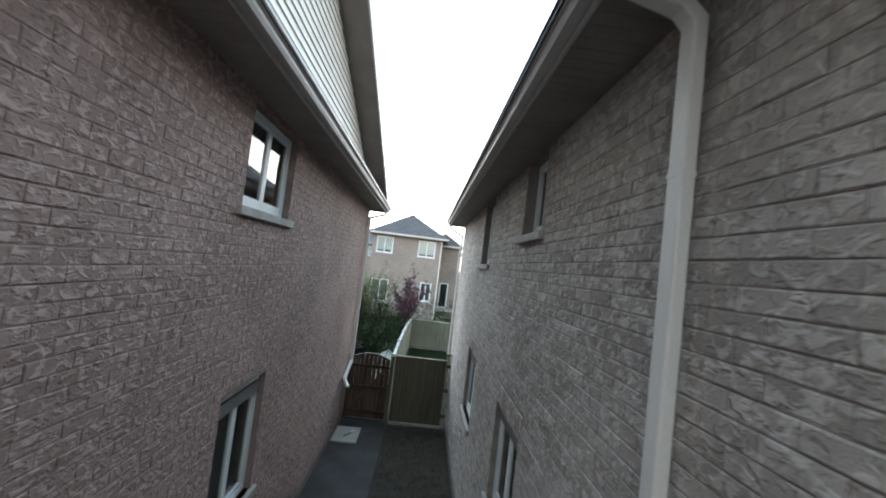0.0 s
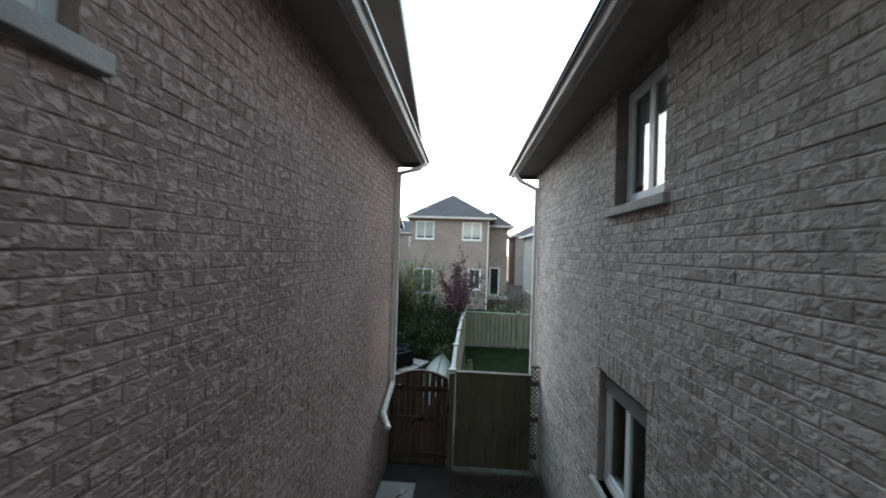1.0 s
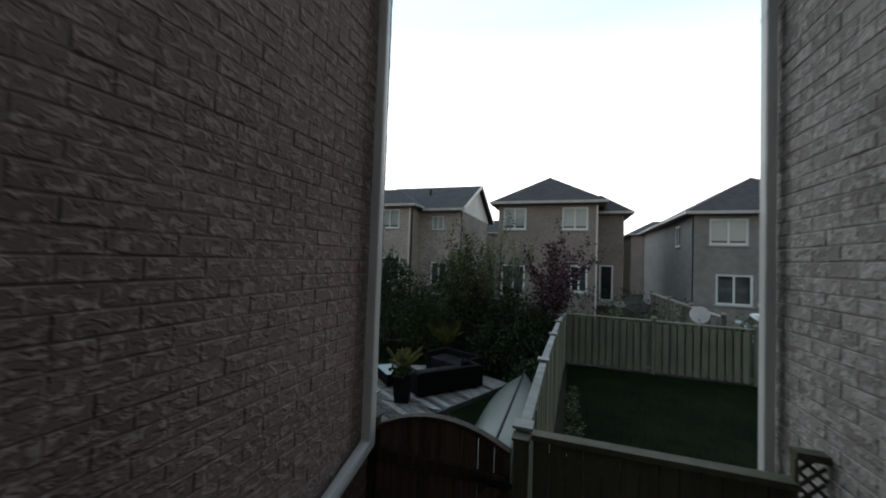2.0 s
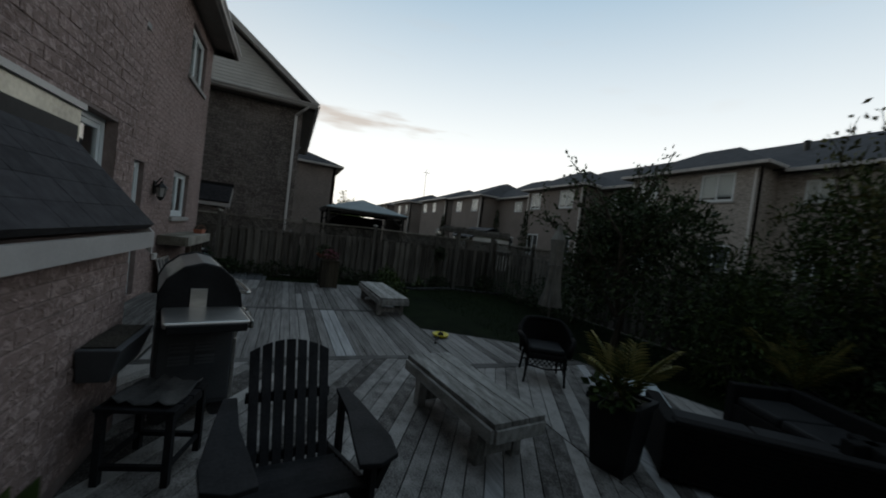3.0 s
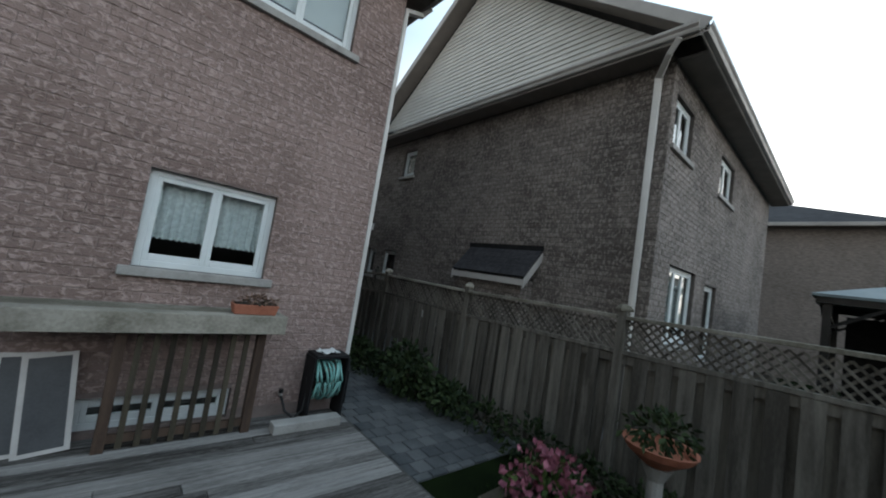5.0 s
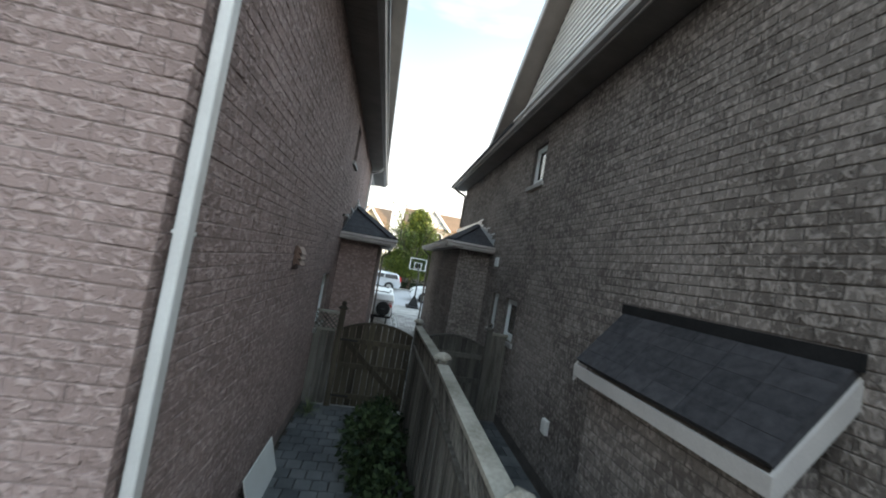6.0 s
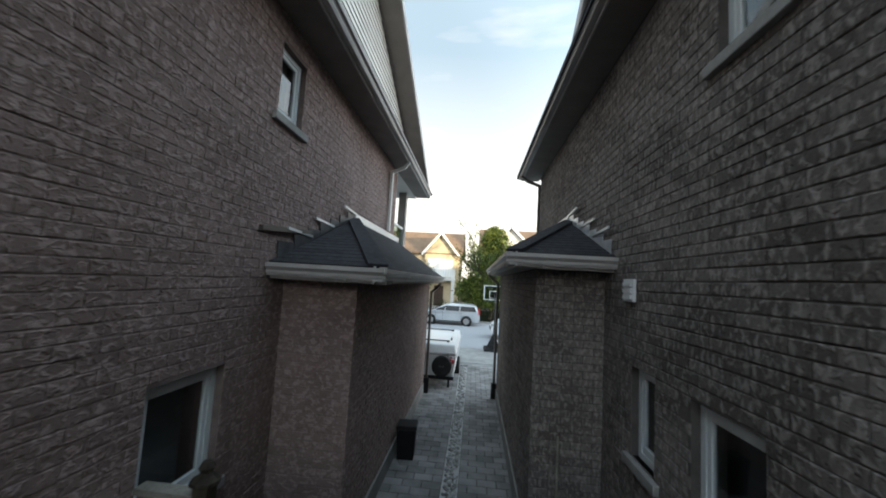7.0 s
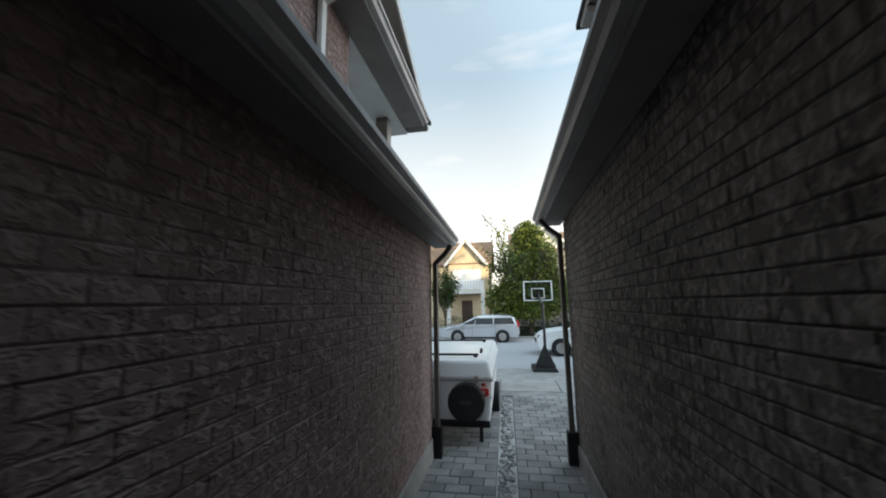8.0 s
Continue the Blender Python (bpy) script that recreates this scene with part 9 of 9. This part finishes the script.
        return
    # White siding colour paints the bright reflection on the door's glass.
    Geo().box(gx0 + 0.4, gx1 - 0.4, f - 0.02, f + 0.03, 3.5, 5.4).obj("gable_window", SIDING, h, "glazed balcony door, its bright reflection painted white")
    for k in range(4):
        x = gx0 + 0.4 + (gx1 - gx0 - 0.8) * k / 3
        Geo().box(x - 0.05, x + 0.05, f - 0.02, f + 0.05, 3.45, 5.45).obj("window_bar", VINYL, h)
    Geo().box(gx0, gx1, f, f + 1.3, 3.1, 3.35).obj("balcony_floor", SIDING, h, "white balcony slab")
    Geo().box(gx0, gx1, f + 1.24, f + 1.3, 4.25, 4.33).obj("balcony_rail", WHITE_PAINT, h, "white handrail")
    n = 14
    for k in range(n):
        x = gx0 + 0.05 + (gx1 - gx0 - 0.1) * k / (n - 1)
        Geo().box(x - 0.03, x + 0.03, f + 1.24, f + 1.29, 3.35, 4.25).obj("baluster", WHITE_PAINT, h)
    for x in (gx0 + 0.15, gx1 - 0.15):
        Geo().box(x - 0.15, x + 0.15, f + 1.0, f + 1.3, 0, 3.1).obj("porch_column", SIDING, h, "white porch column")
        Geo().box(x - 0.15, x + 0.15, f + 1.0, f + 1.3, 3.35, 4.3).obj("corner_post", SIDING, h)
    Geo().box(gm - 0.5, gm + 0.5, f - 0.01, f + 0.06, 0.3, 2.5).obj("front_door", DARK_GATE, h, "dark front door")
    for k in range(3):
        Geo().box(gx0, gx1, f + 1.3 + k * 0.3, f + 1.6 + k * 0.3, 0, 0.45 - k * 0.15).obj("porch_step", CONCRETE, h)


street_house(h, -10.9, -2.5, -52, -42, 6.0, 8.9, STUCCO, BROWN_SHINGLE, -10.6, -7.2, 8.1)
h = thing("house", (-18, -47, 0), "red brick house with a white gable and arched windows", "house", "houses across the street")
street_house(h, -21.5, -13.4, -52, -42, 7.1, 9.6, FAR_BRICK, BROWN_SHINGLE, -18.3, -14.3, 9.15, balcony=False)
h = thing("house", (-29, -47, 0), "cream house further along the street", "house", "houses across the street")
street_house(h, -33, -24, -52, -42, 6.0, 9.0, STUCCO, BROWN_SHINGLE, -29.0, -25.4, 8.1)
h = thing("house", (3, -47, 0), "cream house further along the street", "house", "houses across the street")
street_house(h, -1.0, 7.5, -52, -42, 6.0, 9.0, STUCCO, BROWN_SHINGLE, 3.0, 6.6, 8.1)

tree("large yellow-green street tree with a full crown down to the ground", -14.1, -33.2, 8.3, LEAF_YELLOW, 160, depth=3, kids=5, spread=0.55, per=34, size=0.22, rad=0.16, trunk=0.14, fluff=0.5, extra=([((-14.1, -33.2, 3.4), (2.5, 2.0, 1.7)), ((-14.2, -33.2, 5.2), (1.8, 1.6, 1.4)), ((-14.2, -33.2, 6.7), (1.0, 1.0, 1.0)), ((-12.5, -33.0, 2.4), (1.3, 1.2, 1.1)), ((-15.8, -33.2, 2.6), (1.4, 1.3, 1.2)), ((-14.0, -32.6, 1.7), (1.8, 1.0, 0.7))], 3400))
tree("small dark green street tree", -8.2, -33.0, 4.7, LEAF_MID, 161, depth=3, kids=4, spread=0.6, per=26, size=0.18, rad=0.08, trunk=0.35, fluff=0.3, extra=([((-8.2, -33.0, 3.4), (1.1, 1.1, 1.1))], 900))
shrub("dark foundation shrubs across the street", -12, -40, [((-19 + k * 1.6, -40.4, 0.5), (0.9, 0.6, 0.6)) for k in range(9)], 240, 0.16, LEAF_DARK, 162)
shrub("low clipped hedge along the far front gardens", -12, -36, [((-17 + k * 1.1, -36.5, 0.4), (0.7, 0.4, 0.45)) for k in range(5)], 260, 0.12, LEAF_DARK, 163)


# ---- vehicles ----
def car(name, label, L, W, H, paint, van, category):
    """A car at the origin, its nose towards +x, wheels on z 0."""
    root = thing(name, (0, 0, 0), label, category)
    f, k = L / 2, H / 1.74
    hood = 0.98 * k if van else 1.02 * k
    belt = 1.12 * k
    cowl = f - (0.98 if van else 1.25)
    low = [(f - 0.12, 0.26), (f, 0.45), (f - 0.02, 0.68), (f - 0.16, 0.86 * k), (f - 0.45, hood), (cowl, belt), (-f + 0.12, belt + 0.03), (-f + 0.02, 0.95), (-f, 0.5), (-f + 0.12, 0.28)]
    wide = lambda z, x: W / 2 * (1 - 0.05 * max(0, (z - 0.7)) - 0.05 * max(0, 0.5 - z)) * (1 - 0.10 * max(0, abs(x) - f + 0.6) / 0.6)

    def side_shell(outline, nm, mat, extra=0.0, label=""):
        n = len(outline)
        g = Geo()
        g.v = [(x, -wide(z, x) - extra + (0.62 * max(0, z - belt) * 0.35), z) for x, z in outline] + [(x, wide(z, x) + extra - (0.62 * max(0, z - belt) * 0.35), z) for x, z in outline]
        g.f = [tuple(range(n)), tuple(reversed(range(n, 2 * n)))] + [(i, n + i, n + (i + 1) % n, (i + 1) % n) for i in range(n)]
        return g.obj(nm, mat, root, label, bevel=0.035)

    side_shell(low, "body", paint, label="glossy pale body")
    r0, r1 = cowl - (1.05 if van else 0.75), -f + (0.26 if van else 0.5)
    green = [(cowl + 0.02, belt - 0.03), (r0 + 0.12, H - 0.10), (r0 - 0.15, H - 0.035), (r0 - 0.6, H), (r1 + 0.9, H - 0.01), (r1 + 0.25, H - 0.05), (r1, H - 0.13), (-f + 0.1, belt - 0.02)]
    side_shell(green, "cabin", paint)
    q = lambda x, z, s: (x, s * (wide(z, x) - 0.217 * max(0, z - belt) + 0.006), z)
    zb, zt = belt + 0.05, H - 0.14
    xs_ = [(cowl - 0.16, r0 + 0.02), (0.28, 0.22), (-0.78, -0.80), (-f + 0.22, r1 + 0.12)] if van else [(cowl - 0.28, r0 - 0.02), (0.45, 0.45), (-0.55, -0.55), (-1.5, -1.5), (-f + 0.28, r1 - 0.02)]
    for s in (-1, 1):
        for (b0, t0), (b1, t1) in zip(xs_, xs_[1:]):
            c = [q(b0 - 0.03, zb, s), q(b1 + 0.03, zb, s), q(t1 + 0.03, zt, s), q(t0 - 0.03, zt, s)]
            Geo().hexa([(x, y - s * 0.012, z) for x, y, z in c] + c).obj("side_window", CAR_GLASS, root, "dark tinted glass")
        for x in (f - 0.95, -f + 0.95):
            y = s * (W / 2 - 0.03)
            Geo().tube([(x, y - s * 0.2, 0.33), (x, y + s * 0.012, 0.33)], 0.385, 20).obj("wheel_arch", BLACK, root, "black wheel arch")
            wh = Geo().tube([(x, y - s * 0.19, 0.325), (x, y + s * 0.02, 0.325)], 0.325, 22).obj("tyre", RUBBER, root, "black tyre", bevel=0.02)
            Geo().tube([(x, y + s * 0.018, 0.325), (x, y + s * 0.028, 0.325)], 0.21, 20).obj("rim", STEEL, wh, "alloy rim")
            for j in range(5):
                t = 2 * math.pi * j / 5
                Geo().beam((x, y + s * 0.03, 0.325), (x + 0.2 * math.cos(t), y + s * 0.03, 0.325 + 0.2 * math.sin(t)), 0.04, 0.05).obj("spoke", STEEL, wh)
        Geo().box(f - 0.30, f - 0.03, s * (W / 2 - 0.32) - 0.14, s * (W / 2 - 0.32) + 0.14, 0.68, 0.83).obj("headlight", WARM_GLASS, root, "clear headlight", bevel=0.03)
        Geo().box(-f + 0.0, -f + 0.12, s * (W / 2 - 0.16) - 0.09, s * (W / 2 - 0.16) + 0.09, 0.85, 1.15).obj("tail_light", RED_PLASTIC, root, "red tail light", bevel=0.02)
        Geo().box(cowl - 0.35, cowl - 0.2, s * (W / 2 + 0.02), s * (W / 2 + 0.2), belt + 0.0, belt + 0.13).obj("mirror", paint, root, bevel=0.03)
        for x in (0.1, -0.75):
            Geo().box(x - 0.1, x + 0.1, s * (W / 2 - 0.015), s * (W / 2 + 0.02), 0.98, 1.01).obj("door_handle", paint, root)
        for x in (cowl - 0.3, 0.42, -0.9):
            Geo().box(x - 0.006, x + 0.006, s * (W / 2 - 0.03), s * (W / 2 - 0.004), 0.35, belt).obj("door_seam", BLACK, root, "door seam")
        Geo().box(-f + 1.3, f - 1.3, s * (W / 2 - 0.06), s * (W / 2 + 0.004), 0.24, 0.32).obj("sill_trim", BLACK, root)
    Geo().hexa([(cowl - 0.02, -W * 0.40, zb), (cowl - 0.02, W * 0.40, zb), (cowl + 0.0, W * 0.40, zb + 0.02), (cowl + 0.0, -W * 0.40, zb + 0.02), (r0 + 0.06, -W * 0.35, zt), (r0 + 0.06, W * 0.35, zt), (r0 + 0.10, W * 0.35, zt), (r0 + 0.10, -W * 0.35, zt)]).obj("windscreen", CAR_GLASS, root, "dark tinted glass")
    Geo().box(f - 0.03, f + 0.012, -0.42, 0.42, 0.5, 0.66).obj("grille", BLACK, root, "black grille", bevel=0.01)
    return root


set_down(car("minivan", "silver-white minivan parked side-on across the street", 4.45, 1.85, 1.50, SILVER_PAINT, True, "car"), -10.95, -29.45, 0.0, 0)
set_down(car("suv", "white sport utility car parked in the street", 4.6, 1.9, 1.68, WHITE_PAINT, False, "car"), -16.0, -24.2, 0.0, 0)

set_down(car("hatchback", "white car parked beyond the olive fence", 4.3, 1.8, 1.6, WHITE_PAINT, True, "car"), 8.2, 13.2, 0, 75)
sat = thing("satellite_dish", (5.1, 10.45, 0), "pale round satellite dish on a garden pole", "satellite dish")
Geo().tube([(5.1, 10.45, 0), (5.1, 10.45, 1.6)], 0.025, 8).obj("pole", GUTTER, sat)
Geo().tube([(5.1, 10.4, 1.68), (5.085, 10.36, 1.685), (5.07, 10.32, 1.70)], 0.24, 20, 0.25).obj("reflector", GUTTER, sat, "pale grey reflector")
Geo().tube([(5.07, 10.33, 1.5), (4.98, 10.1, 1.62)], 0.012, 6).obj("feed_arm", GUTTER, sat)

tr = thing("camper_trailer", (-11.2, -15.2, 0), "folded white pop-up camper trailer with a spare wheel", "trailer")
x0, x1, y0, y1 = -12.24, -10.2, -17.0, -13.5
Geo().hexa([(x0 + 0.06, y0, 0.32), (x1 - 0.06, y0, 0.32), (x1 - 0.06, y1 - 0.06, 0.32), (x0 + 0.06, y1 - 0.06, 0.32), (x0, y0, 0.96), (x1, y0, 0.96), (x1, y1, 0.96), (x0, y1, 0.96)]).obj("lower_body", WHITE_PAINT, tr, bevel=0.04)
Geo().hexa([(x0 - 0.02, y0 - 0.02, 0.98), (x1 + 0.02, y0 - 0.02, 0.98), (x1 + 0.02, y1 + 0.02, 0.98), (x0 - 0.02, y1 + 0.02, 0.98), (x0 + 0.05, y0 + 0.06, 1.27), (x1 - 0.05, y0 + 0.06, 1.27), (x1 - 0.05, y1 - 0.05, 1.27), (x0 + 0.05, y1 - 0.05, 1.27)]).obj("roof_lid", WHITE_PAINT, tr, "white folded roof", bevel=0.05)
Geo().box(x0 - 0.012, x1 + 0.012, y0 - 0.012, y1 + 0.012, 0.958, 0.980).obj("seal_strip", GUTTER, tr, "grey seal strip")
Geo().box(x0 + 0.02, x1 - 0.02, y1 - 0.052, y1 - 0.028, 0.70, 0.715).obj("body_rib", GUTTER, tr, "pressed body rib")
sw = Geo().tube([(-11.83, y1 - 0.04, 0.66), (-11.83, y1 + 0.15, 0.66)], 0.29, 28).obj("spare_wheel", RUBBER, tr, "black covered spare wheel", bevel=0.03)
Geo().box(-11.91, -11.75, y1 + 0.15, y1 + 0.158, 0.64, 0.69).obj("wheel_badge", GRILL_GREY, sw, "dull pale badge on the cover")
for x in (-12.10, -10.34):
    Geo().box(x - 0.085, x + 0.085, y1 - 0.03, y1 + 0.03, 0.74, 0.85).obj("tail_light", RED_PLASTIC, tr, "red tail light", bevel=0.012)
    Geo().box(x - 0.03, x + 0.03, y1 - 0.02, y1 + 0.018, 0.89, 0.93).obj("marker_light", RED_PLASTIC, tr, "small red marker light", bevel=0.005)
    Geo().box(x - 0.025, x + 0.025, y1 - 0.0, y1 + 0.034, 0.77, 0.82).obj("reversing_light", GUTTER, tr, "clear reversing light")
for x in (x0 + 0.25, x1 - 0.25):
    Geo().box(x - 0.03, x + 0.03, y1 - 0.0, y1 + 0.035, 0.93, 1.05).obj("roof_latch", STEEL, tr, "steel roof latch", bevel=0.006)
Geo().box(x0 + 0.05, x1 - 0.05, y1 - 0.02, y1 + 0.06, 0.28, 0.37).obj("bumper", BLACK, tr, bevel=0.015)
Geo().box(-10.75, -10.45, y1 + 0.0, y1 + 0.012, 0.5, 0.62).obj("plate", GUTTER, tr, "pale plate with dark bars")
for x in (x0 + 0.03, x1 - 0.03):
    Geo().tube([(x - 0.08, -15.4, 0.29), (x + 0.08, -15.4, 0.29)], 0.29, 20).obj("tyre", RUBBER, tr, "black tyre", bevel=0.02)
for x in (x0 + 0.2, x1 - 0.2):
    Geo().tube([(x, y1 - 0.12, 0.32), (x, y1 - 0.1, 0.03)], 0.03, 8).obj("stabiliser", BLACK_METAL, tr)
Geo().tube([(-12.0, y1 - 0.45, 1.31), (-10.5, y1 - 0.45, 1.31)], 0.02, 8).obj("roof_rack_bar", BLACK_METAL, tr, "black roof bar")
Geo().tube([(-12.0, y0 + 0.6, 1.31), (-10.5, y0 + 0.6, 1.31)], 0.02, 8).obj("roof_rack_bar", BLACK_METAL, tr, "black roof bar")
for yy in (y1 - 0.45, y0 + 0.6):
    for x in (-11.95, -10.55):
        Geo().box(x - 0.03, x + 0.03, yy - 0.05, yy + 0.05, 1.26, 1.30).obj("rack_foot", BLACK_METAL, tr)
Geo().tube([(-12.05, y1 - 0.5 + 0.1 * math.cos(t), 1.34 + 0.055 * math.sin(t)) for t in [k * 0.5 for k in range(7)]], 0.022, 8).obj("rolled_strap", RUBBER, tr, "dark strap rolled on the rack")
Geo().beam((-11.05, y0, 0.42), (-11.05, y0 - 1.1, 0.42), 0.08, 0.1).obj("drawbar", BLACK_METAL, tr)
Geo().tube([(-11.05, y0 - 0.9, 0.4), (-11.05, y0 - 0.9, 0.02)], 0.04, 8).obj("jockey_wheel", RUBBER, tr)

hoop = thing("basketball_hoop", (-13.68, -20.0, 0), "portable basketball hoop with a clear white-framed board", "basketball hoop")
Geo().hexa([(-14.06, -20.45, 0.0), (-13.22, -20.45, 0.0), (-13.22, -19.55, 0.0), (-14.06, -19.55, 0.0), (-14.0, -20.4, 0.18), (-13.28, -20.4, 0.18), (-13.32, -19.62, 0.13), (-13.96, -19.62, 0.13)]).obj("base", BLACK, hoop, "black water-filled base", bevel=0.05)
for x in (-13.98, -13.30):
    Geo().tube([(x - 0.05, -20.42, 0.08), (x + 0.05, -20.42, 0.08)], 0.08, 14).obj("wheel", RUBBER, hoop)
Geo().add([(-13.98, -19.95, 0.15), (-13.34, -19.95, 0.15), (-13.68, -20.05, 0.86), (-13.98, -19.8, 0.15), (-13.34, -19.8, 0.15), (-13.68, -19.98, 0.86)], [(0, 1, 2), (5, 4, 3), (0, 3, 4, 1), (1, 4, 5, 2), (2, 5, 3, 0)]).obj("brace_cover", RUBBER, hoop, "black triangular brace cover")
Geo().tube([(-13.69, -19.95, 0.12), (-13.71, -20.15, 1.2), (-13.73, -20.5, 2.15)], 0.045, 10).obj("pole", BLACK_METAL, hoop, "black steel pole")
for z in (2.12, 2.0):
    Geo().tube([(-13.73, -20.46, z), (-13.73, -21.9, z + 0.48)], 0.022, 8).obj("arm", BLACK_METAL, hoop, "black parallel arm")
bb = Geo().box(-14.250, -13.200, -21.96, -21.92, 2.28, 2.98).obj("backboard", BOARD_GLASS, hoop, "clear backboard")
for a in ((-14.270, -13.180, 2.25, 2.29), (-14.270, -13.180, 2.97, 3.01), (-14.270, -14.220, 2.29, 2.97), (-13.230, -13.180, 2.29, 2.97)):
    Geo().box(a[0], a[1], -21.97, -21.91, a[2], a[3]).obj("board_frame", WHITE_PAINT, bb, "white frame")
for a in ((-13.970, -13.480, 2.34, 2.37), (-13.970, -13.480, 2.70, 2.73), (-13.970, -13.940, 2.37, 2.70), (-13.510, -13.480, 2.37, 2.70)):
    Geo().box(a[0], a[1], -21.97, -21.91, a[2], a[3]).obj("target_line", WHITE_PAINT, bb, "white target square")
Geo().tube([(-13.725 + 0.23 * math.cos(2 * math.pi * j / 20), -22.23 + 0.23 * math.sin(2 * math.pi * j / 20), 2.38) for j in range(21)], 0.012, 6).obj("rim", RED_PLASTIC, hoop, "orange-red rim")
Geo().box(-13.83, -13.63, -21.92, -21.84, 2.36, 2.68).obj("bracket", BLACK_METAL, hoop)

# ---- small things beside the walls ----
def bin_(x, y, w, h_, label, material, deg=0):
    root = thing("waste_bin", (0, 0, 0), label, "bin")
    q = lambda a, z: [(-a, -a, z), (a, -a, z), (a, a, z), (-a, a, z)]
    Geo().hexa(q(w * 0.42, 0.02) + q(w * 0.5, h_ - 0.06)).obj("body", material, root, bevel=0.02)
    Geo().hexa(q(w * 0.54, h_ - 0.06) + q(w * 0.5, h_)).obj("lid", material, root, bevel=0.015)
    Geo().tube([(-w * 0.4, -w * 0.52, h_ - 0.1), (-w * 0.4, -w * 0.62, h_ - 0.09), (w * 0.4, -w * 0.62, h_ - 0.09), (w * 0.4, -w * 0.52, h_ - 0.1)], 0.014, 6).obj("handle", material, root)
    for s in (-1, 1):
        Geo().tube([(s * w * 0.36 - 0.02, -w * 0.42, 0.06), (s * w * 0.36 + 0.02, -w * 0.42, 0.06)], 0.06, 12).obj("wheel", RUBBER, root)
    return set_down(root, x, y, 0, deg)


bin_(-11.6, -9.3, 0.34, 0.6, "dark plastic waste bin beside the garage wing", BLACK, 4)
bin_(-13.85, -6.6, 0.5, 0.8, "dark plastic bin against the grey brick", BLACK, -5)
tools = thing("leaning_rake", (-13.75, -6.95, 0), "rake with a wooden shaft leaning on the wing", "rake")
Geo().tube([(-13.6, -6.7, 0.02), (-13.7, -7.14, 1.45)], 0.014, 8).obj("shaft", FENCE_RAIL, tools)
Geo().box(-13.8, -13.42, -6.72, -6.69, 0.0, 0.05).obj("rake_head", BLACK_METAL, tools)
splash = thing("splash_board", (-10.66, -1.7, 0), "white plastic board leaning at the wall foot", "board")
Geo().beam((-10.72, -2.5, 0.02), (-10.60, -2.5, 0.42), 0.9, 0.015, up=(1, 0, 0)).obj("board", SIDING, splash)
pot = thing("round_tub", (-10.86, -1.6, 0), "dark round basket tub on the pavers", "tub")
Geo().lathe((-10.86, -1.6, 0), [(0.16, 0), (0.2, 0.1), (0.22, 0.3), (0.24, 0.32), (0.2, 0.3), (0.17, 0.1)], 18).obj("tub_body", WICKER, pot)
peg = thing("path_light", (-0.2, 2.8, 0), "small white garden peg light", "garden light")
Geo().tube([(-0.2, 2.8, 0), (-0.2, 2.8, 0.3)], 0.012, 8).obj("stake", WHITE_PAINT, peg)
Geo().lathe((-0.2, 2.8, 0.3), [(0.03, 0), (0.045, 0.03), (0.05, 0.05), (0.01, 0.07)], 10).obj("cap", WHITE_PAINT, peg)
